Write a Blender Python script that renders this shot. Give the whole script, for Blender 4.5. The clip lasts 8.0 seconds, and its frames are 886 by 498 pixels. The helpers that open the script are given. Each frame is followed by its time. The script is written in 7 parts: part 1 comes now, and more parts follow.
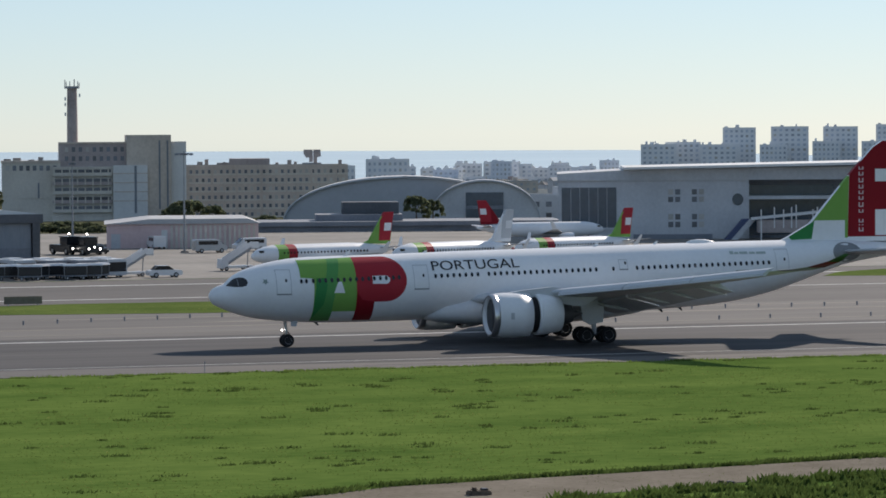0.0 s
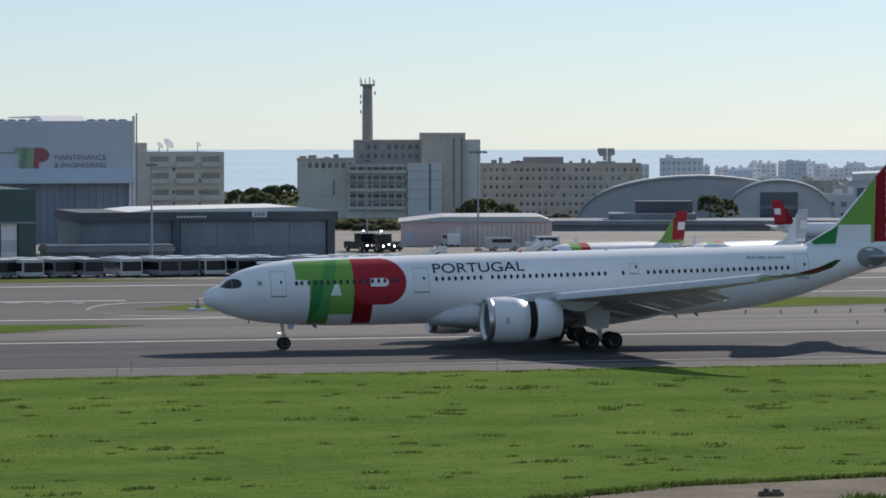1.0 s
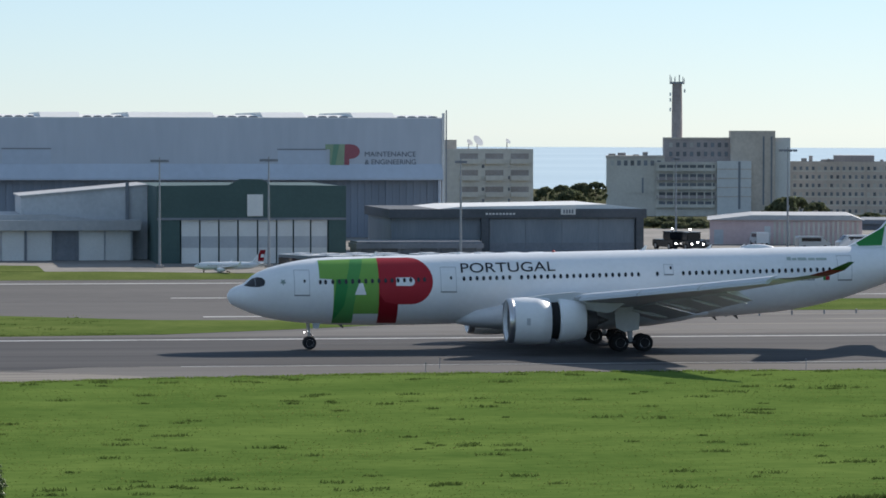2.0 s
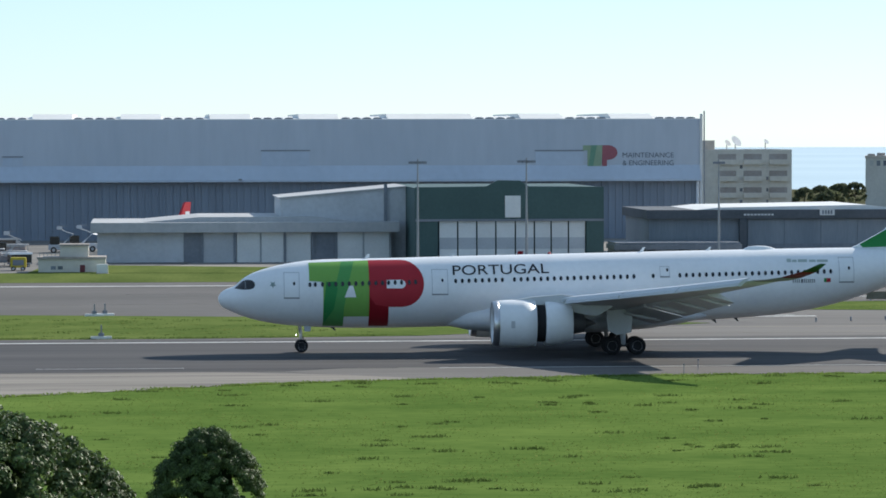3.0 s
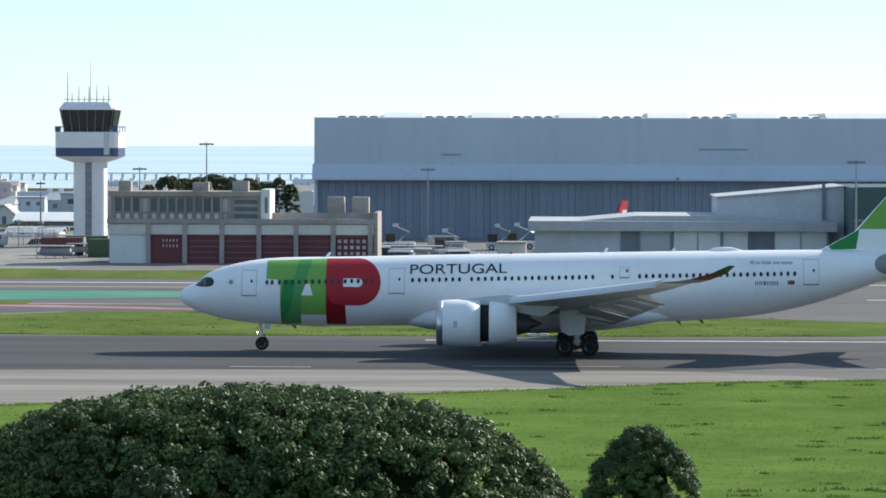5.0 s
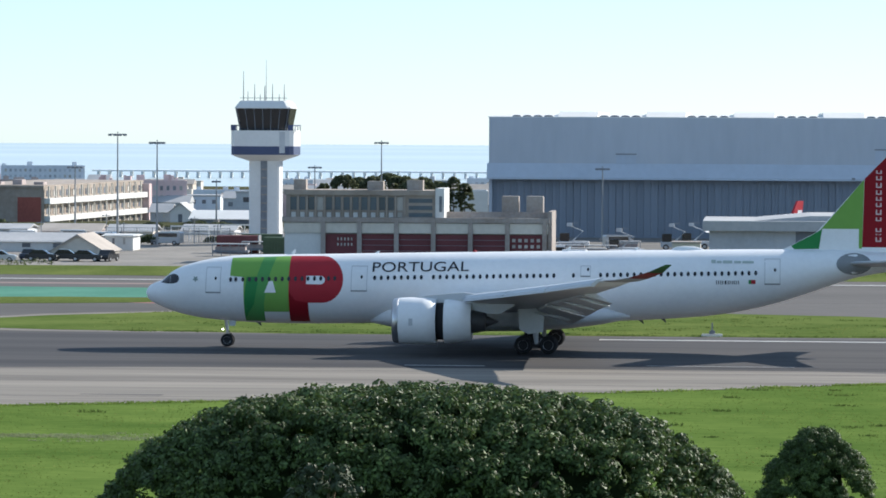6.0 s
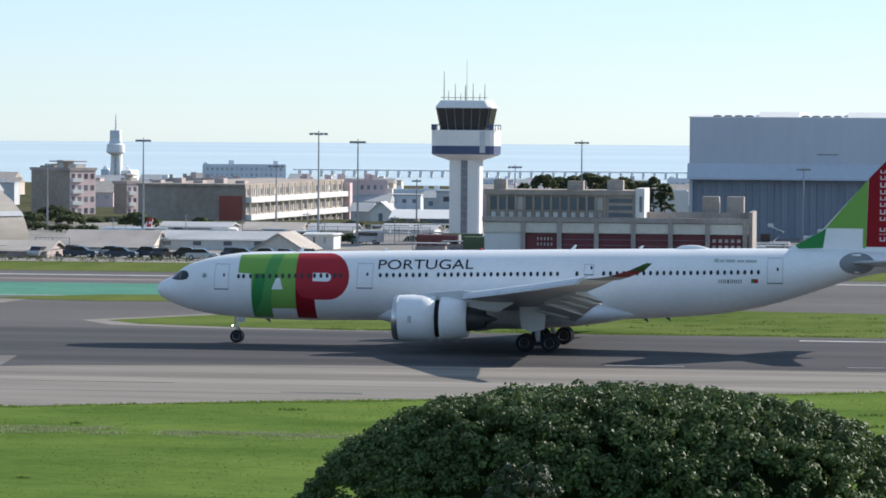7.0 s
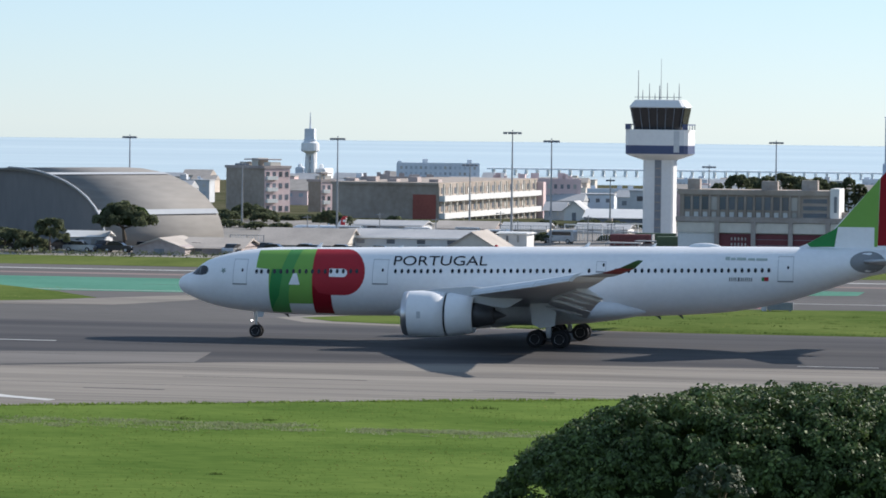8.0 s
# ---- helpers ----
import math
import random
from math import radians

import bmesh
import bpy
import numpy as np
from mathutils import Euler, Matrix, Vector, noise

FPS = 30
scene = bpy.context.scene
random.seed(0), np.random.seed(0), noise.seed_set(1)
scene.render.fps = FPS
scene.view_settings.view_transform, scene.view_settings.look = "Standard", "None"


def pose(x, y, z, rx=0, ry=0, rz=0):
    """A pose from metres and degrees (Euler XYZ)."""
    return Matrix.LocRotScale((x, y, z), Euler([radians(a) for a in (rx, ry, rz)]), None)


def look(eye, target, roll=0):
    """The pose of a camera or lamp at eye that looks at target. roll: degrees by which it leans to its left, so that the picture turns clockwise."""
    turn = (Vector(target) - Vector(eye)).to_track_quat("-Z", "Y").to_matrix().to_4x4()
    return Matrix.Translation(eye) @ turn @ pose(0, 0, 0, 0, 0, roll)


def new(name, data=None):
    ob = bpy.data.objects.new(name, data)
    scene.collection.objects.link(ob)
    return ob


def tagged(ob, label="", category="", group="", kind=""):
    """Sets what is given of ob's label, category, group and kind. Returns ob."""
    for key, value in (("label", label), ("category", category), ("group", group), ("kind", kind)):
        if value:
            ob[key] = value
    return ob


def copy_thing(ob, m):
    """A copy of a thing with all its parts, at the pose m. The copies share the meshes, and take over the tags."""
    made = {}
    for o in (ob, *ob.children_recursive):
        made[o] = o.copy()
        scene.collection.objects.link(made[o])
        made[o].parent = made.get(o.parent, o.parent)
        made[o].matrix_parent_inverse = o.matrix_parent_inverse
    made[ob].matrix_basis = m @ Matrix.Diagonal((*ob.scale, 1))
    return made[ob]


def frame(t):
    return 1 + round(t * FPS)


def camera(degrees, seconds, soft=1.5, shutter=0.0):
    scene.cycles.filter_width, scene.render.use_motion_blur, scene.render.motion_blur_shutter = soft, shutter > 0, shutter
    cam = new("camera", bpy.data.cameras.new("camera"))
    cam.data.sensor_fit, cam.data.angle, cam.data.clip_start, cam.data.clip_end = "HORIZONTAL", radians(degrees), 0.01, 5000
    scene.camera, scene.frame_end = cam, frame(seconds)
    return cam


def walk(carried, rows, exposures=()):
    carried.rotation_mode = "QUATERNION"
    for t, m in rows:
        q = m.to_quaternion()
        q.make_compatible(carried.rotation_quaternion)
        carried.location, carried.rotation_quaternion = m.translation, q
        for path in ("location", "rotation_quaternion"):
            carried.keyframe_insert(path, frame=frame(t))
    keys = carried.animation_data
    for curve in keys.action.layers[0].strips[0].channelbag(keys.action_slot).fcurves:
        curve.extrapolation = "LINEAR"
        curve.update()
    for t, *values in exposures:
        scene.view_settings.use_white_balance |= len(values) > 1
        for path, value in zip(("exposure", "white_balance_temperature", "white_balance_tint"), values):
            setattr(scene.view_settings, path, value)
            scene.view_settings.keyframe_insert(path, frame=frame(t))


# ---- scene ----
# camera on a roof beside the airfield, panning with the landing airliner
EYE_Z = 17.57
cam = camera(13.82, 8.0, soft=1.7)
PAN = [
    (0.0, -18.174, -1.795, 0.363),
    (0.5, -15.898, -1.787, 0.247),
    (1.0, -13.569, -1.799, 0.088),
    (1.5, -11.170, -1.801, -0.028),
    (1.7, -10.163, -1.815, -0.142),
    (2.8, -5.425, -1.832, 0.236),
    (3.0, -4.694, -1.821, 0.105),
    (3.5, -2.805, -1.835, 0.029),
    (4.0, -0.814, -1.830, -0.026),
    (4.5, 0.887, -1.840, -0.098),
    (4.7, 1.407, -1.839, -0.117),
    (5.8, 4.287, -1.861, -0.226),
    (6.0, 4.891, -1.863, -0.284),
    (6.5, 6.515, -1.876, -0.377),
    (7.0, 8.029, -1.886, -0.425),
    (7.5, 9.556, -1.906, -0.530),
    (8.0, 11.065, -1.927, -0.641),
]
EXPOSURE = [(0.0, 0.45, 6480, 14), (1.0, 0.48, 6380, 14), (1.7, 0.59, 6280, 13), (2.8, 0.87, 6180, 9), (3.5, 0.99, 6130, 8), (4.5, 1.1, 6100, 8), (6.0, 1.06, 6130, 10), (8.0, 0.87, 6180, 13)]
walk(cam, [(t, pose(0, 0, EYE_Z, 90 + pitch, roll, yaw)) for t, yaw, pitch, roll in PAN], EXPOSURE)

# ---- daylight ----
SUN_ELEVATION, SUN_AZIMUTH = 29.0, 47.5
world = bpy.data.worlds.new("sky")
scene.world = world
world.use_nodes = True
wn = world.node_tree.nodes
sky = wn.new("ShaderNodeTexSky")
sky.sky_type = "NISHITA"
sky.sun_disc = False
sky.sun_elevation = radians(SUN_ELEVATION)
sky.sun_rotation = radians(SUN_AZIMUTH)
sky.air_density, sky.dust_density, sky.ozone_density = 0.8, 0.08, 4.0
wn["Background"].inputs["Strength"].default_value = 0.048
world.node_tree.links.new(sky.outputs["Color"], wn["Background"].inputs["Color"])
haze = wn.new("ShaderNodeBackground")  # even pale haze over the whole sky
haze.inputs["Color"].default_value, haze.inputs["Strength"].default_value = (0.63, 0.83, 0.98, 1), 0.178
both = wn.new("ShaderNodeAddShader")
world.node_tree.links.new(wn["Background"].outputs[0], both.inputs[0])
world.node_tree.links.new(haze.outputs[0], both.inputs[1])
world.node_tree.links.new(both.outputs[0], wn["World Output"].inputs["Surface"])
sun_data = bpy.data.lights.new("sun", "SUN")
sun_data.energy, sun_data.angle, sun_data.color = 3.6, radians(0.6), (1.0, 0.91, 0.78)
sun = new("sun", sun_data)
ce = math.cos(radians(SUN_ELEVATION))
sun_dir = Vector((ce * math.sin(radians(SUN_AZIMUTH)), ce * math.cos(radians(SUN_AZIMUTH)), math.sin(radians(SUN_ELEVATION))))
sun.matrix_world = look((60, 300, 200), Vector((60, 300, 200)) - sun_dir)


# ---- materials ----
def mat(name, color, rough=0.7, metal=0.0, vary=0.12, scale=1.0, bump=0.0, fine=12.0, color2=None, spec=0.4, stretch=(1, 1, 1), random_per=0.0, island=0.0):
    """A surface with variation at two scales, in metres of its own object space."""
    m = bpy.data.materials.new(name)
    m.use_nodes = True
    nt = m.node_tree
    b = nt.nodes["Principled BSDF"]
    b.inputs["Roughness"].default_value = rough
    b.inputs["Metallic"].default_value = metal
    b.inputs["Specular IOR Level"].default_value = spec
    tc = nt.nodes.new("ShaderNodeTexCoord")
    mp = nt.nodes.new("ShaderNodeMapping")
    mp.inputs["Scale"].default_value = stretch
    nt.links.new(tc.outputs["Object"], mp.inputs["Vector"])
    n1, n2 = nt.nodes.new("ShaderNodeTexNoise"), nt.nodes.new("ShaderNodeTexNoise")
    for n, s in ((n1, scale), (n2, scale * fine)):
        n.inputs["Scale"].default_value = s
        n.inputs["Detail"].default_value = 4
        nt.links.new(mp.outputs["Vector"], n.inputs["Vector"])
    mix = nt.nodes.new("ShaderNodeMix")
    mix.data_type = "FLOAT"
    mix.inputs[0].default_value = 0.4
    nt.links.new(n1.outputs["Fac"], mix.inputs[2])
    nt.links.new(n2.outputs["Fac"], mix.inputs[3])
    ramp = nt.nodes.new("ShaderNodeValToRGB")
    c2 = color2 or tuple(min(1, c * (1 + vary)) for c in color)
    c1 = color if color2 else tuple(c * (1 - vary) for c in color)
    ramp.color_ramp.elements[0].position, ramp.color_ramp.elements[1].position = 0.36, 0.64
    ramp.color_ramp.elements[0].color, ramp.color_ramp.elements[1].color = (*c1, 1), (*c2, 1)
    nt.links.new(mix.outputs[0], ramp.inputs["Fac"])
    out = ramp.outputs["Color"]
    if random_per:
        oi = nt.nodes.new("ShaderNodeObjectInfo")
        mr = nt.nodes.new("ShaderNodeMapRange")
        mr.inputs[3].default_value, mr.inputs[4].default_value = 1 - random_per, 1 + random_per
        nt.links.new(oi.outputs["Random"], mr.inputs[0])
        hs = nt.nodes.new("ShaderNodeHueSaturation")
        nt.links.new(mr.outputs[0], hs.inputs["Value"])
        nt.links.new(out, hs.inputs["Color"])
        out = hs.outputs["Color"]
    if island:
        ge = nt.nodes.new("ShaderNodeNewGeometry")
        mr = nt.nodes.new("ShaderNodeMapRange")
        mr.inputs[3].default_value, mr.inputs[4].default_value = 1 - island, 1 + island
        nt.links.new(ge.outputs["Random Per Island"], mr.inputs[0])
        hs = nt.nodes.new("ShaderNodeHueSaturation")
        nt.links.new(mr.outputs[0], hs.inputs["Value"])
        nt.links.new(out, hs.inputs["Color"])
        out = hs.outputs["Color"]
    nt.links.new(out, b.inputs["Base Color"])
    if bump:
        bp = nt.nodes.new("ShaderNodeBump")
        bp.inputs["Strength"].default_value = bump
        bp.inputs["Distance"].default_value = 0.045
        nt.links.new(n2.outputs["Fac"], bp.inputs["Height"])
        nt.links.new(bp.outputs["Normal"], b.inputs["Normal"])
    return m


def glow(name, color, strength):
    m = mat(name, color, 0.4)
    b = m.node_tree.nodes["Principled BSDF"]
    b.inputs["Emission Color"].default_value = (*color, 1)
    b.inputs["Emission Strength"].default_value = strength
    return m


M = {}
M["grass"] = mat("grass", (0.071, 0.123, 0.028), 0.9, scale=0.22, fine=9, color2=(0.132, 0.192, 0.047), bump=0.8, stretch=(0.32, 0.6, 1), spec=0.0)
M["grass_island"] = mat("grass_island", (0.072, 0.112, 0.03), 0.9, scale=0.2, fine=11, color2=(0.14, 0.178, 0.055), bump=0.6, stretch=(0.3, 0.5, 1), spec=0.0)
M["grass_far"] = mat("grass_far", (0.085, 0.115, 0.035), 0.9, scale=0.15, fine=14, color2=(0.14, 0.17, 0.055), bump=0.5, stretch=(1, 0.3, 1), spec=0.0)
M["scrub"] = mat("scrub", (0.05, 0.06, 0.03), 0.95, scale=0.02, color2=(0.13, 0.12, 0.08), spec=0.0)
M["asphalt"] = mat("asphalt", (0.08, 0.076, 0.073), 0.9, scale=0.05, fine=25, color2=(0.125, 0.117, 0.111), bump=0.2, stretch=(0.25, 1, 1), spec=0.2)
M["runway"] = mat("runway", (0.034, 0.034, 0.038), 0.88, scale=0.16, fine=7, color2=(0.078, 0.074, 0.074), bump=0.2, stretch=(0.03, 1, 1), spec=0.2)
M["concrete"] = mat("concrete", (0.135, 0.122, 0.107), 0.9, scale=0.17, fine=8, color2=(0.27, 0.245, 0.21), bump=0.15, stretch=(0.05, 1, 1), spec=0.2)
M["worn_asphalt"] = mat("worn_asphalt", (0.1, 0.094, 0.088), 0.9, scale=0.12, fine=9, color2=(0.165, 0.154, 0.143), bump=0.15, stretch=(0.06, 1, 1), spec=0.2)
M["apron"] = mat("apron", (0.185, 0.175, 0.16), 0.9, scale=0.07, fine=9, color2=(0.285, 0.265, 0.238), spec=0.2)
M["yard"] = mat("yard", (0.13, 0.125, 0.118), 0.9, scale=0.15, fine=9, color2=(0.21, 0.2, 0.185), spec=0.2)
M["joint"] = mat("joint", (0.11, 0.102, 0.096), 0.9, scale=0.2, color2=(0.17, 0.16, 0.15), spec=0.1)
M["dirt"] = mat("dirt", (0.16, 0.14, 0.11), 0.95, scale=0.2, color2=(0.25, 0.22, 0.18), bump=0.5, spec=0.0)
M["line"] = mat("line", (0.42, 0.42, 0.4), 0.8, scale=0.4, color2=(0.6, 0.6, 0.58), spec=0.2)
M["teal"] = mat("teal", (0.045, 0.175, 0.115), 0.8, scale=0.1, color2=(0.085, 0.245, 0.17), spec=0.2)
M["pink"] = mat("pink", (0.33, 0.14, 0.13), 0.8, scale=0.2, color2=(0.4, 0.22, 0.2), spec=0.2)
M["pink_worn"] = mat("pink_worn", (0.2, 0.15, 0.135), 0.85, scale=0.2, color2=(0.28, 0.21, 0.19), spec=0.2, stretch=(0.1, 1, 1))
# base colour lightened to imitate haze over the estuary
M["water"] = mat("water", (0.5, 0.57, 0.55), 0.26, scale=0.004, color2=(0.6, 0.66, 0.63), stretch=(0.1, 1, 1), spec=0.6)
M["white_paint"] = mat("white_paint", (0.77, 0.78, 0.79), 0.42, scale=0.3, fine=9, vary=0.045, spec=0.5)
M["belly"] = mat("belly", (0.6, 0.62, 0.64), 0.35, scale=0.3, vary=0.06, spec=0.5)
M["livery_green"] = mat("livery_green", (0.19, 0.38, 0.085), 0.45, vary=0.04, spec=0.1)
M["livery_green_mid"] = mat("livery_green_mid", (0.095, 0.3, 0.09), 0.45, vary=0.04, spec=0.1)
M["livery_green_dark"] = mat("livery_green_dark", (0.04, 0.225, 0.07), 0.45, vary=0.04, spec=0.1)
M["livery_red"] = mat("livery_red", (0.37, 0.03, 0.042), 0.45, vary=0.04, spec=0.1)
M["livery_red_dark"] = mat("livery_red_dark", (0.24, 0.012, 0.02), 0.45, vary=0.04, spec=0.1)
M["lettering"] = mat("lettering", (0.02, 0.022, 0.03), 0.4, vary=0.05)
M["lettering_grey"] = mat("lettering_grey", (0.22, 0.28, 0.26), 0.4, vary=0.05)
M["lettering_fin"] = mat("lettering_fin", (0.62, 0.5, 0.5), 0.5, vary=0.05)
M["lettering_pale"] = mat("lettering_pale", (0.36, 0.42, 0.39), 0.5, vary=0.05)
M["wing_grey"] = mat("wing_grey", (0.5, 0.52, 0.54), 0.4, scale=0.4, vary=0.06, spec=0.5)
M["flap_grey"] = mat("flap_grey", (0.22, 0.23, 0.24), 0.5, scale=0.5, vary=0.1)
M["flap_pale"] = mat("flap_pale", (0.58, 0.6, 0.62), 0.5, scale=0.5, vary=0.08)
# wingtip paints darkened to hold the shade of their outer side
M["winglet_red"] = mat("winglet_red", (0.15, 0.02, 0.022), 0.5, vary=0.08, spec=0.3)
M["winglet_green"] = mat("winglet_green", (0.03, 0.1, 0.035), 0.5, vary=0.08, spec=0.3)
M["bare_metal"] = mat("bare_metal", (0.55, 0.55, 0.56), 0.3, 0.9, vary=0.08)
M["dark_metal"] = mat("dark_metal", (0.08, 0.08, 0.085), 0.5, 0.4, vary=0.15)
M["tyre"] = mat("tyre", (0.022, 0.022, 0.024), 0.85, vary=0.2, spec=0.2)
M["dark_glass"] = mat("dark_glass", (0.012, 0.015, 0.02), 0.12, vary=0.1, spec=0.6)
M["seam"] = mat("seam", (0.46, 0.48, 0.5), 0.5, vary=0.05)
M["lamp_glow"] = glow("lamp_glow", (1.0, 0.97, 0.9), 7.0)


# ---- building tools ----
def part(name, bm, material, parent=None, label="", smooth=False, loc=None):
    """Links a bmesh as one mesh object under a thing or a part."""
    bmesh.ops.recalc_face_normals(bm, faces=bm.faces[:])
    me = bpy.data.meshes.new(name)
    bm.to_mesh(me)
    bm.free()
    for m in material if isinstance(material, (list, tuple)) else [material]:
        me.materials.append(M[m] if isinstance(m, str) else m)
    if smooth:
        for p in me.polygons:
            p.use_smooth = True
    ob = new(name, me)
    if parent:
        ob.parent = parent
    if loc:
        ob.location = loc
    if label:
        ob["label"] = label
    return ob


def share(name, like, parent, loc, rz=0.0, scale=None):
    """Another object on the same mesh."""
    ob = new(name, like.data)
    ob.parent = parent
    ob.location = loc
    ob.rotation_euler = (0, 0, rz)
    if scale:
        ob.scale = scale
    return ob


def thing(name, loc, label, category, group="", kind="", rz=0.0):
    ob = new(name)
    ob.empty_display_size = 0.5
    ob.location = loc
    ob.rotation_euler = (0, 0, radians(rz))
    return tagged(ob, label, category, group, kind)


def box(x0, x1, y0, y1, z0, z1, bevel=0.0, bm=None, index=0):
    bm = bm or bmesh.new()
    v = [bm.verts.new((x, y, z)) for z in (z0, z1) for y in (y0, y1) for x in (x0, x1)]
    fs = []
    for a in ((0, 2, 3, 1), (4, 5, 7, 6), (0, 1, 5, 4), (2, 6, 7, 3), (0, 4, 6, 2), (1, 3, 7, 5)):
        f = bm.faces.new([v[i] for i in a])
        f.material_index = index
        fs.append(f)
    if bevel:
        es = list({e for f in fs for e in f.edges})
        bmesh.ops.bevel(bm, geom=es, offset=bevel, segments=2, affect="EDGES")
    return bm


def prism(poly, axis, a, b, bm=None, index=0):
    """A polygon pushed along an axis from a to b. axis 'y': poly is (x, z); 'x': (y, z); 'z': (x, y)."""
    bm = bm or bmesh.new()
    put = {"y": lambda p, d: (p[0], d, p[1]), "x": lambda p, d: (d, p[0], p[1]), "z": lambda p, d: (p[0], p[1], d)}[axis]
    lo = [bm.verts.new(put(p, a)) for p in poly]
    hi = [bm.verts.new(put(p, b)) for p in poly]
    n = len(poly)
    fs = [bm.faces.new(lo[::-1]), bm.faces.new(hi)]
    fs += [bm.faces.new((lo[i], lo[(i + 1) % n], hi[(i + 1) % n], hi[i])) for i in range(n)]
    for f in fs:
        f.material_index = index
    return bm


def tube(rings, bm=None, seg=16, caps=True, index=0):
    """Rings of (centre, radius) or (centre, rx, ry) joined along z-independent paths; a ring may carry its own axis."""
    bm = bm or bmesh.new()
    made = []
    for i, r in enumerate(rings):
        c = Vector(r[0])
        nxt = Vector(rings[min(i + 1, len(rings) - 1)][0]) - Vector(rings[max(i - 1, 0)][0])
        d = nxt.normalized() if nxt.length > 1e-6 else Vector((0, 0, 1))
        side = d.cross(Vector((0, 0, 1)))
        side = side.normalized() if side.length > 1e-3 else Vector((1, 0, 0))
        up = side.cross(d).normalized()
        made.append([bm.verts.new(c + side * (r[1] * math.cos(k * math.tau / seg)) + up * (r[1] * math.sin(k * math.tau / seg))) for k in range(seg)])
    for a, b in zip(made, made[1:]):
        for k in range(seg):
            f = bm.faces.new((a[k], a[(k + 1) % seg], b[(k + 1) % seg], b[k]))
            f.material_index = index
    if caps:
        for ring in (made[0][::-1], made[-1]):
            f = bm.faces.new(ring)
            f.material_index = index
    return bm


def lathe(profile, axis="x", centre=(0, 0, 0), seg=32, bm=None, index=0, flat=1.0):
    """(along, radius) pairs turned round an axis."""
    bm = bm or bmesh.new()
    rings = []
    for s, r in profile:
        ring = []
        for k in range(seg):
            a, b = r * math.cos(k * math.tau / seg), r * math.sin(k * math.tau / seg)
            p = {"x": (s, a, b * flat), "y": (a, s, b), "z": (a, b, s)}[axis]
            ring.append(bm.verts.new(Vector(p) + Vector(centre)))
        rings.append(ring)
    for a, b in zip(rings, rings[1:]):
        for k in range(seg):
            f = bm.faces.new((a[k], a[(k + 1) % seg], b[(k + 1) % seg], b[k]))
            f.material_index = index
    for ring in (rings[0], rings[-1]):
        if (ring[0].co - ring[seg // 2].co).length > 1e-3:
            f = bm.faces.new(ring)
            f.material_index = index
    return bm


def sheet(name, poly, z, material, label, category, drop=0.25):
    """A flat layer with a thin real edge, on the ground."""
    ob = part(name, prism(poly, "z", z - drop, z), material)
    return tagged(ob, label, category, kind="structure")


def letters(text, size, material, parent, m, name="lettering", squash=1.0, thick=0.004):
    cu = bpy.data.curves.new(name, "FONT")
    cu.body, cu.size, cu.extrude = text, size, thick
    cu.materials.append(M[material])
    tmp = bpy.data.objects.new("tmp", cu)
    me = bpy.data.meshes.new_from_object(tmp)
    bpy.data.objects.remove(tmp)
    ob = new(name, me)
    ob.parent = parent
    ob.matrix_local = m @ Matrix.Diagonal((squash, 1, 1, 1))
    return ob


# ---- ground ----
def ground_z(y):
    return float(np.interp(y, (650, 1350, 2500), (0.0, -13.0, -22.0)))


bm = bmesh.new()
rows = []
for y in (-300, 0, 150, 300, 460, 650, 800, 1000, 1350, 1900, 2500):
    rows.append([bm.verts.new((x, y, ground_z(y))) for x in (-1800, -900, -300, 0, 300, 900, 1800)])
for a, b in zip(rows, rows[1:]):
    for i in range(6):
        f = bm.faces.new((a[i], a[i + 1], b[i + 1], b[i]))
        f.material_index = 0 if a[0].co.y < 600 else 1
tagged(part("ground", bm, ["grass", "scrub"]), "flat green airfield grass falling away to the city behind", "ground", kind="structure")
bm = bmesh.new()
rows = [[bm.verts.new((x, y, z)) for x in (-1800, 1800)] for y, z in ((2480, -22.5), (3600, -14.0), (4940, -3.0))]
for a, b in zip(rows, rows[1:]):
    bm.faces.new((a[0], a[1], b[1], b[0]))
tagged(part("water", bm, "water"), "estuary water, pale blue with haze put into its colour", "water", kind="structure")

near_edge = [(-700, 196), (-150, 199), (-100, 205), (-70, 216), (-51, 226), (-33, 234), (-20, 240), (-9, 245), (0, 250.5), (7, 255), (14, 257.8), (21, 259.6), (32, 261.5), (45, 262.5), (130, 262), (700, 262)]
sheet("pavement", near_edge + [(700, 436), (-700, 436)], 0.02, "asphalt", "weathered grey asphalt airfield pavement", "pavement")
sheet("shoulder", [(x, y) for x, y in near_edge if x < 20] + [(22, 260.4), (16, 264.5), (5, 268.6), (-20, 268.6), (-46, 266.2), (-66, 261), (-81, 252), (-700, 250)], 0.026, "concrete", "pale streaked concrete runway shoulder", "pavement", drop=0.02)
sheet("shoulder", [(20.5, 259.7), (32, 261.5), (45, 262.5), (130, 262), (700, 262), (700, 268), (112, 267.6), (80, 269), (42, 271.2), (16, 272.6), (10, 268.4)], 0.029, "worn_asphalt", "worn grey asphalt runway shoulder", "pavement", drop=0.02)
sheet("shoulder", [(27, 312), (700, 311.8), (700, 349), (140, 349.5), (90, 350.8), (66, 356), (50, 350), (56, 333)], 0.026, "worn_asphalt", "worn grey asphalt taxiway junction", "pavement", drop=0.02)
sheet("shoulder", [(-78.5, 323), (-74, 315.5), (-63, 312.2), (-40, 311.2), (-50, 353), (-67, 341)], 0.026, "concrete", "pale concrete edge round the grass", "pavement", drop=0.02)
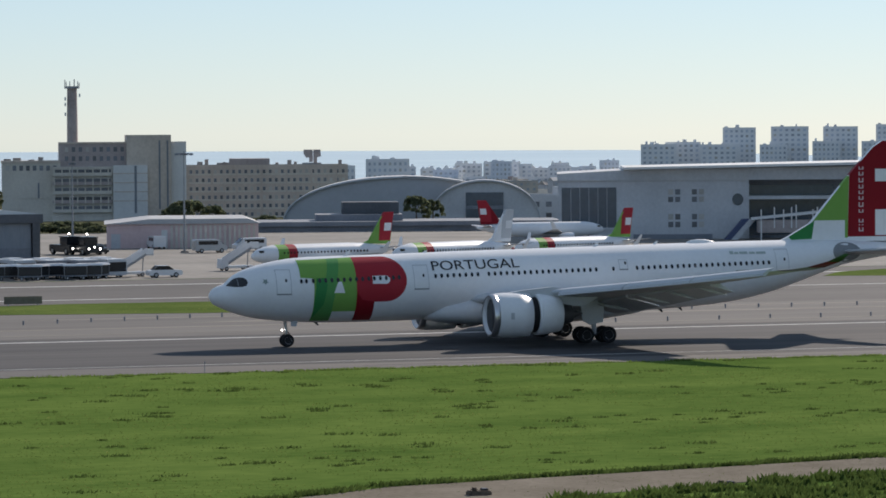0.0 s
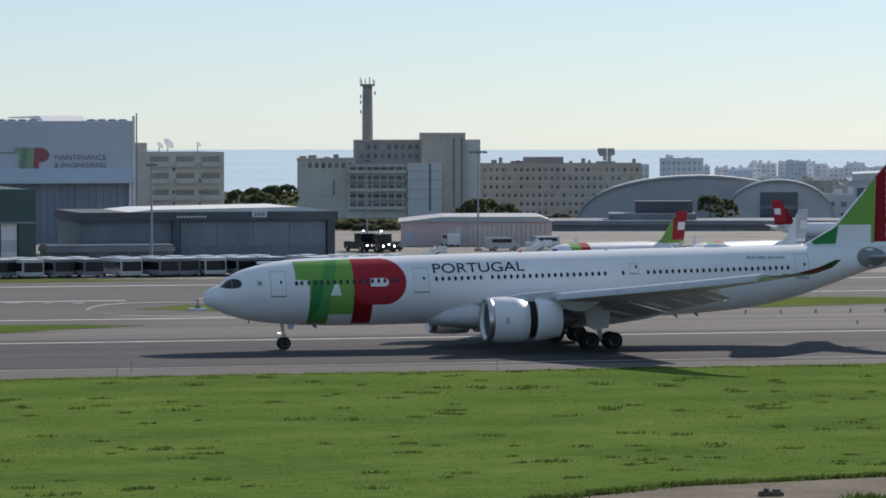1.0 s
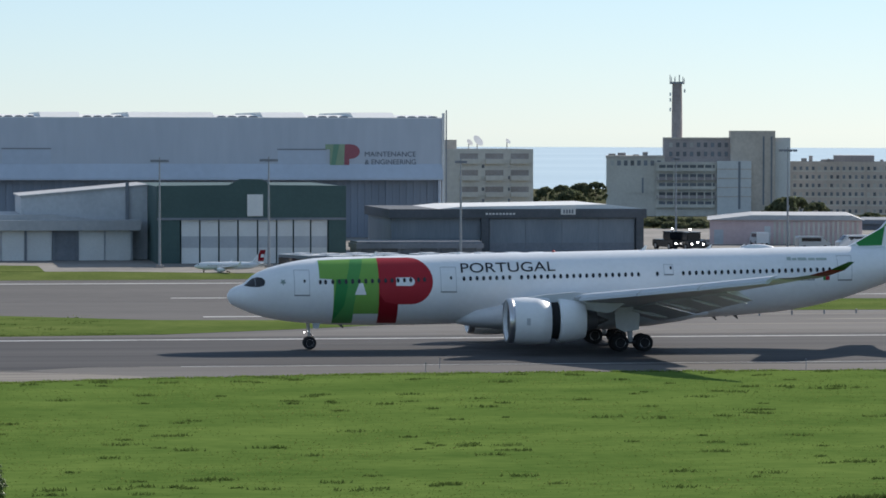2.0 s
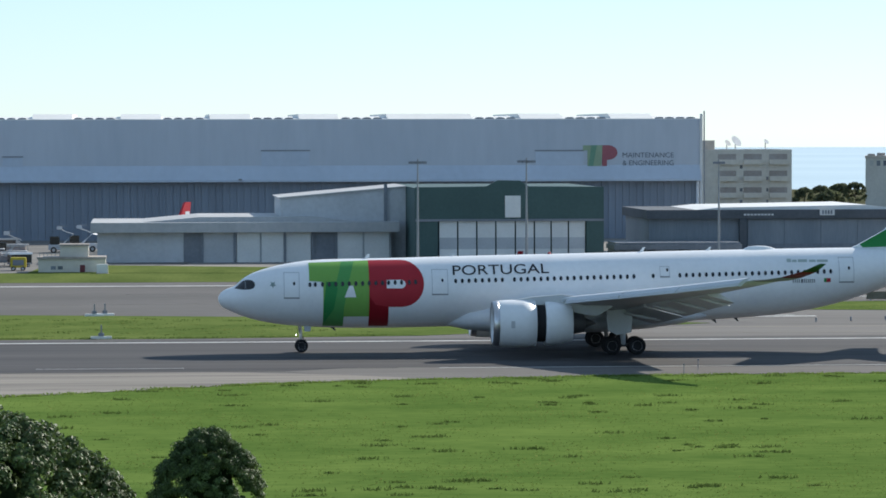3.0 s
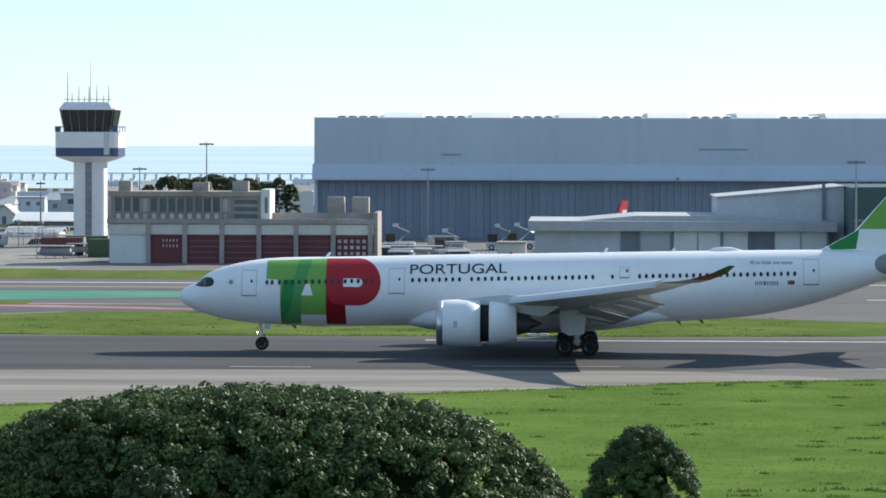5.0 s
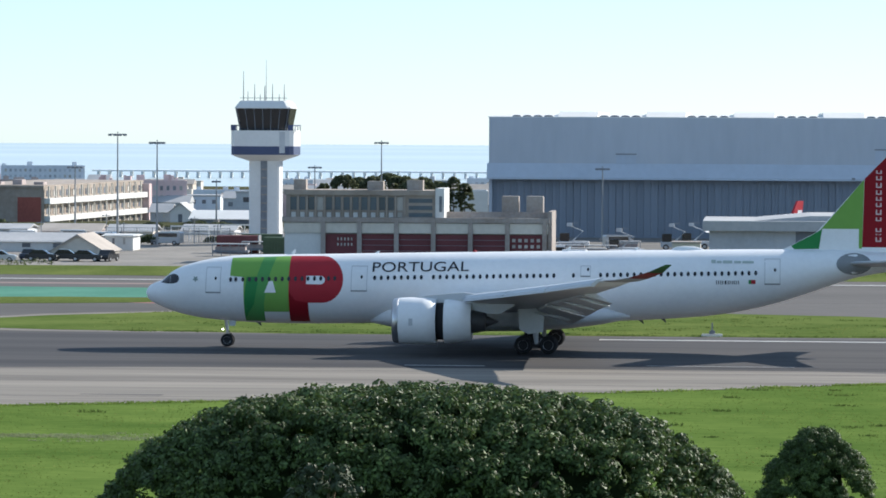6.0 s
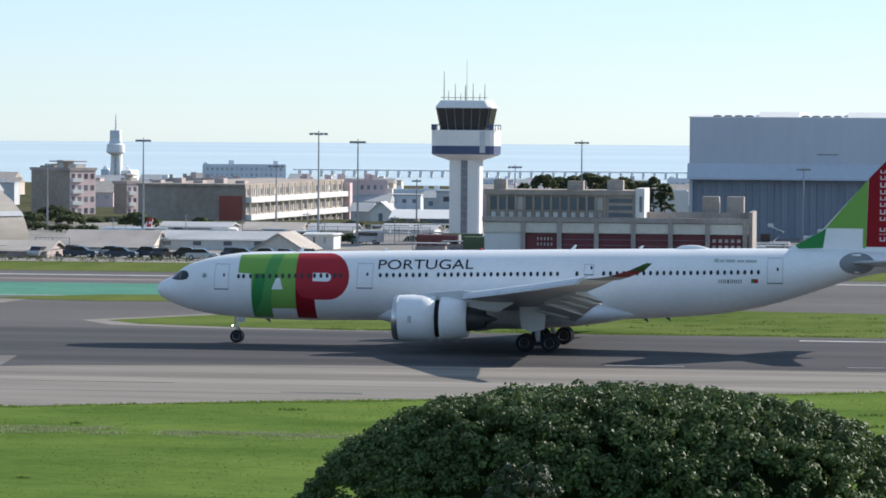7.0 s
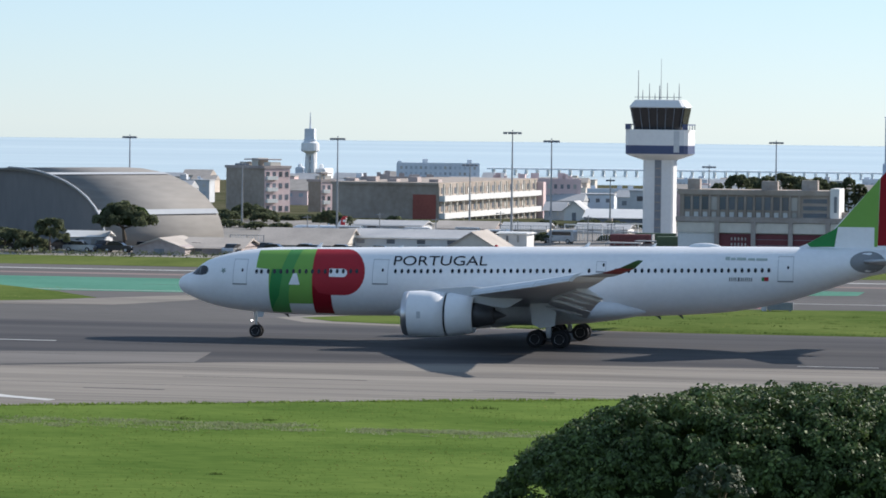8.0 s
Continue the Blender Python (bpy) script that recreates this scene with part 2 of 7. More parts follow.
sheet("shoulder", [(-500, 330), (-150, 333), (-110, 336.5), (-98.5, 339), (-94, 350), (-93, 362), (-97, 361), (-104, 351), (-150, 345), (-500, 345)], 0.03, "concrete", "pale concrete edge along the painted taxiway grass", "pavement", drop=0.02)
sheet("runway", [(-700, 250), (-81, 252), (-66, 261), (-46, 266), (-20, 268.5), (5, 269), (700, 267), (700, 311), (-700, 311)], 0.028, "runway", "dark rubber-streaked asphalt runway", "runway", drop=0.02)
sheet("concrete_patch", [(-160, 249.5), (-82, 253), (-76, 257), (-69.2, 259.6), (-71, 271.6), (-87, 267.2), (-160, 262)], 0.033, "worn_asphalt", "lighter worn strip in the runway edge", "pavement", drop=0.02)
for x0, x1, y, w in ((20, 118, 325.4, 1.3), (48, 190, 316.6, 0.8), (84, 210, 333.5, 1.6), (70, 230, 343.5, 0.9)):
    sheet("concrete_patch", [(x0, y), (x1, y + 0.8), (x1 + 6, y + 0.8 + w), (x0 + 5, y + w)], 0.034, "concrete", "pale worn streak across the junction", "pavement", drop=0.006)
sheet("taxiway", [(-700, 376), (700, 376), (700, 432), (-700, 432)], 0.026, "asphalt", "grey asphalt taxiway", "taxiway", drop=0.02)
sheet("apron", [(-700, 458), (28, 458), (75, 437), (700, 437), (700, 652), (-700, 652)], 0.02, "apron", "pale concrete apron", "apron")
sheet("grass_island", [(-76, 323), (-72, 318), (-62, 314.5), (-40, 311.6), (5, 312.6), (24, 315), (36, 322), (52, 333), (46, 336), (25, 339), (10, 349), (-10, 354), (-27, 357), (-50, 351), (-66, 338)], 0.05, "grass_island", "green grass island between runway and taxiway", "grass")
sheet("grass_island", [(56, 364), (66, 357), (90, 351.5), (115, 351), (133, 356), (142, 364), (135, 371), (118, 374), (82, 376), (62, 371)], 0.05, "grass_island", "long green grass island beside the taxiway", "grass")
sheet("grass_island", [(-104, 352), (-107, 346), (-111, 342.5), (-160, 339), (-500, 336), (-500, 378), (-122, 376), (-112, 364)], 0.05, "grass_island", "green grass island beside the painted taxiway strip", "grass")
sheet("grass_island", [(-56, 374.5), (-72, 375.6), (-88, 371.6), (-95, 365), (-97, 361), (-85, 358), (-69, 362), (-56, 367)], 0.052, "grass_far", "narrow grass strip between the painted taxiway and the runway", "grass")
sheet("grass_island", [(183, 409), (196, 405), (500, 404), (500, 434), (206, 431), (190, 420)], 0.05, "grass_island", "grass area beside the far taxiway", "grass")
sheet("grass_strip", [(-700, 436.5), (34, 431), (75, 436), (30, 456), (-8, 462), (-60, 462), (-700, 455)], 0.05, "grass_far", "rough grass strip before the service buildings", "grass")
sheet("painted_strip", [(-31, 389), (-31, 398.5), (-96, 399), (-500, 392), (-500, 362), (-101, 366.5), (-78, 373), (-62, 376.5)], 0.036, "teal", "teal painted taxiway shoulder", "marking", drop=0.012)
sheet("painted_line", [(-38, 357.5), (-52, 361), (-70, 366.5), (-70, 369), (-52, 365), (-38, 359.5)], 0.036, "pink", "faded pink painted taxiway line", "marking", drop=0.012)
sheet("painted_line", [(-700, 404), (-25, 408), (-25, 411), (-700, 410)], 0.036, "pink_worn", "worn pinkish-grey taxiway band", "marking", drop=0.012)
for x0, x1, y, w in ((-13, 500, 306.4, 0.9), (22, 600, 271.6, 0.28), (-92, -86.5, 281.2, 0.5), (-26, -20, 271.0, 0.25), (-8, 3, 273.0, 0.16), (-700, 700, 420, 1.5), (30, 58, 383, 1.2), (-700, -20, 368.5, 0.5), (66, 300, 385, 1.0), (-95, -81, 233, 0.5), (30, 64, 344, 1.2)):
    sheet("painted_line", [(x0, y), (x1, y), (x1, y + w), (x0, y + w)], 0.04, "line", "worn white painted line", "marking", drop=0.01)
for y in (221.5, 236.5, 251.5, 264.5):
    x1 = float(np.interp(y + 1, [p[1] for p in near_edge[:14]], [p[0] for p in near_edge[:14]])) - 3 if y < 262 else 300
    sheet("joint", [(-300, y), (x1, y), (x1, y + 0.16), (-300, y + 0.16)], 0.032, "joint", "dark sealed joint in the concrete", "pavement joint", drop=0.005)
rnd = random.Random(2)
for k in range(26):
    x, y = rnd.uniform(-120, 90), rnd.choice((rnd.uniform(228, 268), rnd.uniform(270, 309), rnd.uniform(378, 430)))
    edge = float(np.interp(x, [p[0] for p in near_edge], [p[1] for p in near_edge]))
    if y < edge + 2:
        continue
    n, w = rnd.uniform(5, 26), rnd.uniform(0.12, 0.5)
    sheet("tyre_mark", [(x, y), (x + n, y + rnd.uniform(-0.4, 0.4)), (x + n, y + w + 0.1), (x, y + w)], 0.033 + k * 0.0002, rnd.choice(("runway", "asphalt", "runway")), "dark rubber tyre mark", "tyre mark", drop=0.004)
painted = [(-75.5, 226), (-72.1, 222.7), (-68.3, 220.6), (-68.1, 221.6), (-71.8, 223.9), (-75.2, 227)]
sheet("painted_line", painted, 0.04, "line", "worn pale painted corner mark", "marking", drop=0.01)
sheet("path", [(36, 160), (46, 168.5), (54, 173.5), (84, 179.5), (110, 184), (200, 196), (200, 189), (110, 178), (81, 172.5), (61, 166), (45, 158)], 0.03, "dirt", "pale worn perimeter path", "path")
sheet("yard", [(-66, 456), (-8, 462), (-8, 474), (6, 490), (6, 596), (-66, 596)], 0.06, "yard", "grey stained service yard", "yard", drop=0.1)
sheet("grass_verge", [(-14.5, 461), (20, 457), (20, 476), (-4, 486), (-13, 486)], 0.09, "grass_far", "grass verge between hut and store", "grass", drop=0.1)


def painted_curve(pts, wide, label):
    """A narrow painted stripe along points on the pavement."""
    near = [(x, y - wide / 2) for x, y in pts]
    far = [(x, y + wide / 2) for x, y in pts]
    return sheet("painted_line", near + far[::-1], 0.042, "line", label, "marking", drop=0.01)


painted_curve([(51.1, 364.3), (52.5, 370.1), (54.5, 374.7), (57.6, 377.8), (61.9, 378.6), (66.9, 376.5)], 0.7, "worn pale curved taxiway line")
painted_curve([(51.0, 363.7), (51.3, 358.3), (52.7, 353.2), (56.0, 349.4), (62.2, 346.6)], 0.6, "worn pale curved taxiway line")
for a, b in (((44.9, 381.3), (46.7, 380.8)), ((48.8, 380.2), (49.8, 379.9)), ((51.8, 379.4), (52.9, 379.1))):
    painted_curve([a, b], 0.8, "worn pale taxiway dash")


# ---- the landing airliner ----
def smooth_through(xs, ys):
    xs, ys = np.array(xs, float), np.array(ys, float)
    d = np.gradient(ys, xs)

    def at(x):
        i = int(np.clip(np.searchsorted(xs, x) - 1, 0, len(xs) - 2))
        h = xs[i + 1] - xs[i]
        u = (x - xs[i]) / h
        return float((2 * u**3 - 3 * u**2 + 1) * ys[i] + (u**3 - 2 * u**2 + u) * h * d[i] + (3 * u**2 - 2 * u**3) * ys[i + 1] + (u**3 - u**2) * h * d[i + 1])
    return at


BODY_S = (0.08, 0.16, 0.35, 0.7, 1.06, 1.4, 1.75, 2.2, 2.8, 3.6, 4.9, 7.3, 10, 13, 20, 28, 37, 42, 46.6, 50.3, 54.3, 57, 60, 62.5, 63.5)
body_top = smooth_through(BODY_S, (4.4, 4.6, 4.85, 5.07, 5.21, 5.34, 5.64, 6.02, 6.35, 6.64, 6.98, 7.36, 7.46, 7.5, 7.66, 7.81, 7.98, 8.07, 8.14, 8.18, 8.18, 8.12, 7.95, 7.7, 7.5))
body_low = smooth_through(BODY_S, (4.2, 4.0, 3.72, 3.5, 3.33, 3.18, 3.03, 2.87, 2.68, 2.49, 2.27, 2.06, 1.94, 1.92, 2.03, 2.15, 2.3, 2.55, 2.98, 3.75, 5.05, 5.95, 6.5, 6.9, 7.15))
body_half = smooth_through(BODY_S, (0.11, 0.31, 0.56, 0.86, 1.09, 1.27, 1.43, 1.61, 1.8, 2.02, 2.3, 2.66, 2.79, 2.82, 2.82, 2.82, 2.82, 2.78, 2.64, 2.36, 1.9, 1.52, 1.05, 0.6, 0.3))


def skin(s, z, out=0.0):
    """The place on the port skin at station s and height z."""
    c, r = (body_top(s) + body_low(s)) / 2, (body_top(s) - body_low(s)) / 2
    k = max(-0.995, min(0.995, (z - c) / r))
    y = -body_half(s) * math.sqrt(1 - k * k)
    n = Vector((0, y / body_half(s) ** 2, (z - c) / r**2)).normalized()
    return Vector((s, y, z)) + n * out


def skin_patch(poly, out=0.012, step=0.35):
    """A painted panel that follows the skin."""
    bm = bmesh.new()
    bm.faces.new([bm.verts.new((s, 0, z)) for s, z in poly])
    lo, hi = min(p[0] for p in poly), max(p[0] for p in poly)
    zl, zh = min(p[1] for p in poly), max(p[1] for p in poly)
    for axis, a, b in ((0, lo, hi), (2, zl, zh)):
        n = int((b - a) / step) + 1
        for i in range(1, n):
            co, no = [0, 0, 0], [0, 0, 0]
            co[axis], no[axis] = a + (b - a) * i / n, 1
            bmesh.ops.bisect_plane(bm, geom=bm.verts[:] + bm.edges[:] + bm.faces[:], plane_co=co, plane_no=no)
    # closer cuts where the skin curls over at crown and keel
    k = 2.0
    while k < 7.6:
        if (k < 2.9 or k > 6.5) and zl + 0.02 < k < zh - 0.02 and hi - lo > 1.0:
            bmesh.ops.bisect_plane(bm, geom=bm.verts[:] + bm.edges[:] + bm.faces[:], plane_co=(0, 0, k), plane_no=(0, 0, 1))
        k += 0.06
    for v in bm.verts:
        v.co = skin(v.co.x, v.co.z, out)
    return bm


def ellipse(s, z, a, b, n=10):
    return [(s + a * math.cos(k * math.tau / n), z + b * math.sin(k * math.tau / n)) for k in range(n)]


def wheel(parent, loc, radius, width, name="wheel"):
    w = part(name, lathe([(-width / 2, radius * 0.55), (-width / 2, radius * 0.86), (-width * 0.36, radius * 0.97), (-width * 0.15, radius), (width * 0.15, radius), (width * 0.36, radius * 0.97), (width / 2, radius * 0.86), (width / 2, radius * 0.55)], "y", seg=28), "tyre", parent, smooth=False, loc=loc)
    part("rim", lathe([(-width * 0.46, radius * 0.2), (-width * 0.5, radius * 0.3), (-width * 0.47, radius * 0.5), (-width * 0.52, radius * 0.56), (width * 0.52, radius * 0.56), (width * 0.47, radius * 0.5), (width * 0.5, radius * 0.3), (width * 0.46, radius * 0.2)], "y", seg=20), "bare_metal", w, "grey metal wheel rim")
    return w


WING = [  # span, leading edge, chord, height of the leading edge, thickness
    (0.0, 20.4, 13.4, 3.45, 0.135), (2.8, 22.1, 11.6, 3.7, 0.13), (6.5, 24.35, 9.7, 4.1, 0.12), (10.4, 26.7, 7.8, 4.55, 0.11),
    (15, 29.5, 6.3, 5.05, 0.105), (20, 32.5, 4.9, 5.6, 0.1), (25, 35.55, 3.4, 6.2, 0.09), (29.4, 38.2, 2.0, 6.75, 0.085),
    (30.4, 39.05, 1.75, 6.84, 0.085), (31.2, 40.1, 1.4, 7.05, 0.085), (31.8, 41.5, 1.05, 7.48, 0.08), (32.05, 42.75, 0.45, 8.05, 0.08)]
ROLL = 0.045  # the far wing hangs lower by twice a bank fitted to the camera's view


def wing_rib(le, chord, z, t, y):
    """An aerofoil section round the leading edge, nose first."""
    pts = []
    xs = [0.5 * (1 - math.cos(math.pi * i / 9)) for i in range(10)]
    yt = lambda x: 5 * t * (0.2969 * math.sqrt(x) - 0.126 * x - 0.3516 * x * x + 0.2843 * x**3 - 0.1036 * x**4)
    for x in xs[::-1]:
        pts.append((le + x * chord, y, z + (yt(x) * 0.95 - 0.035 * x) * chord))
    for x in xs[1:]:
        pts.append((le + x * chord, y, z + (-yt(x) * 0.75 - 0.035 * x) * chord))
    return pts


def loft(ribs, bm=None, index=0):
    bm = bm or bmesh.new()
    rings = [[bm.verts.new(p) for p in r] for r in ribs]
    n = len(rings[0])
    for a, b in zip(rings, rings[1:]):
        for k in range(n):
            f = bm.faces.new((a[k], a[(k + 1) % n], b[(k + 1) % n], b[k]))
            f.material_index = index
    bm.faces.new(rings[0])
    bm.faces.new(rings[-1][::-1])
    return bm


def airliner():
    plane = thing("airliner", (0, 292.3, 0), "white wide-body airliner with green and red tail, engine reversers open", "airplane")
    # fuselage
    bm = bmesh.new()
    st = [0.08, 0.11, 0.16, 0.22, 0.3, 0.42, 0.56, 0.72, 0.9, 1.06, 1.2, 1.32, 1.42, 1.52, 1.64, 1.78, 1.95, 2.15, 2.4, 2.7, 3.1, 3.6, 4.2, 4.9, 5.8, 7, 8.5, 10, 12] + [12 + 2 * i for i in range(1, 16)] + [43.5, 45, 46.5, 48, 49.5, 51, 52.5, 54, 55.5, 57, 58.5, 60, 61.5, 62.5, 63.2, 63.5]
    ribs = []
    for s in st:
        c, r, w = (body_top(s) + body_low(s)) / 2, (body_top(s) - body_low(s)) / 2, body_half(s)
        ribs.append([(s, w * math.cos(k * math.tau / 48), c + r * math.sin(k * math.tau / 48)) for k in range(48)])
    part("fuselage", loft(ribs), "white_paint", plane, smooth=True)
    # belly fairing
    bm = bmesh.new()
    ribs = []
    for s, w, lo, hi in ((18.2, 1.2, 2.1, 3.0), (20, 2.5, 1.75, 3.6), (22.5, 3.05, 1.5, 4.2), (26, 3.2, 1.42, 4.4), (31, 3.2, 1.5, 4.3), (34.5, 3.05, 1.75, 4.1), (37, 2.7, 2.1, 3.8), (39.2, 1.6, 2.55, 3.2)):
        c, r = (lo + hi) / 2, (hi - lo) / 2
        ribs.append([(s, w * abs(math.cos(a)) ** 0.75 * (1 if math.cos(a) > 0 else -1), c + r * abs(math.sin(a)) ** 0.8 * (1 if math.sin(a) > 0 else -1)) for a in (k * math.tau / 32 for k in range(32))])
    part("belly_fairing", loft(ribs), "belly", plane, "pale grey belly fairing", smooth=True)
    # livery on the forward fuselage, as plain shapes
    part("livery_panel", skin_patch([(7.25, 5.8), (7.25, 7.19), (12.0, 7.36), (12.0, 2.95), (10.0, 2.95), (9.9, 2.15), (8.36, 2.16), (8.36, 5.72)]), "livery_green", plane, "light green painted panel", smooth=True)
    part("livery_panel", skin_patch([(8.36, 2.16), (9.97, 2.15), (10.0, 3.6), (10.35, 5.6), (10.85, 7.3), (9.85, 7.27), (9.3, 5.4), (8.45, 3.4)], 0.02), "livery_green_mid", plane, "mid green painted band", smooth=True)
    part("livery_panel", skin_patch([(8.4, 2.4), (9.2, 3.6), (9.5, 5.2), (9.35, 5.75), (8.6, 5.72), (8.4, 4)], 0.026), "livery_green_dark", plane, "dark green painted band", smooth=True)
    part("livery_panel", skin_patch([(10.05, 4.5), (10.98, 4.5), (10.72, 5.42), (10.42, 5.42)], 0.026), "white_paint", plane, "white painted gap", smooth=True)
    arc = [(14.62 + 1.76 * math.sin(a), 5.55 + 1.84 * math.cos(a)) for a in (math.pi * k / 14 for k in range(15))]
    part("livery_panel", skin_patch([(12.0, 2.15), (12.0, 7.37)] + arc + [(13.56, 3.71), (13.56, 2.14)]), "livery_red", plane, "red painted panel with a rounded end", smooth=True)
    part("livery_panel", skin_patch([(12.0, 2.15), (12.0, 4.6), (12.5, 3.9), (13.56, 3.71), (13.56, 2.14)], 0.02), "livery_red_dark", plane, "dark red painted foot", smooth=True)
    arc = [(14.55 + 0.36 * math.sin(a), 5.52 + 0.34 * math.cos(a)) for a in (math.pi * k / 8 for k in range(9))]
    part("livery_panel", skin_patch([(13.4, 5.2), (13.4, 5.85)] + arc, 0.02), "white_paint", plane, "white painted slot", smooth=True)
    # country name: built-in letters laid on the skin
    m = Matrix.Translation((18.72, -2.66, 6.22)) @ Euler((radians(90 - 18), radians(-0.9), 0)).to_matrix().to_4x4()
    word = letters("PORTUGAL", 1.16, "lettering", plane, m, squash=1.0)
    bm = bmesh.new()
    bm.from_mesh(word.data)
    for k in range(1, 12):
        bmesh.ops.bisect_plane(bm, geom=bm.verts[:] + bm.edges[:] + bm.faces[:], plane_co=(0, k * 0.08, 0), plane_no=(0, 1, 0))
    bm.to_mesh(word.data)
    bm.free()
    lo, hi = min(v.co.x for v in word.data.vertices), max(v.co.x for v in word.data.vertices)
    for v in word.data.vertices:
        p = skin(18.7 + (v.co.x - lo) / (hi - lo) * 7.7, 6.2 + v.co.y * 0.92 + (v.co.x - lo) / (hi - lo) * 0.13, 0.03)
        v.co = p
    word.matrix_local = Matrix()
    # cabin windows
    bm = skin_patch(ellipse(30.0, 5.9, 0.125, 0.19), 0.016, 0.5)
    bmesh.ops.translate(bm, verts=bm.verts[:], vec=-skin(30.0, 5.9))
    pane = part("cabin_window", bm, "dark_glass", plane)
    line = lambda s: 5.5 + (s - 7.3) * 0.0205
    stations = [7.3, 7.72] + [8.3 + 0.53 * i for i in range(10)] + [13.55, 14.07, 14.58] + [15.2, 15.7] + [18.9 + 0.533 * i for i in range(8)] + [23.6 + 0.533 * i for i in range(19)] + [34.75] + [36.9 + 0.533 * i for i in range(24)]
    first = True
    for s in stations:
        p = skin(s, line(s), 0.03 if s < 17 else 0.012)
        if first:
            pane.location, first = p, False
        else:
            share("cabin_window", pane, plane, p)
    # doors as outlined seams
    def door(s0, s1, z0, z1):
        bm = bmesh.new()
        w = 0.05
        for poly in ([(s0, z0), (s1, z0), (s1, z0 + w), (s0, z0 + w)], [(s0, z1 - w), (s1, z1 - w), (s1, z1), (s0, z1)], [(s0, z0), (s0 + w, z0), (s0 + w, z1), (s0, z1)], [(s1 - w, z0), (s1, z0), (s1, z1), (s1 - w, z1)]):
            q = skin_patch(poly, 0.018, 0.5)
            me = bpy.data.meshes.new("tmp")
            q.to_mesh(me)
            q.free()
            bm.from_mesh(me)
            bpy.data.meshes.remove(me)
        d = part("cabin_door", bm, "seam", plane, "outlined cabin door")
        part("door_window", skin_patch(ellipse((s0 + s1) / 2 + 0.2, (z0 + z1) / 2 + 0.12, 0.09, 0.14), 0.02, 0.5), "dark_glass", d)
        part("door_sill", skin_patch([(s0, z0 - 0.06), (s1, z0 - 0.06), (s1, z0 + 0.04), (s0, z0 + 0.04)], 0.022, 0.5), "flap_grey", d)
    door(5.24, 6.48, 4.46, 6.47)
    door(17.0, 18.3, 4.7, 6.67)
    door(35.3, 36.1, 6.0, 6.83)
    door(49.85, 51.1, 5.5, 7.48)
    # cockpit glass
    part("cockpit_window", skin_patch([(1.36, 5.16), (1.6, 5.38), (1.85, 5.62), (2.05, 5.76), (2.4, 5.86), (2.75, 5.82), (2.95, 5.64), (2.98, 5.42), (2.85, 5.2), (2.5, 5.1), (1.9, 5.09)], 0.016, 0.12), "dark_glass", plane, "black masked cockpit glazing", smooth=True)
    part("window_post", skin_patch([(2.2, 5.18), (2.26, 5.18), (2.24, 5.7), (2.18, 5.7)], 0.022, 0.12), "flap_grey", plane)
    star = [(4.38 + (0.27 if k % 2 else 0.13) * math.sin(k * math.tau / 10), 5.5 + (0.27 if k % 2 else 0.13) * math.cos(k * math.tau / 10)) for k in range(10)]
    part("emblem", skin_patch(star, 0.03, 0.2), "lettering_grey", plane, "small grey star shape")
    # web address and registration as plain bars, with a small flag
    for i, (a, b, h) in enumerate(((45.65, 46.0, 0.42), (46.08, 46.45, 0.3), (46.55, 47.3, 0.34), (47.45, 48.0, 0.3), (48.1, 49.0, 0.3))):
        part("lettering", skin_patch([(a, 7.1), (b, 7.1), (b, 7.1 + h * 0.62), (a, 7.1 + h * 0.62)], 0.016, 0.5), "lettering_pale", plane)
    for a, b in ((46.04, 46.3), (46.38, 46.62), (46.72, 46.88), (46.96, 47.2), (47.28, 47.52), (47.6, 47.86)):
        for c, d in ((a, a + 0.07), (b - 0.09, b - 0.02)):
            part("lettering", skin_patch([(c, 5.46), (d, 5.46), (d, 5.76), (c, 5.76)], 0.016, 0.5), "lettering", plane)
    part("flag", skin_patch([(48.6, 5.5), (48.8, 5.5), (48.8, 5.82), (48.6, 5.82)], 0.016, 0.5), "livery_green_dark", plane)
    part("flag", skin_patch([(48.8, 5.5), (49.15, 5.5), (49.15, 5.82), (48.8, 5.82)], 0.016, 0.5), "livery_red", plane)
    # antennas, dome and beacon
    part("satellite_dome", lathe([(42.4, 0.02), (42.55, 0.16), (42.9, 0.3), (43.6, 0.36), (44.3, 0.33), (44.9, 0.18), (45.2, 0.02)], "x", (0, 0, 8.02), 16), "white_paint", plane, smooth=True)
    part("beacon", lathe([(-0.05, 0.16), (0.06, 0.15), (0.16, 0.06)], "z", (26.7, 0, body_top(26.7)), 12), "livery_red", plane, "small red beacon dome")
    for s, h in ((11.7, 0.42), (33.9, 0.4), (39.3, 0.3), (18.5, 0.22)):
        z = body_top(s) - 0.04
        part("antenna", prism([(s, z), (s + 0.4, z), (s + 0.55, z + h), (s + 0.4, z + h)], "y", -0.03, 0.03), "white_paint", plane)
    for s in (9.0, 39.8, 41.6):
        z = body_low(s) + 0.04
        part("antenna", prism([(s, z), (s + 0.35, z), (s + 0.5, z - 0.3), (s + 0.38, z - 0.3)], "y", -0.03, 0.03), "dark_metal", plane)
    # wings
    sleeves = []
    for side in (-1, 1):
        ribs = [wing_rib(le, c, z - (ROLL * y if side > 0 else 0), t, side * y) for y, le, c, z, t in WING[:8]]
        w = part("wing", loft(ribs), "wing_grey", plane, "pale grey swept wing with flaps lowered", smooth=True)
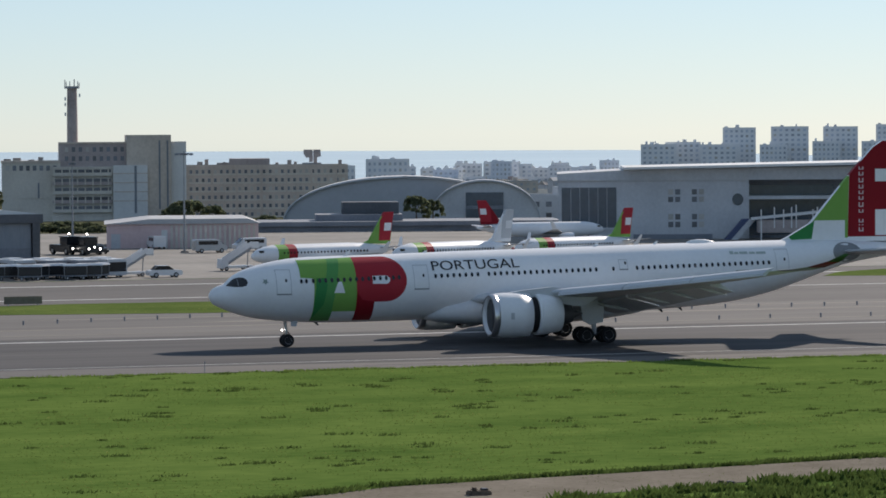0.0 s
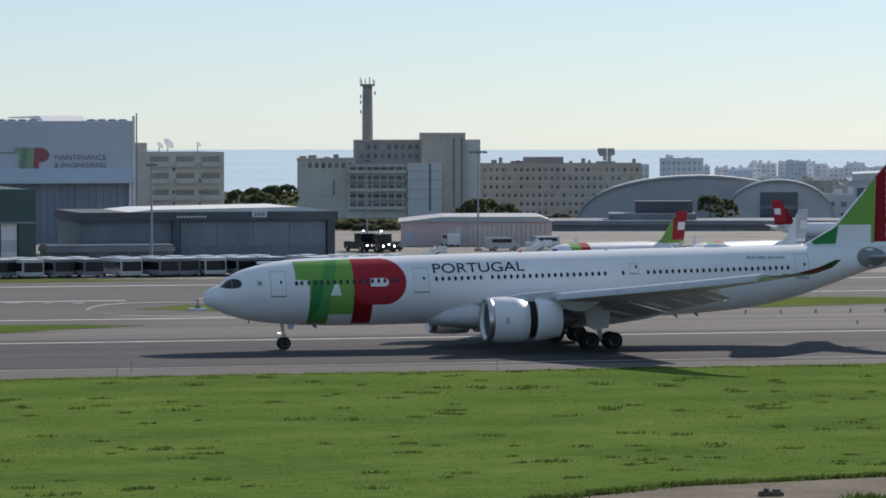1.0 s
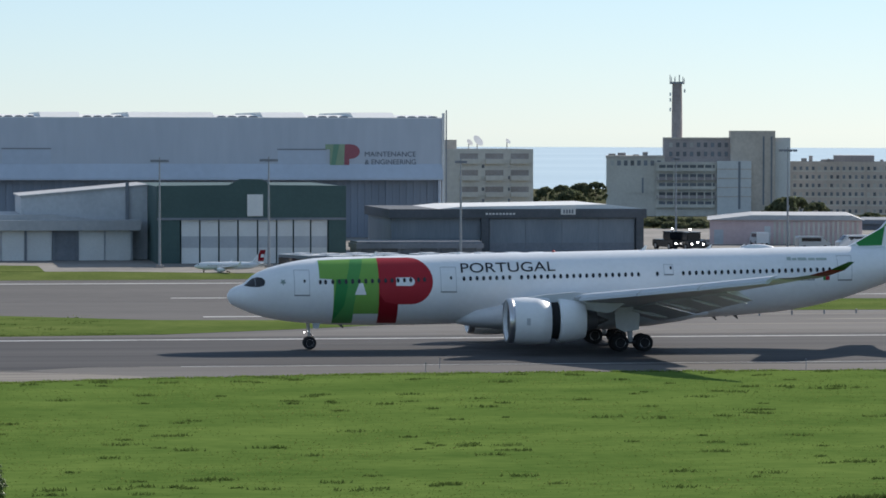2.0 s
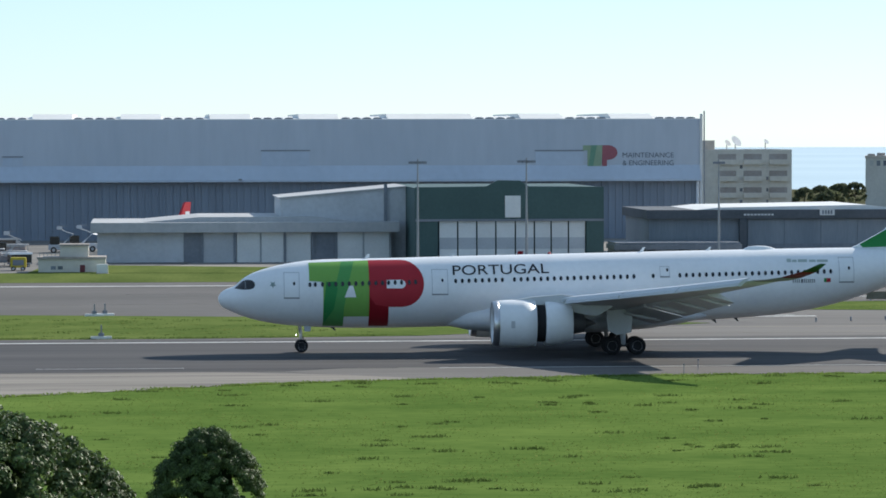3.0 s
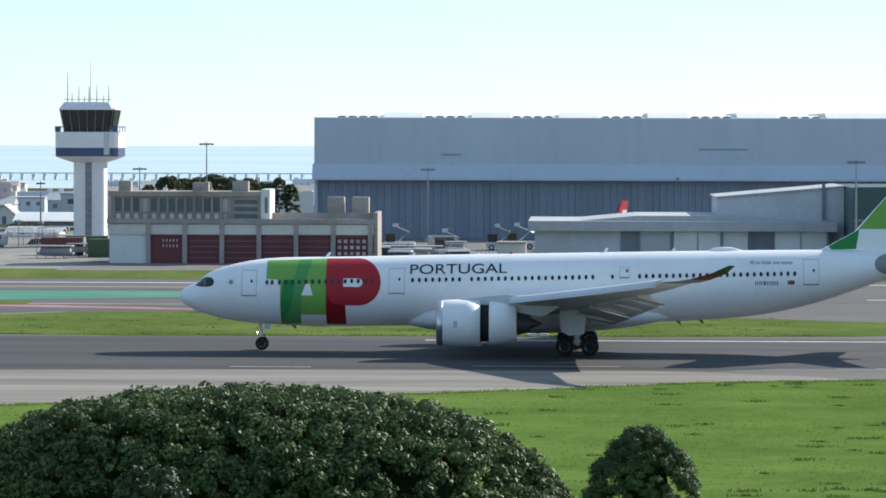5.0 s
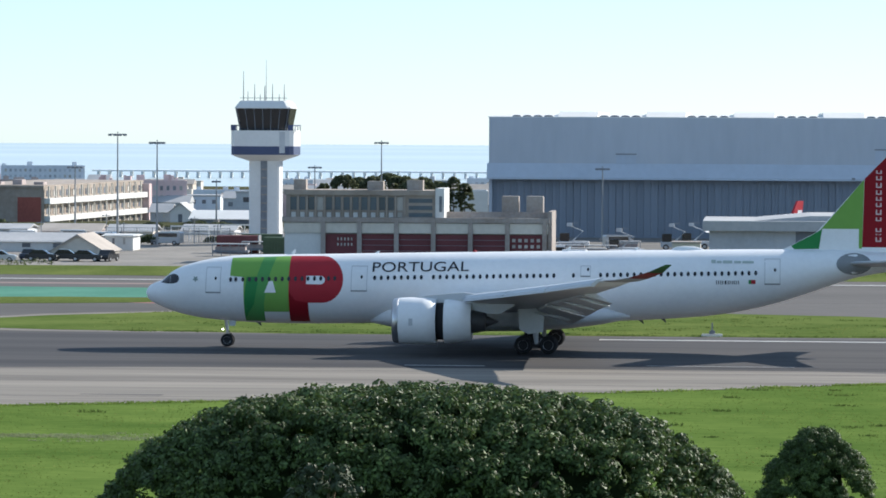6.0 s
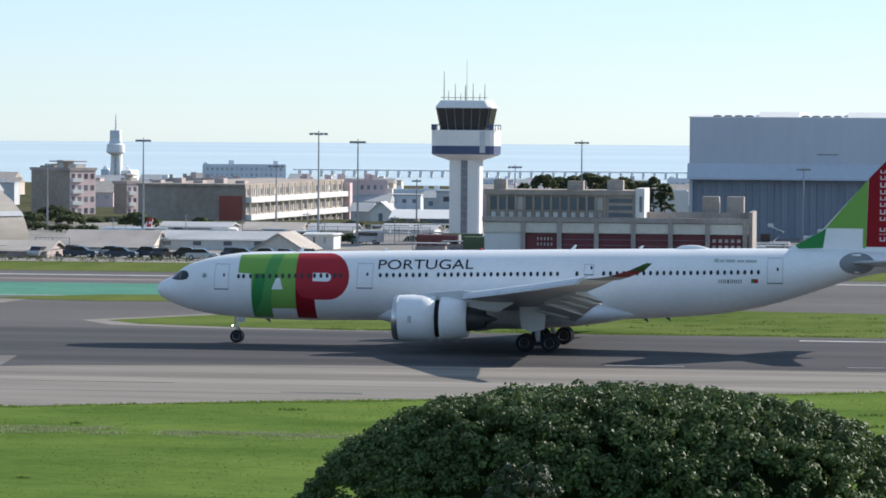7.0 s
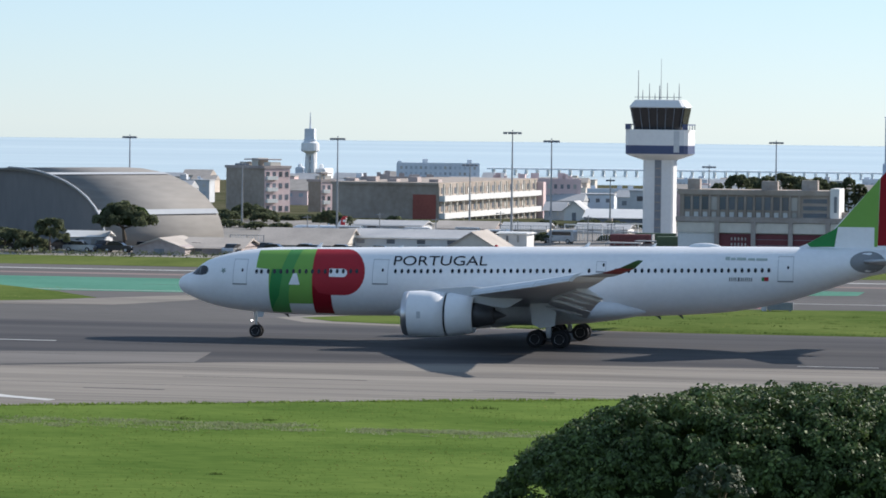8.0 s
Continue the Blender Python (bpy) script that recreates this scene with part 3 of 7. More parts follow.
        # outer wing split off and coloured dark to imitate its shaded underside
        part("outer_wing", loft([wing_rib(le, c, z - (ROLL * y if side > 0 else 0), t, side * y) for y, le, c, z, t in WING[7:10]]), "flap_grey", w, "outer wing, dark grey in place of its underside shade", smooth=True)
        part("winglet", loft([wing_rib(le, c, z - (ROLL * y if side > 0 else 0), t, side * y) for y, le, c, z, t in WING[9:11]]), "winglet_red", w, "red curved wingtip, darkened for its shaded side", smooth=True)
        part("winglet_tip", loft([wing_rib(le, c, z - (ROLL * y if side > 0 else 0), t, side * y) for y, le, c, z, t in WING[10:]]), "winglet_green", w, "green curved wingtip end, darkened for its shaded side", smooth=True)
        # leading edge slats, a little proud and lower
        for y0, y1 in ((11.2, 16.8), (16.9, 22.6), (22.7, 28.8)):
            ribs = []
            for y in (y0, y1):
                le = np.interp(y, [r[0] for r in WING], [r[1] for r in WING])
                z = np.interp(y, [r[0] for r in WING], [r[3] for r in WING]) - (ROLL * y if side > 0 else 0)
                ribs.append([(le - 0.55, side * y, z - 0.34), (le - 0.45, side * y, z - 0.12), (le - 0.05, side * y, z + 0.16), (le + 0.45, side * y, z + 0.3), (le + 0.2, side * y, z + 0.1), (le - 0.15, side * y, z - 0.2), (le - 0.3, side * y, z - 0.38)])
            part("slat", loft(ribs), "wing_grey", w, "extended leading-edge slat")
        # lowered flaps behind the trailing edge
        for y0, y1 in ((3.4, 10.2), (10.6, 20.0)):
            ribs = []
            for y in (y0, (y0 + y1) / 2, y1):
                le, c, z = (np.interp(y, [r[0] for r in WING], [r[i] for r in WING]) for i in (1, 2, 3))
                z -= ROLL * y if side > 0 else 0
                s, zz, fc = le + c * 0.8, z - 0.035 * c, (3.4 if y0 < 5 else 3.4 - (y - 10) * 0.115)
                d = Vector((math.cos(radians(19)), 0, -math.sin(radians(19))))
                n = Vector((d.z * -1, 0, d.x))
                sec = [(0, 0.02), (0.08, 0.1), (0.3, 0.14), (1.0, 0.0), (0.3, -0.05), (0.06, -0.07)]
                ribs.append([tuple(Vector((s, side * y, zz)) + d * (u * fc) + n * (v * fc)) for u, v in sec])
            part("flap", loft(ribs), "flap_pale", w, "lowered grey trailing-edge flap")
        # flap track fairings
        for y in (6.4, 12.2, 15.6, 19.0):
            le, c, z = (np.interp(y, [r[0] for r in WING], [r[i] for r in WING]) for i in (1, 2, 3))
            z -= ROLL * y if side > 0 else 0
            a, e = Vector((le + c * 0.78, side * y, z - 0.07 * c - 0.1)), Vector((le + c * 0.9 + 1.75, side * y, z - 0.07 * c - 0.72))
            part("flap_track_fairing", tube([(a, 0.05), (a.lerp(e, 0.2), 0.09), (a.lerp(e, 0.5), 0.15), (a.lerp(e, 0.85), 0.1), (e, 0.03)], seg=10), "flap_pale", w, smooth=True)
        # engine with the reverser sleeve slid back
        y = side * 9.75
        c = (0, y, 2.72 - (0.35 if side > 0 else 0))
        e = part("engine", lathe([(22.9, 1.36), (21.6, 1.4), (21.25, 1.5), (21.12, 1.6), (21.2, 1.7), (21.6, 1.78), (22.4, 1.83), (23.4, 1.83), (24.5, 1.76), (24.5, 1.55), (23.0, 1.5)], "x", c, 40), "white_paint", plane, "white engine nacelle with an open reverser gap", smooth=True)
        part("intake_lip", lathe([(21.62, 1.405), (21.26, 1.505), (21.105, 1.6), (21.19, 1.712), (21.6, 1.79)], "x", c, 40), "bare_metal", e, "bare metal intake lip", smooth=True)
        part("intake_duct", lathe([(21.45, 1.405), (22.0, 1.36), (22.7, 1.335)], "x", c, 40), "dark_metal", e, "dark intake duct", smooth=True)
        part("fan", lathe([(22.2, 0.06), (22.6, 0.4), (22.62, 1.4), (22.8, 1.4)], "x", c, 32), "dark_metal", e, "dark engine fan")
        part("cascade", lathe([(24.3, 1.45), (25.2, 1.45), (25.3, 1.42)], "x", c, 40), "tyre", e, "black reverser cascade in the gap", smooth=True)
        sleeves.append(part("reverser_sleeve", lathe([(25.1, 1.5), (25.12, 1.68), (25.4, 1.72), (26.2, 1.62), (27.2, 1.42), (27.25, 1.36), (26.0, 1.42), (25.1, 1.5)], "x", c, 40), "white_paint", e, "white sleeve slid aft", smooth=True))
        part("core_nozzle", lathe([(25.5, 1.0), (27.0, 0.98), (28.3, 0.72), (28.35, 0.66), (27.4, 0.6)], "x", c, 28), "dark_metal", e, "dark exhaust nozzle", smooth=True)
        part("exhaust_cone", lathe([(27.2, 0.5), (28.4, 0.42), (29.3, 0.05)], "x", c, 20), "dark_metal", e, smooth=True)
        part("pylon", prism([(22.6, 4.5), (24.2, 4.75), (26.6, 4.95), (29.5, 4.6), (30.6, 4.0), (29.4, 3.3), (27.0, 3.5), (24.0, 4.2)], "y", y - 0.22, y + 0.22), "wing_grey", e, "grey engine pylon")
        mark = bmesh.new()
        yy = lambda dz: y + side * math.sqrt(1.86**2 - dz**2)
        q = [mark.verts.new((s_, yy(dz), 2.72 + dz)) for s_, dz in ((22.46, -0.28), (22.76, -0.28), (22.76, 0.26), (22.46, 0.26))]
        mark.faces.new(q)
        part("access_panel", mark, "seam", e, "small grey access panel")
        # tailplane
        ribs = [wing_rib(le, c_, z, 0.1, side * yv) for yv, le, c_, z in ((0.8, 56.1, 5.4, 7.1), (3.5, 57.7, 4.3, 7.3), (9.7, 61.6, 2.2, 7.75))]
        part("tailplane", loft(ribs), "wing_grey", plane, "grey swept tailplane", smooth=True)
    part("tailplane_root", skin_patch(ellipse(56.9, 7.1, 1.4, 0.85, 18), 0.02, 0.4), "flap_grey", plane, "dark grey tailplane root plate", smooth=True)
    # fin: a thin lofted blade painted in plain areas
    fin_le = lambda z: float(np.interp(z, (8.0, 8.45, 9.6, 14.2, 16.2, 16.75), (50.9, 51.9, 54.0, 58.1, 60.0, 60.9)))
    fin_te = lambda z: float(np.interp(z, (8.0, 16.75), (62.2, 64.2)))

    def blade(poly, half, material, label, parent=plane, name="fin"):
        bm = prism(poly, "y", -half, half)
        return part(name, bm, material, parent, label)
    fin = blade([(fin_le(8.0), 8.0), (fin_le(8.45), 8.45), (fin_le(9.6), 9.6), (fin_le(14.2), 14.2), (fin_le(16.2), 16.2), (60.9, 16.75), (fin_te(16.75), 16.75), (fin_te(8), 8.0)], 0.2, "white_paint", "tall white fin painted green and red")
    blade([(52.2, 8.2), (fin_le(8.45) + 0.05, 8.47), (fin_le(9.6) + 0.05, 9.62), (54.4, 9.85), (54.15, 8.25)], 0.206, "livery_green_dark", "dark green area", fin, "fin_panel")
    blade([(54.4, 9.85), (54.25, 9.75), (57.64, 13.72), (57.69, 13.7), (57.55, 8.3), (57.3, 8.3), (57.3, 9.85)], 0.208, "livery_green", "light green area", fin, "fin_panel")
    blade([(57.56, 8.4), (57.72, 13.82), (60.02, 16.2), (60.9, 16.75), (fin_te(16.75) - 0.02, 16.74), (fin_te(8.4) - 0.02, 8.4)], 0.206, "livery_red_dark", "dark red area", fin, "fin_panel")
    for poly in ([(60.2, 13.2), (60.2, 14.3), (63.6, 14.3), (63.3, 13.2)], [(60.2, 8.5), (60.2, 10.75), (63.0, 10.75), (62.3, 8.5)]):
        blade(poly, 0.212, "white_paint", "white bar", fin, "fin_panel")
    # vertical name on the fin as plain bars
    z = 8.85
    for h, gap in ((0.42, 0.12), (0.1, 0.14), (0.36, 0.5), (0.36, 0.14), (0.5, 0.12), (0.38, 0.12), (0.36, 0.12), (0.42, 0.12), (0.48, 0.12), (0.4, 0.12), (0.32, 0)):
        for a, c in ((58.62, 58.73), (58.96, 59.07)):
            blade([(a, z), (c, z), (c, z + h * 0.8), (a, z + h * 0.8)], 0.212, "lettering_fin", "", fin, "lettering")
        blade([(58.73, z), (58.96, z), (58.96, z + h * 0.2), (58.73, z + h * 0.2)], 0.212, "lettering_fin", "", fin, "lettering")
        z += h + gap
    # nose gear
    ng = part("nose_gear", tube([((6.55, 0, 2.4), 0.16), ((6.68, 0, 1.3), 0.13), ((6.72, 0, 0.53), 0.1)], seg=12), "bare_metal", plane, "nose landing gear leg")
    part("torque_link", tube([((6.6, 0, 1.4), 0.05), ((7.05, 0, 1.0), 0.05), ((6.75, 0, 0.6), 0.05)], seg=8), "dark_metal", ng)
    part("gear_door", prism([(6.9, 2.2), (7.5, 2.15), (7.4, 1.7), (6.95, 1.7)], "y", -0.62, -0.58), "wing_grey", ng)
    for yv in (-0.16, 0.16):
        part("landing_light", lathe([(6.28, 0.012), (6.3, 0.035), (6.34, 0.04)], "x", (0, yv, 1.38), 12), "lamp_glow", ng, "lit landing light")
    wheels = []
    for yv in (-0.36, 0.36):
        wheels.append((wheel(ng, (6.72, yv, 0.53), 0.53, 0.34), (6.72, yv, 0.53), 0.53))
    # main gear, four-wheel bogies
    for side in (-1, 1):
        y = side * 5.34
        mg = part("main_gear", tube([((31.6, y, 4.0), 0.3), ((31.9, y, 2.2), 0.26), ((32.0, y, 0.75), 0.17)], seg=14), "wing_grey", plane, "main landing gear leg")
        part("side_stay", tube([((31.7, y, 2.5), 0.09), ((31.2, y - side * 2.0, 3.6), 0.09)], seg=8), "dark_metal", mg)
        part("gear_door", prism([(30.5, 4.2), (32.75, 4.2), (32.55, 1.75), (31.4, 1.55), (30.7, 1.9)], "y", y + side * 0.55, y + side * 0.61), "belly", mg, "pale grey gear door")
        part("bogie_beam", tube([((30.98, y, 0.72), 0.14), ((33.0, y, 0.72), 0.14)], seg=10), "dark_metal", mg)
        for s in (31.0, 32.98):
            for yv in (y - 0.7, y + 0.7):
                wheels.append((wheel(mg, (s, yv, 0.7), 0.7, 0.5), (s, yv, 0.7), 0.7))
    return plane, wheels, sleeves


jet, jet_wheels, jet_sleeves = airliner()
JET_PATH = [
    (0, 75.45),
    (0.5, 62.71),
    (1, 50.44),
    (1.5, 38.64),
    (2, 27.29),
    (2.5, 16.37),
    (3, 5.87),
    (3.5, -4.22),
    (4, -13.91),
    (4.5, -23.23),
    (5, -32.19),
    (5.5, -40.80),
    (6, -49.09),
    (6.5, -57.07),
    (7, -64.75),
    (7.5, -72.17),
    (8, -79.33),
]


# ---- materials of the buildings ----
# hangar emblem and lettering, muted by haze put into the paint colours
M["faded_green"] = mat("faded_green", (0.27, 0.36, 0.24), 0.7, scale=0.3, vary=0.08)
M["faded_green_dark"] = mat("faded_green_dark", (0.15, 0.29, 0.2), 0.7, scale=0.3, vary=0.08)
M["faded_red"] = mat("faded_red", (0.3, 0.1, 0.12), 0.7, scale=0.3, vary=0.08)
M["hazed_letter"] = mat("hazed_letter", (0.13, 0.15, 0.18), 0.7, scale=0.3, vary=0.08)
M["hangar_blue"] = mat("hangar_blue", (0.42, 0.466, 0.525), 0.6, scale=0.06, color2=(0.485, 0.53, 0.59), stretch=(1, 1, 0.2))
M["hangar_band"] = mat("hangar_band", (0.45, 0.515, 0.6), 0.6, scale=0.08, vary=0.06)
M["hangar_door"] = mat("hangar_door", (0.196, 0.228, 0.274), 0.6, scale=0.1, color2=(0.241, 0.276, 0.328), stretch=(2, 1, 0.1), random_per=0.07)
M["roof_white"] = mat("roof_white", (0.7, 0.7, 0.68), 0.6, scale=0.1, vary=0.06)
M["roof_grey"] = mat("roof_grey", (0.36, 0.37, 0.38), 0.7, scale=0.15, color2=(0.47, 0.47, 0.47))
M["dark_green"] = mat("dark_green", (0.055, 0.101, 0.095), 0.6, scale=0.2, vary=0.12)
M["panel_white"] = mat("panel_white", (0.694, 0.694, 0.672), 0.6, scale=0.3, vary=0.06, random_per=0.06)
M["panel_grey"] = mat("panel_grey", (0.448, 0.463, 0.478), 0.6, scale=0.3, vary=0.08, random_per=0.06)
M["wall_grey"] = mat("wall_grey", (0.460, 0.476, 0.491), 0.8, scale=0.15, color2=(0.583, 0.598, 0.614))
M["wall_dark"] = mat("wall_dark", (0.176, 0.193, 0.220), 0.7, scale=0.2, color2=(0.246, 0.263, 0.290))
M["wall_cream"] = mat("wall_cream", (0.546, 0.507, 0.442), 0.85, scale=0.1, color2=(0.676, 0.637, 0.559))
M["wall_tan"] = mat("wall_tan", (0.488, 0.423, 0.357), 0.85, scale=0.1, color2=(0.650, 0.569, 0.488))
M["wall_white"] = mat("wall_white", (0.66, 0.66, 0.64), 0.8, scale=0.1, vary=0.07)
M["wall_pink"] = mat("wall_pink", (0.601, 0.443, 0.429), 0.85, scale=0.12, color2=(0.715, 0.558, 0.543))
M["wall_brick"] = mat("wall_brick", (0.325, 0.276, 0.260), 0.85, scale=0.12, color2=(0.488, 0.423, 0.406))
M["wall_rust"] = mat("wall_rust", (0.3, 0.09, 0.07), 0.8, scale=0.2, vary=0.15)
M["door_red"] = mat("door_red", (0.14, 0.035, 0.04), 0.6, scale=0.3, vary=0.15, random_per=0.1)
# far walls lightened, so the haze is put into their colour
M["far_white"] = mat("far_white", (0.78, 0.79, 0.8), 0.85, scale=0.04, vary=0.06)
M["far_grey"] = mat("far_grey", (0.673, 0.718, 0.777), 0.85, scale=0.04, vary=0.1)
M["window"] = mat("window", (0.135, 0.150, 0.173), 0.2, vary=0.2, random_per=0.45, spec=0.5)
# far glass lightened in place of haze and reflected sky
M["hazed_window"] = mat("hazed_window", (0.448, 0.490, 0.546), 0.3, vary=0.15, random_per=0.25)
M["window_blue"] = mat("window_blue", (0.06, 0.09, 0.12), 0.15, vary=0.15, random_per=0.2, spec=0.6)
M["blind"] = mat("blind", (0.5, 0.48, 0.44), 0.7, vary=0.1, random_per=0.25)
M["concrete_wall"] = mat("concrete_wall", (0.285, 0.243, 0.212), 0.85, scale=0.2, color2=(0.403, 0.364, 0.336))
M["tower_white"] = mat("tower_white", (0.7, 0.7, 0.69), 0.6, scale=0.2, vary=0.05)
M["tower_blue"] = mat("tower_blue", (0.06, 0.08, 0.16), 0.5, scale=0.3, vary=0.1)
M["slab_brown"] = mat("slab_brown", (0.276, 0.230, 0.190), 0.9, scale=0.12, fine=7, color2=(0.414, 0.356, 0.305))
M["galvanised"] = mat("galvanised", (0.3, 0.31, 0.32), 0.5, 0.5, vary=0.1)
M["roof_tile"] = mat("roof_tile", (0.345, 0.310, 0.276), 0.9, scale=0.3, color2=(0.460, 0.414, 0.368))
M["vault_metal"] = mat("vault_metal", (0.15, 0.15, 0.152), 0.9, scale=0.1, color2=(0.19, 0.188, 0.188), stretch=(1, 1, 0.3))
M["vault_roof"] = mat("vault_roof", (0.17, 0.163, 0.152), 0.9, scale=0.12, fine=8, color2=(0.23, 0.22, 0.205), stretch=(1, 0.3, 1))
M["vault_pale"] = mat("vault_pale", (0.42, 0.44, 0.46), 0.85, scale=0.1, vary=0.06)
M["equipment_yellow"] = mat("equipment_yellow", (0.5, 0.4, 0.04), 0.6, vary=0.1)
M["tail_red"] = mat("tail_red", (0.5, 0.03, 0.04), 0.4, vary=0.08)
M["steel"] = mat("steel", (0.4, 0.41, 0.42), 0.4, 0.6, vary=0.1)


def pane_mesh(w, h, frame_material="wall_white", glass="window", proud=0.06, frame=0.06):
    """One window: a frame standing proud of the wall with a recessed pane."""
    bm = bmesh.new()
    box(0, w, -proud, 0.0, 0, frame, bm=bm)
    box(0, w, -proud, 0.0, h - frame, h, bm=bm)
    box(0, frame, -proud, 0.0, frame, h - frame, bm=bm)
    box(w - frame, w, -proud, 0.0, frame, h - frame, bm=bm)
    box(frame, w - frame, -proud * 0.35, 0.0, frame, h - frame, bm=bm, index=1)
    me = bpy.data.meshes.new("window")
    bm.to_mesh(me)
    bm.free()
    me.materials.append(M[frame_material])
    me.materials.append(M[glass])
    return me


class Bare:
    def __init__(self, data):
        self.data = data


def windows(parent, x0, x1, z0, z1, cols, rows, fill=(0.6, 0.55), frame="wall_white", glass="window", y=0.0, skip=0.0, frame_w=0.06):
    """A grid of windows on the front of a building, each its own part."""
    cw, rh = (x1 - x0) / cols, (z1 - z0) / rows
    w, h = cw * fill[0], rh * fill[1]
    like = Bare(pane_mesh(w, h, frame, glass, frame=frame_w))
    dark = Bare(pane_mesh(w, h, frame, "blind", frame=frame_w))
    rnd = random.Random(int(cols * 31 + rows * 7 + abs(x0) * 3))
    for r in range(rows):
        for c in range(cols):
            if rnd.random() < skip:
                continue
            share("window", dark if rnd.random() < 0.18 else like, parent, (x0 + c * cw + (cw - w) / 2, y, z0 + r * rh + (rh - h) / 2))


def building(name, label, category, x0, x1, y, deep, z1, wall, z0=None, roof="roof_grey", parapet=0.5, group="", rz=0.0, kind=""):
    """A block with a parapet and a recessed roof slab; local x runs along the front, y goes back."""
    base = ground_z(y) if z0 is None else z0
    b = thing(name, (x0, y, base), label, category, group, kind, rz)
    w, h = x1 - x0, z1 - base
    part("wall", box(0, w, 0, deep, -2.0, h - parapet), wall, b)
    for q in ((0, w, 0, 0.25), (0, w, deep - 0.25, deep), (0, 0.25, 0.25, deep - 0.25), (w - 0.25, w, 0.25, deep - 0.25)):
        part("parapet", box(q[0], q[1], q[2], q[3], h - parapet, h), wall, b)
    part("roof", box(0.25, w - 0.25, 0.25, deep - 0.25, h - parapet + 0.004, h - parapet + 0.12), roof, b)
    return b, w, h


def turn_to_camera(b, w):
    """Turns a building about its front corner to face the camera, and rescales its width to fit that view."""
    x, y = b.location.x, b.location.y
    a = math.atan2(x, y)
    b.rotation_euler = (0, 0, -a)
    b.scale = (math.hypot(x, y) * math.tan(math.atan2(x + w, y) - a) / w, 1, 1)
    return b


def roof_clutter(b, w, deep, h, n, seed, wall="concrete_wall"):
    rnd = random.Random(seed)
    for _ in range(n):
        x, s, t = rnd.uniform(0.5, w - 3), rnd.uniform(0.8, 2.6), rnd.uniform(0.6, 1.9)
        part("roof_housing" if s > 1.4 else "chimney", box(x, x + s, deep * 0.3, deep * 0.3 + 2, h - 0.5, h + t, 0.05), wall, b)


# ---- maintenance hangar ----
def maintenance_hangar():
    y = 600
    x0, x1 = -43.74, 91.92
    zt, zb, zd = 19.73, 12.22, 9.91
    b = thing("hangar", (x0, y, 0), "huge blue-grey metal-clad maintenance hangar with tall sliding doors", "hangar")
    w = x1 - x0
    part("upper_wall", prism([(0, zb), (w, zb), (w, zt), (0, zt)], "y", 0, 0.5), "hangar_blue", b)
    part("side_wall", box(0, 0.5, 0.5, 62, 0, zt), "hangar_blue", b)
    part("side_wall", box(w - 0.5, w, 0.5, 62, 0, zt), "hangar_band", b)
    part("back_wall", box(0, w, 62, 62.5, 0, zt), "hangar_blue", b)
    part("canopy_band", prism([(0, zb), (-0.9, zd), (-0.9, zd - 0.35), (0.5, zd - 0.35), (0.5, zb)], "x", -0.3, w + 0.1), "hangar_band", b, "paler blue sloping band above the doors")
    part("roof", prism([(0.05, zt), (62.4, zt), (48, zt + 0.6), (14, zt + 0.62), (0.05, zt + 0.12)], "x", -0.2, w + 0.2), "roof_white", b, "bright white low-pitched roof")
    n = int(w / 1.15)
    bm = box(0, w / n - 0.025, 1.0, 1.35, -0.5, zd - 0.36, 0.03)
    first = part("door_leaf", bm, "hangar_door", b)
    for i in range(1, n):
        share("door_leaf", first, b, (i * w / n, 0.0 if i % 6 else 0.12, 0))
    # low roof monitors with groups of half-round vents
    k = None
    for g in (30, 185, 340, 497, 655, 812, 1050, 1212, 1373):
        gx = (g - 1453) * 600 / 6470 + w
        for i in range(4):
            if k is None:
                k = part("roof_vent", lathe([(0.0, 0.72), (1.5, 0.72)], "y", (0, 0, 0), 16), "wall_dark", b, loc=(gx + 0.8 + i * 1.75, 0.6, zt + 0.18))
                k.scale = (1, 1, 0.32)
            else:
                share("roof_vent", k, b, (gx + 0.8 + i * 1.75, 0.6, zt + 0.18), scale=(1, 1, 0.32))
    for a, c in ((112, 182), (268, 338), (423, 494), (580, 652), (738, 808), (895, 1046), (1132, 1208), (1294, 1370), (1455, 1458)):
        u0, u1 = (a - 1453) * 600 / 6470 + w, min((c - 1453) * 600 / 6470 + w, w)
        if u1 > u0:
            part("roof_monitor", prism([(0.3, zt + 0.14), (5, zt + 1.0), (48, zt + 1.02), (50, zt + 0.3)], "x", u0, u1), "roof_white", b, "low white roof monitor")
    for t, a, c, yy in ((0, 215, 252, 270), (0, 670, 757, 260), (0, 1157, 1245, 261)):
        u0, u1 = (a - 1453) * 600 / 6470 + w, (c - 1453) * 600 / 6470 + w
        z = zt - (yy - 206) * 600 / 6470
        part("hatch_seam", box(u0, u1, -0.08, 0.02, z - 0.12, z + 0.08), "wall_dark", b)
        part("wall_hatch", box(u0 + 0.1, u1 - 0.1, -0.04, 0.02, z - 3.0, z - 0.2), "hangar_band", b)
    # corner mast and downpipe
    part("corner_post", box(w + 0.02, w + 0.42, -0.3, 0.1, 0, zt + 0.9), "wall_white", b, "white corner post")
    part("corner_post", box(w + 0.6, w + 0.8, -0.3, -0.1, 0, zt + 1.4), "wall_dark", b)
    # coloured emblem as plain shapes, and lettering
    ex, ez = (1243 - 1453) * 600 / 6470 + w, zt - (288 - 205) * 600 / 6470
    u = 600 / 6470
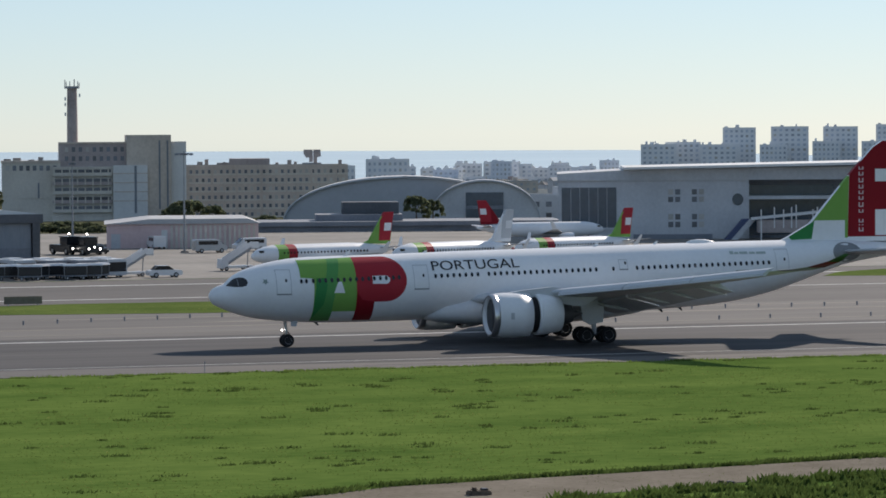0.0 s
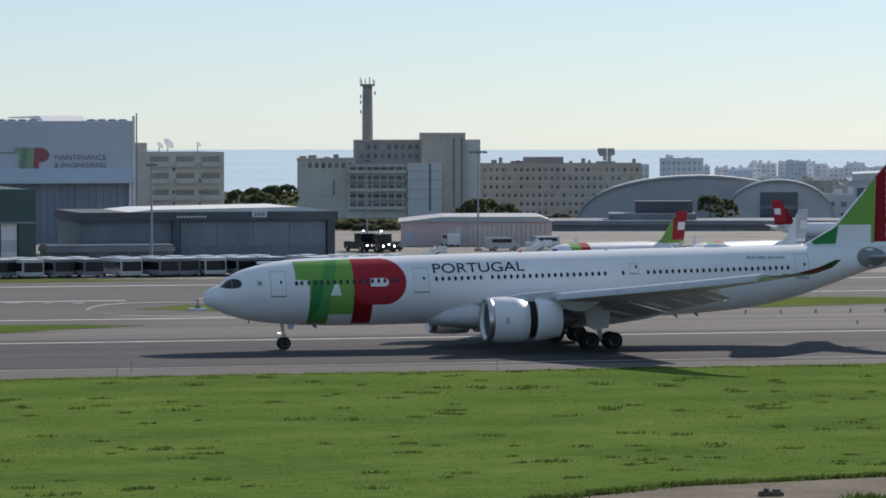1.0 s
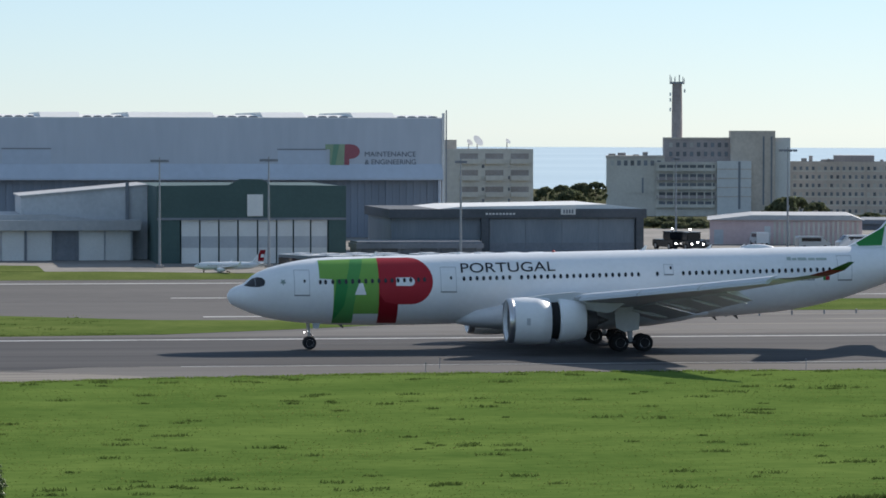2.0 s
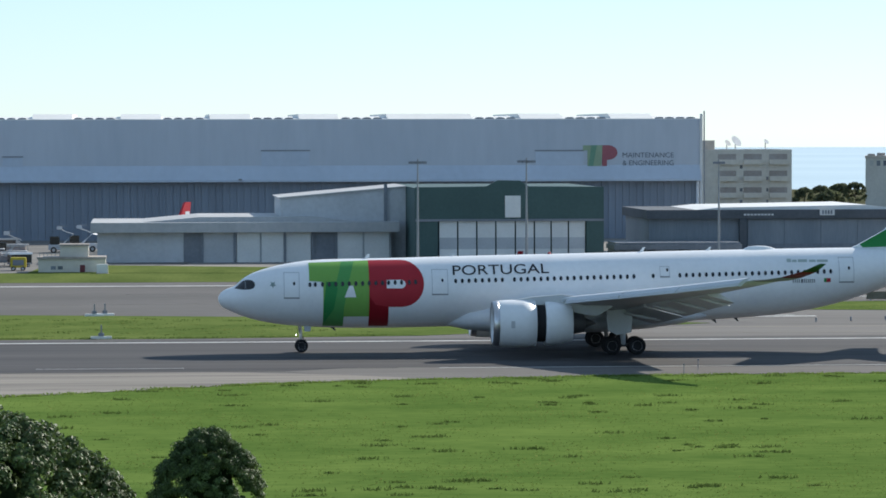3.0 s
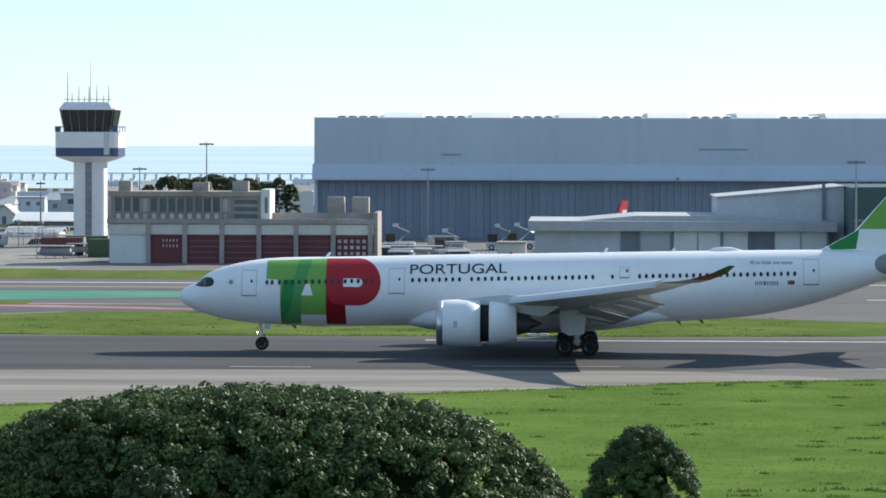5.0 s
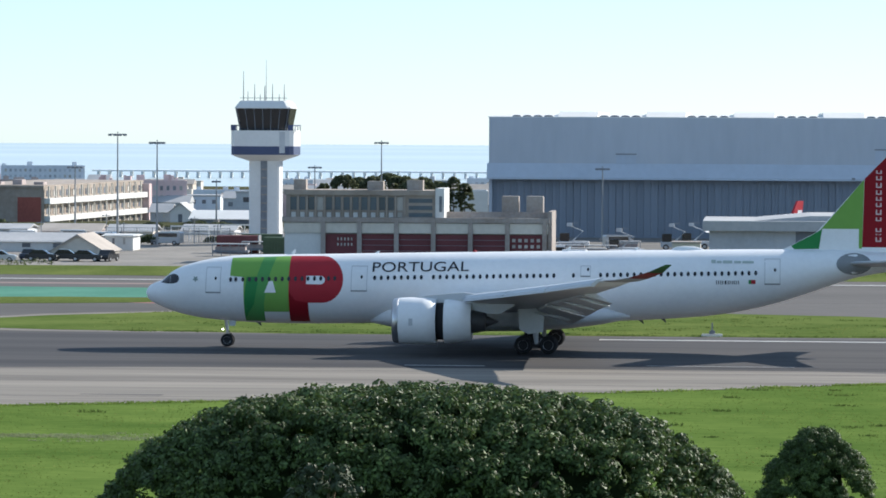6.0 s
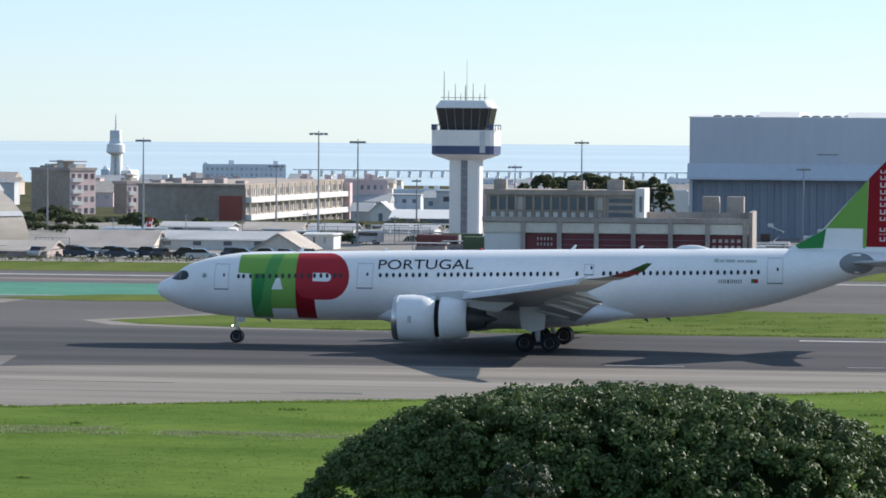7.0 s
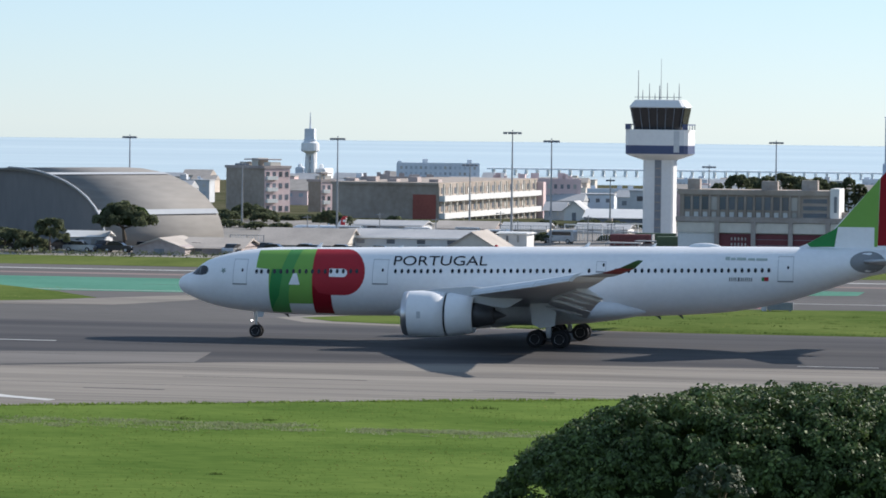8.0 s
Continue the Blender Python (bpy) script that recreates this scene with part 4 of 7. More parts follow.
    part("emblem", prism([(ex, ez + 37 * u), (ex, ez + 28 * u), (ex + 8 * u, ez + 28 * u), (ex + 8 * u, ez), (ex + 33 * u, ez), (ex + 35 * u, ez + 37 * u)], "y", -0.1, 0.02), "faded_green", b)
    part("emblem", prism([(ex + 10 * u, ez), (ex + 18 * u, ez), (ex + 25 * u, ez + 37 * u), (ex + 15 * u, ez + 37 * u)], "y", -0.14, -0.09), "faded_green_dark", b)
    arc = [(ex + (45 + 17 * math.sin(a)) * u, ez + (24 + 13 * math.cos(a)) * u) for a in (math.pi * i / 8 for i in range(9))]
    part("emblem", prism([(ex + 34 * u, ez), (ex + 35 * u, ez + 37 * u)] + arc + [(ex + 43 * u, ez + 11 * u), (ex + 43 * u, ez)], "y", -0.1, 0.02), "faded_red", b)
    for text, dz, wide in (("MAINTENANCE", 14, 92), ("& ENGINEERING", 0, 92)):
        t = letters(text, 1.2, "hazed_letter", b, Matrix())
        lo, hi = min(v.co.x for v in t.data.vertices), max(v.co.x for v in t.data.vertices)
        k2 = wide * u / (hi - lo)
        t.matrix_local = pose(ex + 71 * u - lo * k2, -0.05, ez + dz * u + 0.1, 90) @ Matrix.Diagonal((k2, 1, 1, 1))
    part("wall_lamp", box((630 - 1453) * u + w, (636 - 1453) * u + w, -1.2, -0.9, zd - 0.1, zd + 0.2), "wall_dark", b)
    return b


maintenance_hangar()


# ---- flat-roofed store and green hangar before it ----
def store():
    y = 497
    x0, x1 = -6.21, 33.68
    zt, zs = 5.48, 4.10
    b = thing("store", (x0, y, 0), "long grey flat-roofed store with pale sliding doors", "building")
    w = x1 - x0
    u = 497 / 6470
    part("wall", box(0, w, 0.3, 24, -1, zs), "wall_grey", b)
    part("roof_slab", box(-0.9, w + 1.1, -1.4, 24.6, zs, zt, 0.06), "roof_grey", b, "pale grey overhanging roof slab")
    part("roof_slab", prism([(80 * u, zt), (460 * u, zt), (380 * u, zt + 0.7), (180 * u, zt + 0.7)], "y", 1, 24), "roof_grey", b)
    edges = [538, 571, 628, 674, 717, 766, 808, 903]
    for a, c, m in ((538, 571, "wall_dark"), (571, 628, "panel_grey"), (632, 674, "panel_white"), (676, 716, "panel_white"), (718, 764, "panel_white"), (766, 808, "wall_dark"), (810, 856, "panel_white"), (858, 903, "panel_white")):
        part("door_leaf", box((a - 386) * u, (c - 386) * u - 0.1, 0.05 if m != "wall_dark" else 0.2, 0.29, 0, zs - 0.05, 0.02), m, b)
    for a in (571, 628, 717, 766, 808):
        part("pier", box((a - 386) * u - 0.16, (a - 386) * u + 0.16, -0.1, 0.3, 0, zs - 0.01), "wall_dark", b)
    return b


store()


def green_hangar():
    y = 484
    u = y / 6470
    x0 = 36.03
    zt = 10.34
    zd = 5.84
    px = lambda p: (p - 948) * u
    b = thing("green_hangar", (x0, y, 0), "dark green metal hangar with white folding doors", "hangar")
    w = px(1285)
    prof = [(0, 0), (w, 0), (w, zt), (px(1150), zt + 0.1), (px(1135), zt + 0.85), (px(1095), zt + 0.9), (px(1075), zt + 0.1), (0, zt)]
    bm = prism([(0, -1), (px(988), -1), (px(988), zd), (px(1254), zd), (px(1254), -1), (w, -1), (w, zt), (px(1150), zt + 0.1), (px(1135), zt + 0.85), (px(1095), zt + 0.9), (px(1075), zt + 0.1), (0, zt)], "y", 0, 0.4)
    part("front_wall", bm, "dark_green", b)
    part("hall", box(0, w, 0.9, 40, -1, zt - 0.1), "dark_green", b)
    part("fascia", box(0, w, -0.15, 0.0, zd - 0.05, zd + 0.25), "wall_dark", b)
    edges = [990, 1024, 1058, 1092, 1127, 1161, 1191, 1222, 1253]
    for a, c in zip(edges, edges[1:]):
        d = part("door_leaf", box(px(a) + 0.1, px(c) - 0.1, 0.3, 0.55, -0.2, zd - 0.02, 0.03), "panel_white", b, "white folding door leaf with a grey band")
        part("band", box(px(a) + 0.1, px(c) - 0.1, 0.27, 0.3, zd * 0.36, zd * 0.62), "panel_grey", d)
    part("sign_board", box(px(1108), px(1136), -0.12, 0.02, zd + 0.45, zd + 3.35, 0.03), "panel_white", b, "plain white board")
    return b


green_hangar()


def sloped_hall():
    y = 487
    u = y / 6470
    x0 = 18.74
    b = thing("lean_to_hall", (x0, y, 0), "pale grey metal hall with a slanting roof edge", "building")
    px = lambda p: (p - 716) * u
    z1, z2 = 8.59, 10.15
    part("wall", prism([(0, -1), (px(945), -1), (px(945), z2), (0, z1)], "y", 14, 36), "wall_grey", b)
    part("roof_edge", prism([(-0.3, z1), (px(946), z2), (px(946), z2 + 0.16), (-0.3, z1 + 0.16)], "y", 13.6, 36.4), "roof_grey", b)
    part("drainpipe", box(px(905), px(911), 13.5, 13.98, 0, z2 + 0.4), "wall_dark", b)
    return b


sloped_hall()


# ---- fire station ----
def fire_station():
    y = 482
    u = y / 6470
    x0 = -62.42
    px = lambda p: (p - 48) * u
    Z = lambda p: (468 - p) * u
    b = thing("fire_station", (x0, y, 0), "concrete fire station with dark red garage doors and roof tanks", "building")
    w = px(520)
    part("wall", box(0, w, 0.5, 10, -1, Z(392)), "concrete_wall", b)
    part("lintel", box(0, w, -0.1, 0.5, Z(416), Z(398)), "wall_cream", b, "pale lintel band")
    part("cornice", box(-0.2, w + 0.2, -0.3, 0.6, Z(397), Z(388), 0.03), "concrete_wall", b)
    part("side_wall", box(0.1, px(117), 0.1, 0.5, 0, Z(400)), "panel_white", b, "white blank panel")
    for i, p in enumerate((119, 184, 250, 316, 382, 448, 514)):
        part("pier", box(px(p) - 0.3, px(p) + 0.3, -0.35, 0.5, -0.5, Z(388)), "concrete_wall", b)
    for a, c in ((122, 181), (187, 247), (253, 313), (319, 379), (385, 445), (451, 511)):
        d = part("garage_door", box(px(a), px(c), 0.15, 0.45, 0, Z(418), 0.02), "door_red", b, "dark red garage door")
        if a in (122, 451):
            windows(d, px(a) + (1.5 if a == 122 else 0.2), px(c) - (0.6 if a == 122 else 0.2), 1.0 if a > 400 else 2.0, Z(422), 5, 3 if a > 400 else 2, (0.7, 0.7), "door_red", "blind", y=0.14)
        else:
            for s in range(1, 5):
                part("slat", box(px(a), px(c), 0.12, 0.16, s * 0.75, s * 0.75 + 0.05), "wall_dark", d)
    # upper floor
    U = px(318)
    part("upper_wall", box(0.1, U, 1.5, 9.5, Z(392), Z(345)), "slab_brown", b)
    for k in range(14):
        part("pier", box(px(54) + k * (px(262) - px(55)) / 13, px(54) + k * (px(262) - px(55)) / 13 + 0.22, 1.2, 1.5, Z(391), Z(349)), "slab_brown", b)
    part("upper_cornice", box(-0.1, U + 0.2, 1.2, 9.8, Z(349), Z(340), 0.03), "slab_brown", b)
    windows(b, px(55), px(262), Z(377), Z(351), 13, 1, (0.8, 0.95), "slab_brown", "window_blue", y=1.5)
    windows(b, px(55), px(262), Z(390), Z(378), 13, 1, (0.6, 0.85), "concrete_wall", "panel_white", y=1.5)
    windows(b, px(268), px(314), Z(390), Z(352), 1, 3, (0.95, 0.7), "concrete_wall", "window_blue", y=1.5)
    part("stair_wall", box(px(318), px(334), 1.0, 9, Z(392), Z(336), 0.03), "wall_white", b, "white stairhead wall")
    part("window", box(px(325), px(330), 0.94, 1.02, Z(378), Z(350)), "window", b)
    part("terrace_wall", box(px(335), w, 4, 4.3, Z(390), Z(378)), "concrete_wall", b)
    part("end_wall", box(w, w + 0.5, 0.2, 10, -1, Z(376)), "concrete_wall", b, "pale end wall")
    for a in (433, 477):
        part("roof_tank", box(px(a), px(a + 30), 5, 7.5, Z(392), Z(350), 0.06), "concrete_wall", b, "square concrete roof tank")
    roof_clutter(b, U, 9, Z(346), 3, 5)
    return b


fire_station()


# ---- control tower ----
def control_tower():
    y = 555
    u = y / 6470
    b = thing("control_tower", (-74.64, y, 0), "white airport control tower with a slanted dark glass cab", "control tower")
    Z = lambda p: 13.52 + (275 - p) * u
    rect = lambda hw, z, c: [(-hw + c, -hw), (hw - c, -hw), (hw, -hw + c), (hw, hw - c), (hw - c, hw), (-hw + c, hw), (-hw, hw - c), (-hw, -hw + c)]

    def stack(levels, name, material, label=""):
        bm = bmesh.new()
        rings = [[bm.verts.new((x, yy, z)) for x, yy in rect(hw, z, hw * 0.12)] for z, hw in levels]
        for a, c in zip(rings, rings[1:]):
            for i in range(8):
                bm.faces.new((a[i], a[(i + 1) % 8], c[(i + 1) % 8], c[i]))
        bm.faces.new(rings[0])
        bm.faces.new(rings[-1])
        return part(name, bm, material, b, label)
    stack([(-1, 27 * u), (Z(278), 27 * u)], "shaft", "tower_white", "white square shaft")
    part("window_slot", box(-0.5, 0.5, -27 * u - 0.06, -27 * u + 0.1, Z(425), Z(284)), "wall_dark", b, "dark vertical window slot")
    for k in range(9):
        part("slot_bar", box(-0.5, 0.5, -27 * u - 0.1, -27 * u - 0.05, Z(420 - k * 15), Z(418 - k * 15)), "concrete_wall", b)
    stack([(Z(284), 28 * u), (Z(276), 50 * u), (Z(273), 55.5 * u)], "collar", "tower_white")
    stack([(Z(273), 55.5 * u), (Z(258), 55.5 * u)], "band", "tower_blue", "dark blue band")
    stack([(Z(258), 55.6 * u), (Z(230), 55.6 * u)], "gallery_wall", "tower_white", "white gallery wall")
    part("notch", box(31 * u, 41 * u, -55.6 * u - 0.05, -55 * u, Z(270), Z(232)), "wall_grey", b)
    for sx in (-1, 1):
        for k in range(4):
            part("railing_post", box(sx * 55 * u - 0.05, sx * 55 * u + 0.05, -55 * u + k * 3, -55 * u + k * 3 + 0.1, Z(230), Z(220)), "tower_blue", b)
        part("railing", box(sx * 55 * u - 0.06, sx * 55 * u + 0.06, -55 * u, 55 * u, Z(222), Z(220)), "tower_blue", b)
        part("railing_panel", box(min(sx * 55.5 * u, sx * 46 * u), max(sx * 55.5 * u, sx * 46 * u), -55.5 * u, -55.3 * u, Z(230), Z(220)), "tower_blue", b)
    stack([(Z(231), 42 * u), (Z(190), 49.5 * u)], "cab_glass", "dark_glass", "slanted dark cab glazing")
    for k in range(-3, 4):
        part("mullion", tube([((k * 13.4 * u, -42 * u - 0.02, Z(230)), 0.05), ((k * 15.6 * u, -49.5 * u - 0.02, Z(191)), 0.04)], seg=6), "wall_dark", b)
    stack([(Z(191), 50 * u), (Z(189), 50 * u), (Z(178), 42 * u), (Z(177), 40 * u)], "cab_roof", "tower_white", "white chamfered cab roof")
    part("roof_rail", box(-42 * u, 42 * u, -38 * u, -37.4 * u, Z(173), Z(172)), "galvanised", b)
    for px_, top in ((-38, 125), (-18, 148), (0, 152), (0.5, 150), (14, 147), (35, 148), (-30, 160), (26, 165), (-8, 165)):
        part("antenna", tube([((px_ * u, -20 * u, Z(178)), 0.09), ((px_ * u, -20 * u, Z(top)), 0.04)], seg=6), "galvanised", b)
    part("antenna_tip", tube([((0, 0, Z(178)), 0.06), ((0, 0, Z(104)), 0.02)], seg=6), "galvanised", b)
    part("dish", lathe([(0, 0.05), (0.15, 0.4), (0.25, 0.5)], "x", (56 * u, -40 * u, Z(228)), 12), "tower_white", b)
    return b


control_tower()


# ---- dark cargo shed ----
M["shed_dark"] = mat("shed_dark", (0.075, 0.085, 0.095), 0.7, scale=0.2, color2=(0.11, 0.12, 0.135))
M["shed_sheet"] = mat("shed_sheet", (0.19, 0.22, 0.25), 0.65, scale=0.15, color2=(0.25, 0.28, 0.31), stretch=(3, 1, 0.4))


def cargo_shed():
    y = 515
    u, uh = 0.08082, 0.08200
    x0 = 71.26
    px = lambda p: (p - 412) * uh
    Z = lambda p: 5.65 + (385 - p) * u
    b = thing("cargo_shed", (x0, y, 0), "low dark grey cargo shed with a pale flat roof", "building")
    w = px(868)
    part("wall", box(0.5, w - 0.3, 0.8, 26, -1, Z(386)), "shed_sheet", b)
    part("fascia", box(0, w, -0.3, 26.5, Z(390), Z(374), 0.04), "shed_dark", b, "dark overhanging fascia")
    part("roof", prism([(px(500), Z(374)), (w, Z(374)), (px(800), Z(366)), (px(540), Z(370))], "y", 0.5, 26), "roof_white", b, "pale metal roof")
    n = 4
    for i in range(n):
        a, c = px(590) + (px(848) - px(590)) * i / n, px(590) + (px(848) - px(590)) * (i + 1) / n
        part("door_leaf", box(a, c - 0.03, 0.4, 0.75, 0, Z(391), 0.02), "shed_sheet", b)
        part("door_skirt", box(a, c - 0.03, 0.34, 0.4, 0, Z(434)), "wall_dark", b)
    part("pier", box(px(575), px(588), -0.2, 0.8, -0.5, Z(389)), "shed_dark", b)
    part("pier", box(px(850), px(863), -0.2, 0.8, -0.5, Z(389)), "shed_dark", b)
    part("sign_frame", box(px(715), px(741), -0.42, -0.28, Z(384), Z(372)), "panel_white", b, "small white sign with unreadable bars")
    for k in range(4):
        part("sign_bar", box(px(719 + k * 5), px(722 + k * 5), -0.46, -0.41, Z(382), Z(375)), "wall_dark", b)
    for k in range(9):
        part("sign_bar", box(px(582 + k * 6), px(586 + k * 6), -0.34, -0.29, Z(384), Z(381)), "panel_white", b)
    # lower annex in front
    part("annex", box(px(345), px(560), -8, 0.3, -1, Z(428)), "wall_dark", b)
    part("annex_fascia", box(px(342), px(562), -8.6, 0.3, Z(440), Z(432)), "wall_dark", b)
    for k in range(6):
        part("annex_pane", box(px(352 + k * 34), px(380 + k * 34), -8.1, -7.95, 0.6, 1.9), "window", b)
    return b


cargo_shed()


# ---- city and airport buildings further off ----
def dish_building():
    b, w, h = building("office_block", "tan concrete office block with satellite dishes on the roof", "building", 111.08, 128.80, 720, 22, 14.12, "wall_cream")
    u = 0.11429
    part("stair_tower", box(0, 22 * u, 2, 10, 0, h + 16 * u), "wall_tan", b)
    for r in range(4):
        z = h - (26 + r * 29) * u
        for c in range(3):
            x = 25 * u + c * 45 * u
            part("balcony", box(x, x + 32 * u, -0.7, 0.0, z, z + 1.0), "wall_cream", b)
            # flat brown strip painted in for the shadow band above each balcony
            part("loggia", box(x, x + 32 * u, -0.05, 0.1, z + 1.0, z + 2.1), "concrete_wall", b)
    windows(b, 60 * u, 72 * u, h - 100 * u, h - 20 * u, 1, 4, (0.5, 0.35), "wall_cream")
    windows(b, 108 * u, 116 * u, h - 100 * u, h - 20 * u, 1, 4, (0.6, 0.35), "wall_cream")
    for dx, s, z in ((45, 0.75, 10), (60, 1.25, 13), (113, 0.6, 12)):
        # dishes coloured grey, which puts their backlit shade into the paint
        d = part("satellite_dish", lathe([(0.0, 0.05), (-0.12, s * 0.5), (-0.35, s)], "y", (0, 0, 0), 20), "wall_grey", b, "satellite dish, greyed for its backlit shade", loc=(dx * u, 3.0, h + z * u))
        d.rotation_euler = (radians(-35), 0, radians(40))
        part("dish_post", tube([((dx * u, 3.2, h - 0.6), 0.1), ((dx * u, 3.1, h + z * u), 0.1)], seg=6), "galvanised", b)
    return b


dish_building()


def apartment_complex():
    y = 1120
    u, uh = 0.17749, 0.18184
    X0 = 223.49
    top = 15.37
    g = ground_z(y)
    H = lambda p: top - g + (250 - p) * u
    b = thing("apartment_complex", (X0, y, g), "grey-beige apartment complex with balconies and a tall stair tower", "apartment building")
    px = lambda p: (p - 797) * uh
    part("wall", box(0, px(900), 0, 18, -2, H(283)), "wall_cream", b)
    part("roof", box(-0.2, px(900), -0.3, 18, H(283), H(279)), "wall_tan", b)
    part("wall", box(px(898), px(1020), 1.5, 18, -2, H(250)), "wall_brick", b)
    part("roof", box(px(898), px(1020), 1.2, 18, H(250), H(247)), "wall_tan", b)
    part("stair_tower", box(px(1016), px(1094), -3, 16, -2, H(235)), "wall_tan", b, "tall blank tan stair tower")
    part("wall", box(px(1092), px(1121), -1, 14, -2, H(247)), "wall_white", b)
    for p in (1072, 1086):
        part("slot", box(px(p), px(p + 3), -3.08, -2.9, H(365), H(245)), "wall_dark", b)
    windows(b, px(802), px(896), H(300), H(284), 8, 1, (0.6, 0.6), "wall_cream")
    part("blank_wall", box(px(818), px(886), -0.15, 0.05, H(345), H(300)), "wall_cream", b)
    part("slot", box(px(860), px(863), -0.25, -0.1, H(345), H(318)), "wall_dark", b)
    windows(b, px(905), px(1015), H(284), H(252), 9, 2, (0.55, 0.55), "wall_brick", y=1.5)
    part("balcony_wing", box(px(885), px(992), -2, 1.6, -2, H(290)), "wall_cream", b)
    for r in range(5):
        z = H(306 + r * 16)
        part("balcony", box(px(886), px(990), -3.0, -2.0, z, z + 1.0), "wall_brick" if r % 2 else "wall_cream", b)
        part("loggia", box(px(888), px(988), -2.06, -1.9, z + 1.0, z + 1.95), "window", b)
    for c in range(8):
        part("pier", box(px(888 + c * 13.5), px(890 + c * 13.5), -3.05, -2.0, H(370), H(290)), "wall_cream", b)
    part("white_wing", box(px(992), px(1052), -4, -0.5, -2, H(288)), "wall_white", b, "white panelled wing")
    for r in range(4):
        z = H(303 + r * 16)
        part("floor_line", box(px(992), px(1052), -4.08, -3.98, z, z + 0.25), "wall_tan", b)
    part("slot", box(px(1029), px(1033), -4.1, -3.98, H(372), H(289)), "wall_dark", b)
    roof_clutter(b, px(890), 18, H(281), 5, 3)
    # chimney mast with antenna ring
    x = px(922)
    part("mast", tube([((x, 4, H(252)), 1.75), ((x, 4, H(205)), 1.7), ((x, 4, H(150)), 1.55)], seg=16), "wall_brick", b, "tall concrete chimney with antennas")
    part("mast_ring", tube([((x, 4, H(153)), 2.4), ((x, 4, H(149)), 2.4)], seg=16), "galvanised", b)
    for k in range(10):
        a = k * math.tau / 10
        part("antenna", box(x + 2.3 * math.cos(a) - 0.12, x + 2.3 * math.cos(a) + 0.12, 4 + 2.3 * math.sin(a), 4.2 + 2.3 * math.sin(a), H(152), H(143 - (k % 3) * 3)), "galvanised", b)
    for p, dx in ((162, 2.4), (178, -2.2), (195, -2.2), (168, -2.2)):
        part("antenna_panel", box(x + dx - 0.25, x + dx + 0.25, 2.5, 3.2, H(p + 6), H(p)), "tower_white", b)
    return turn_to_camera(b, px(1121))


apartment_complex()


def long_block():
    y = 1180
    u, uh = 0.18877, 0.19522
    b, w, h = building("apartment_block", "long tan apartment block with regular windows and a rooftop emblem", "apartment building", 297.53, 353.56, y, 16, 7.90, "wall_tan")
    part("raised_part", box(77 * uh, 148 * uh, 0, 16, h - 0.2, h + 11 * u), "wall_brick", b)
    windows(b, 3 * u, w - 3 * u, h - 95 * u, h - 5 * u, 26, 6, (0.5, 0.55), "wall_cream")
    for r in range(1, 7):
        part("floor_band", box(0, w, -0.12, 0.02, h - (r * 15 + 3) * u, h - (r * 15) * u), "wall_cream", b)
    for c in range(7):
        part("pier", box(c * w / 6.5, c * w / 6.5 + 0.6, -0.3, 0, 0, h), "wall_tan", b)
    # rooftop emblem in plain shapes on a frame
    e = 209 * uh
    part("emblem", prism([(e, h + 19 * u), (e, h + 26 * u), (e + 17 * u, h + 26 * u), (e + 17 * u, h + 4 * u), (e + 10 * u, h + 4 * u), (e + 10 * u, h + 12 * u), (e + 4 * u, h + 12 * u)], "y", 3, 3.6), "wall_brick", b)
    part("emblem", prism([(e + 18 * u, h + 2 * u), (e + 18 * u, h + 26 * u), (e + 31 * u, h + 26 * u), (e + 32 * u, h + 14 * u), (e + 25 * u, h + 12 * u), (e + 25 * u, h + 2 * u)], "y", 3, 3.6), "wall_brick", b)
    part("emblem_frame", box(e - 0.5, e + 33 * u, 3.7, 3.9, h - 0.5, h + 3 * u), "galvanised", b)
    roof_clutter(b, w, 16, h, 12, 8)
    return turn_to_camera(b, w)


long_block()


def plain_block(label, x0, x1, y, top, wall, cols, rows, seed, clutter=4, category="apartment building", name="apartment_block", glass="window", fill=(0.5, 0.5), deep=16):
    b, w, h = building(name, label, category, x0, x1, y, deep, top, wall)
    if cols:
        windows(b, w * 0.03, w * 0.97, h - rows * 3.0, h - 0.8, cols, rows, fill, wall, "hazed_window" if y > 1450 else glass, frame_w=0.05)
    if clutter:
        roof_clutter(b, w, deep, h, clutter, seed, wall)
    return turn_to_camera(b, w)


plain_block("low grey service building beside the pier", 274, 303, 800, 3.4, "wall_grey", 9, 2, 51, 5, "building", "service_building")
plain_block("low pale service building beside the pier", 296, 322, 860, 2.6, "wall_cream", 8, 2, 52, 3, "building", "service_building")
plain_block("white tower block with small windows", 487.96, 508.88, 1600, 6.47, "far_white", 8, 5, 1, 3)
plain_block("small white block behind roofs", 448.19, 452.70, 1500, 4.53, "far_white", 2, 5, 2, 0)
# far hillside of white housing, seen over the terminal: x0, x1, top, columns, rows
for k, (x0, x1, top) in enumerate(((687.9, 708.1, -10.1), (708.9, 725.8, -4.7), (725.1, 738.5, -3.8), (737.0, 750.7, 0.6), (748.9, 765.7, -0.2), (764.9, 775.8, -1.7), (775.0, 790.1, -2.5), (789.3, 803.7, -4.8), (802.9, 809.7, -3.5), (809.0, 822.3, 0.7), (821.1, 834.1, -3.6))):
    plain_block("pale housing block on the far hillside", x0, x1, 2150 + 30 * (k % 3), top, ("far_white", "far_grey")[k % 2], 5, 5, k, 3)
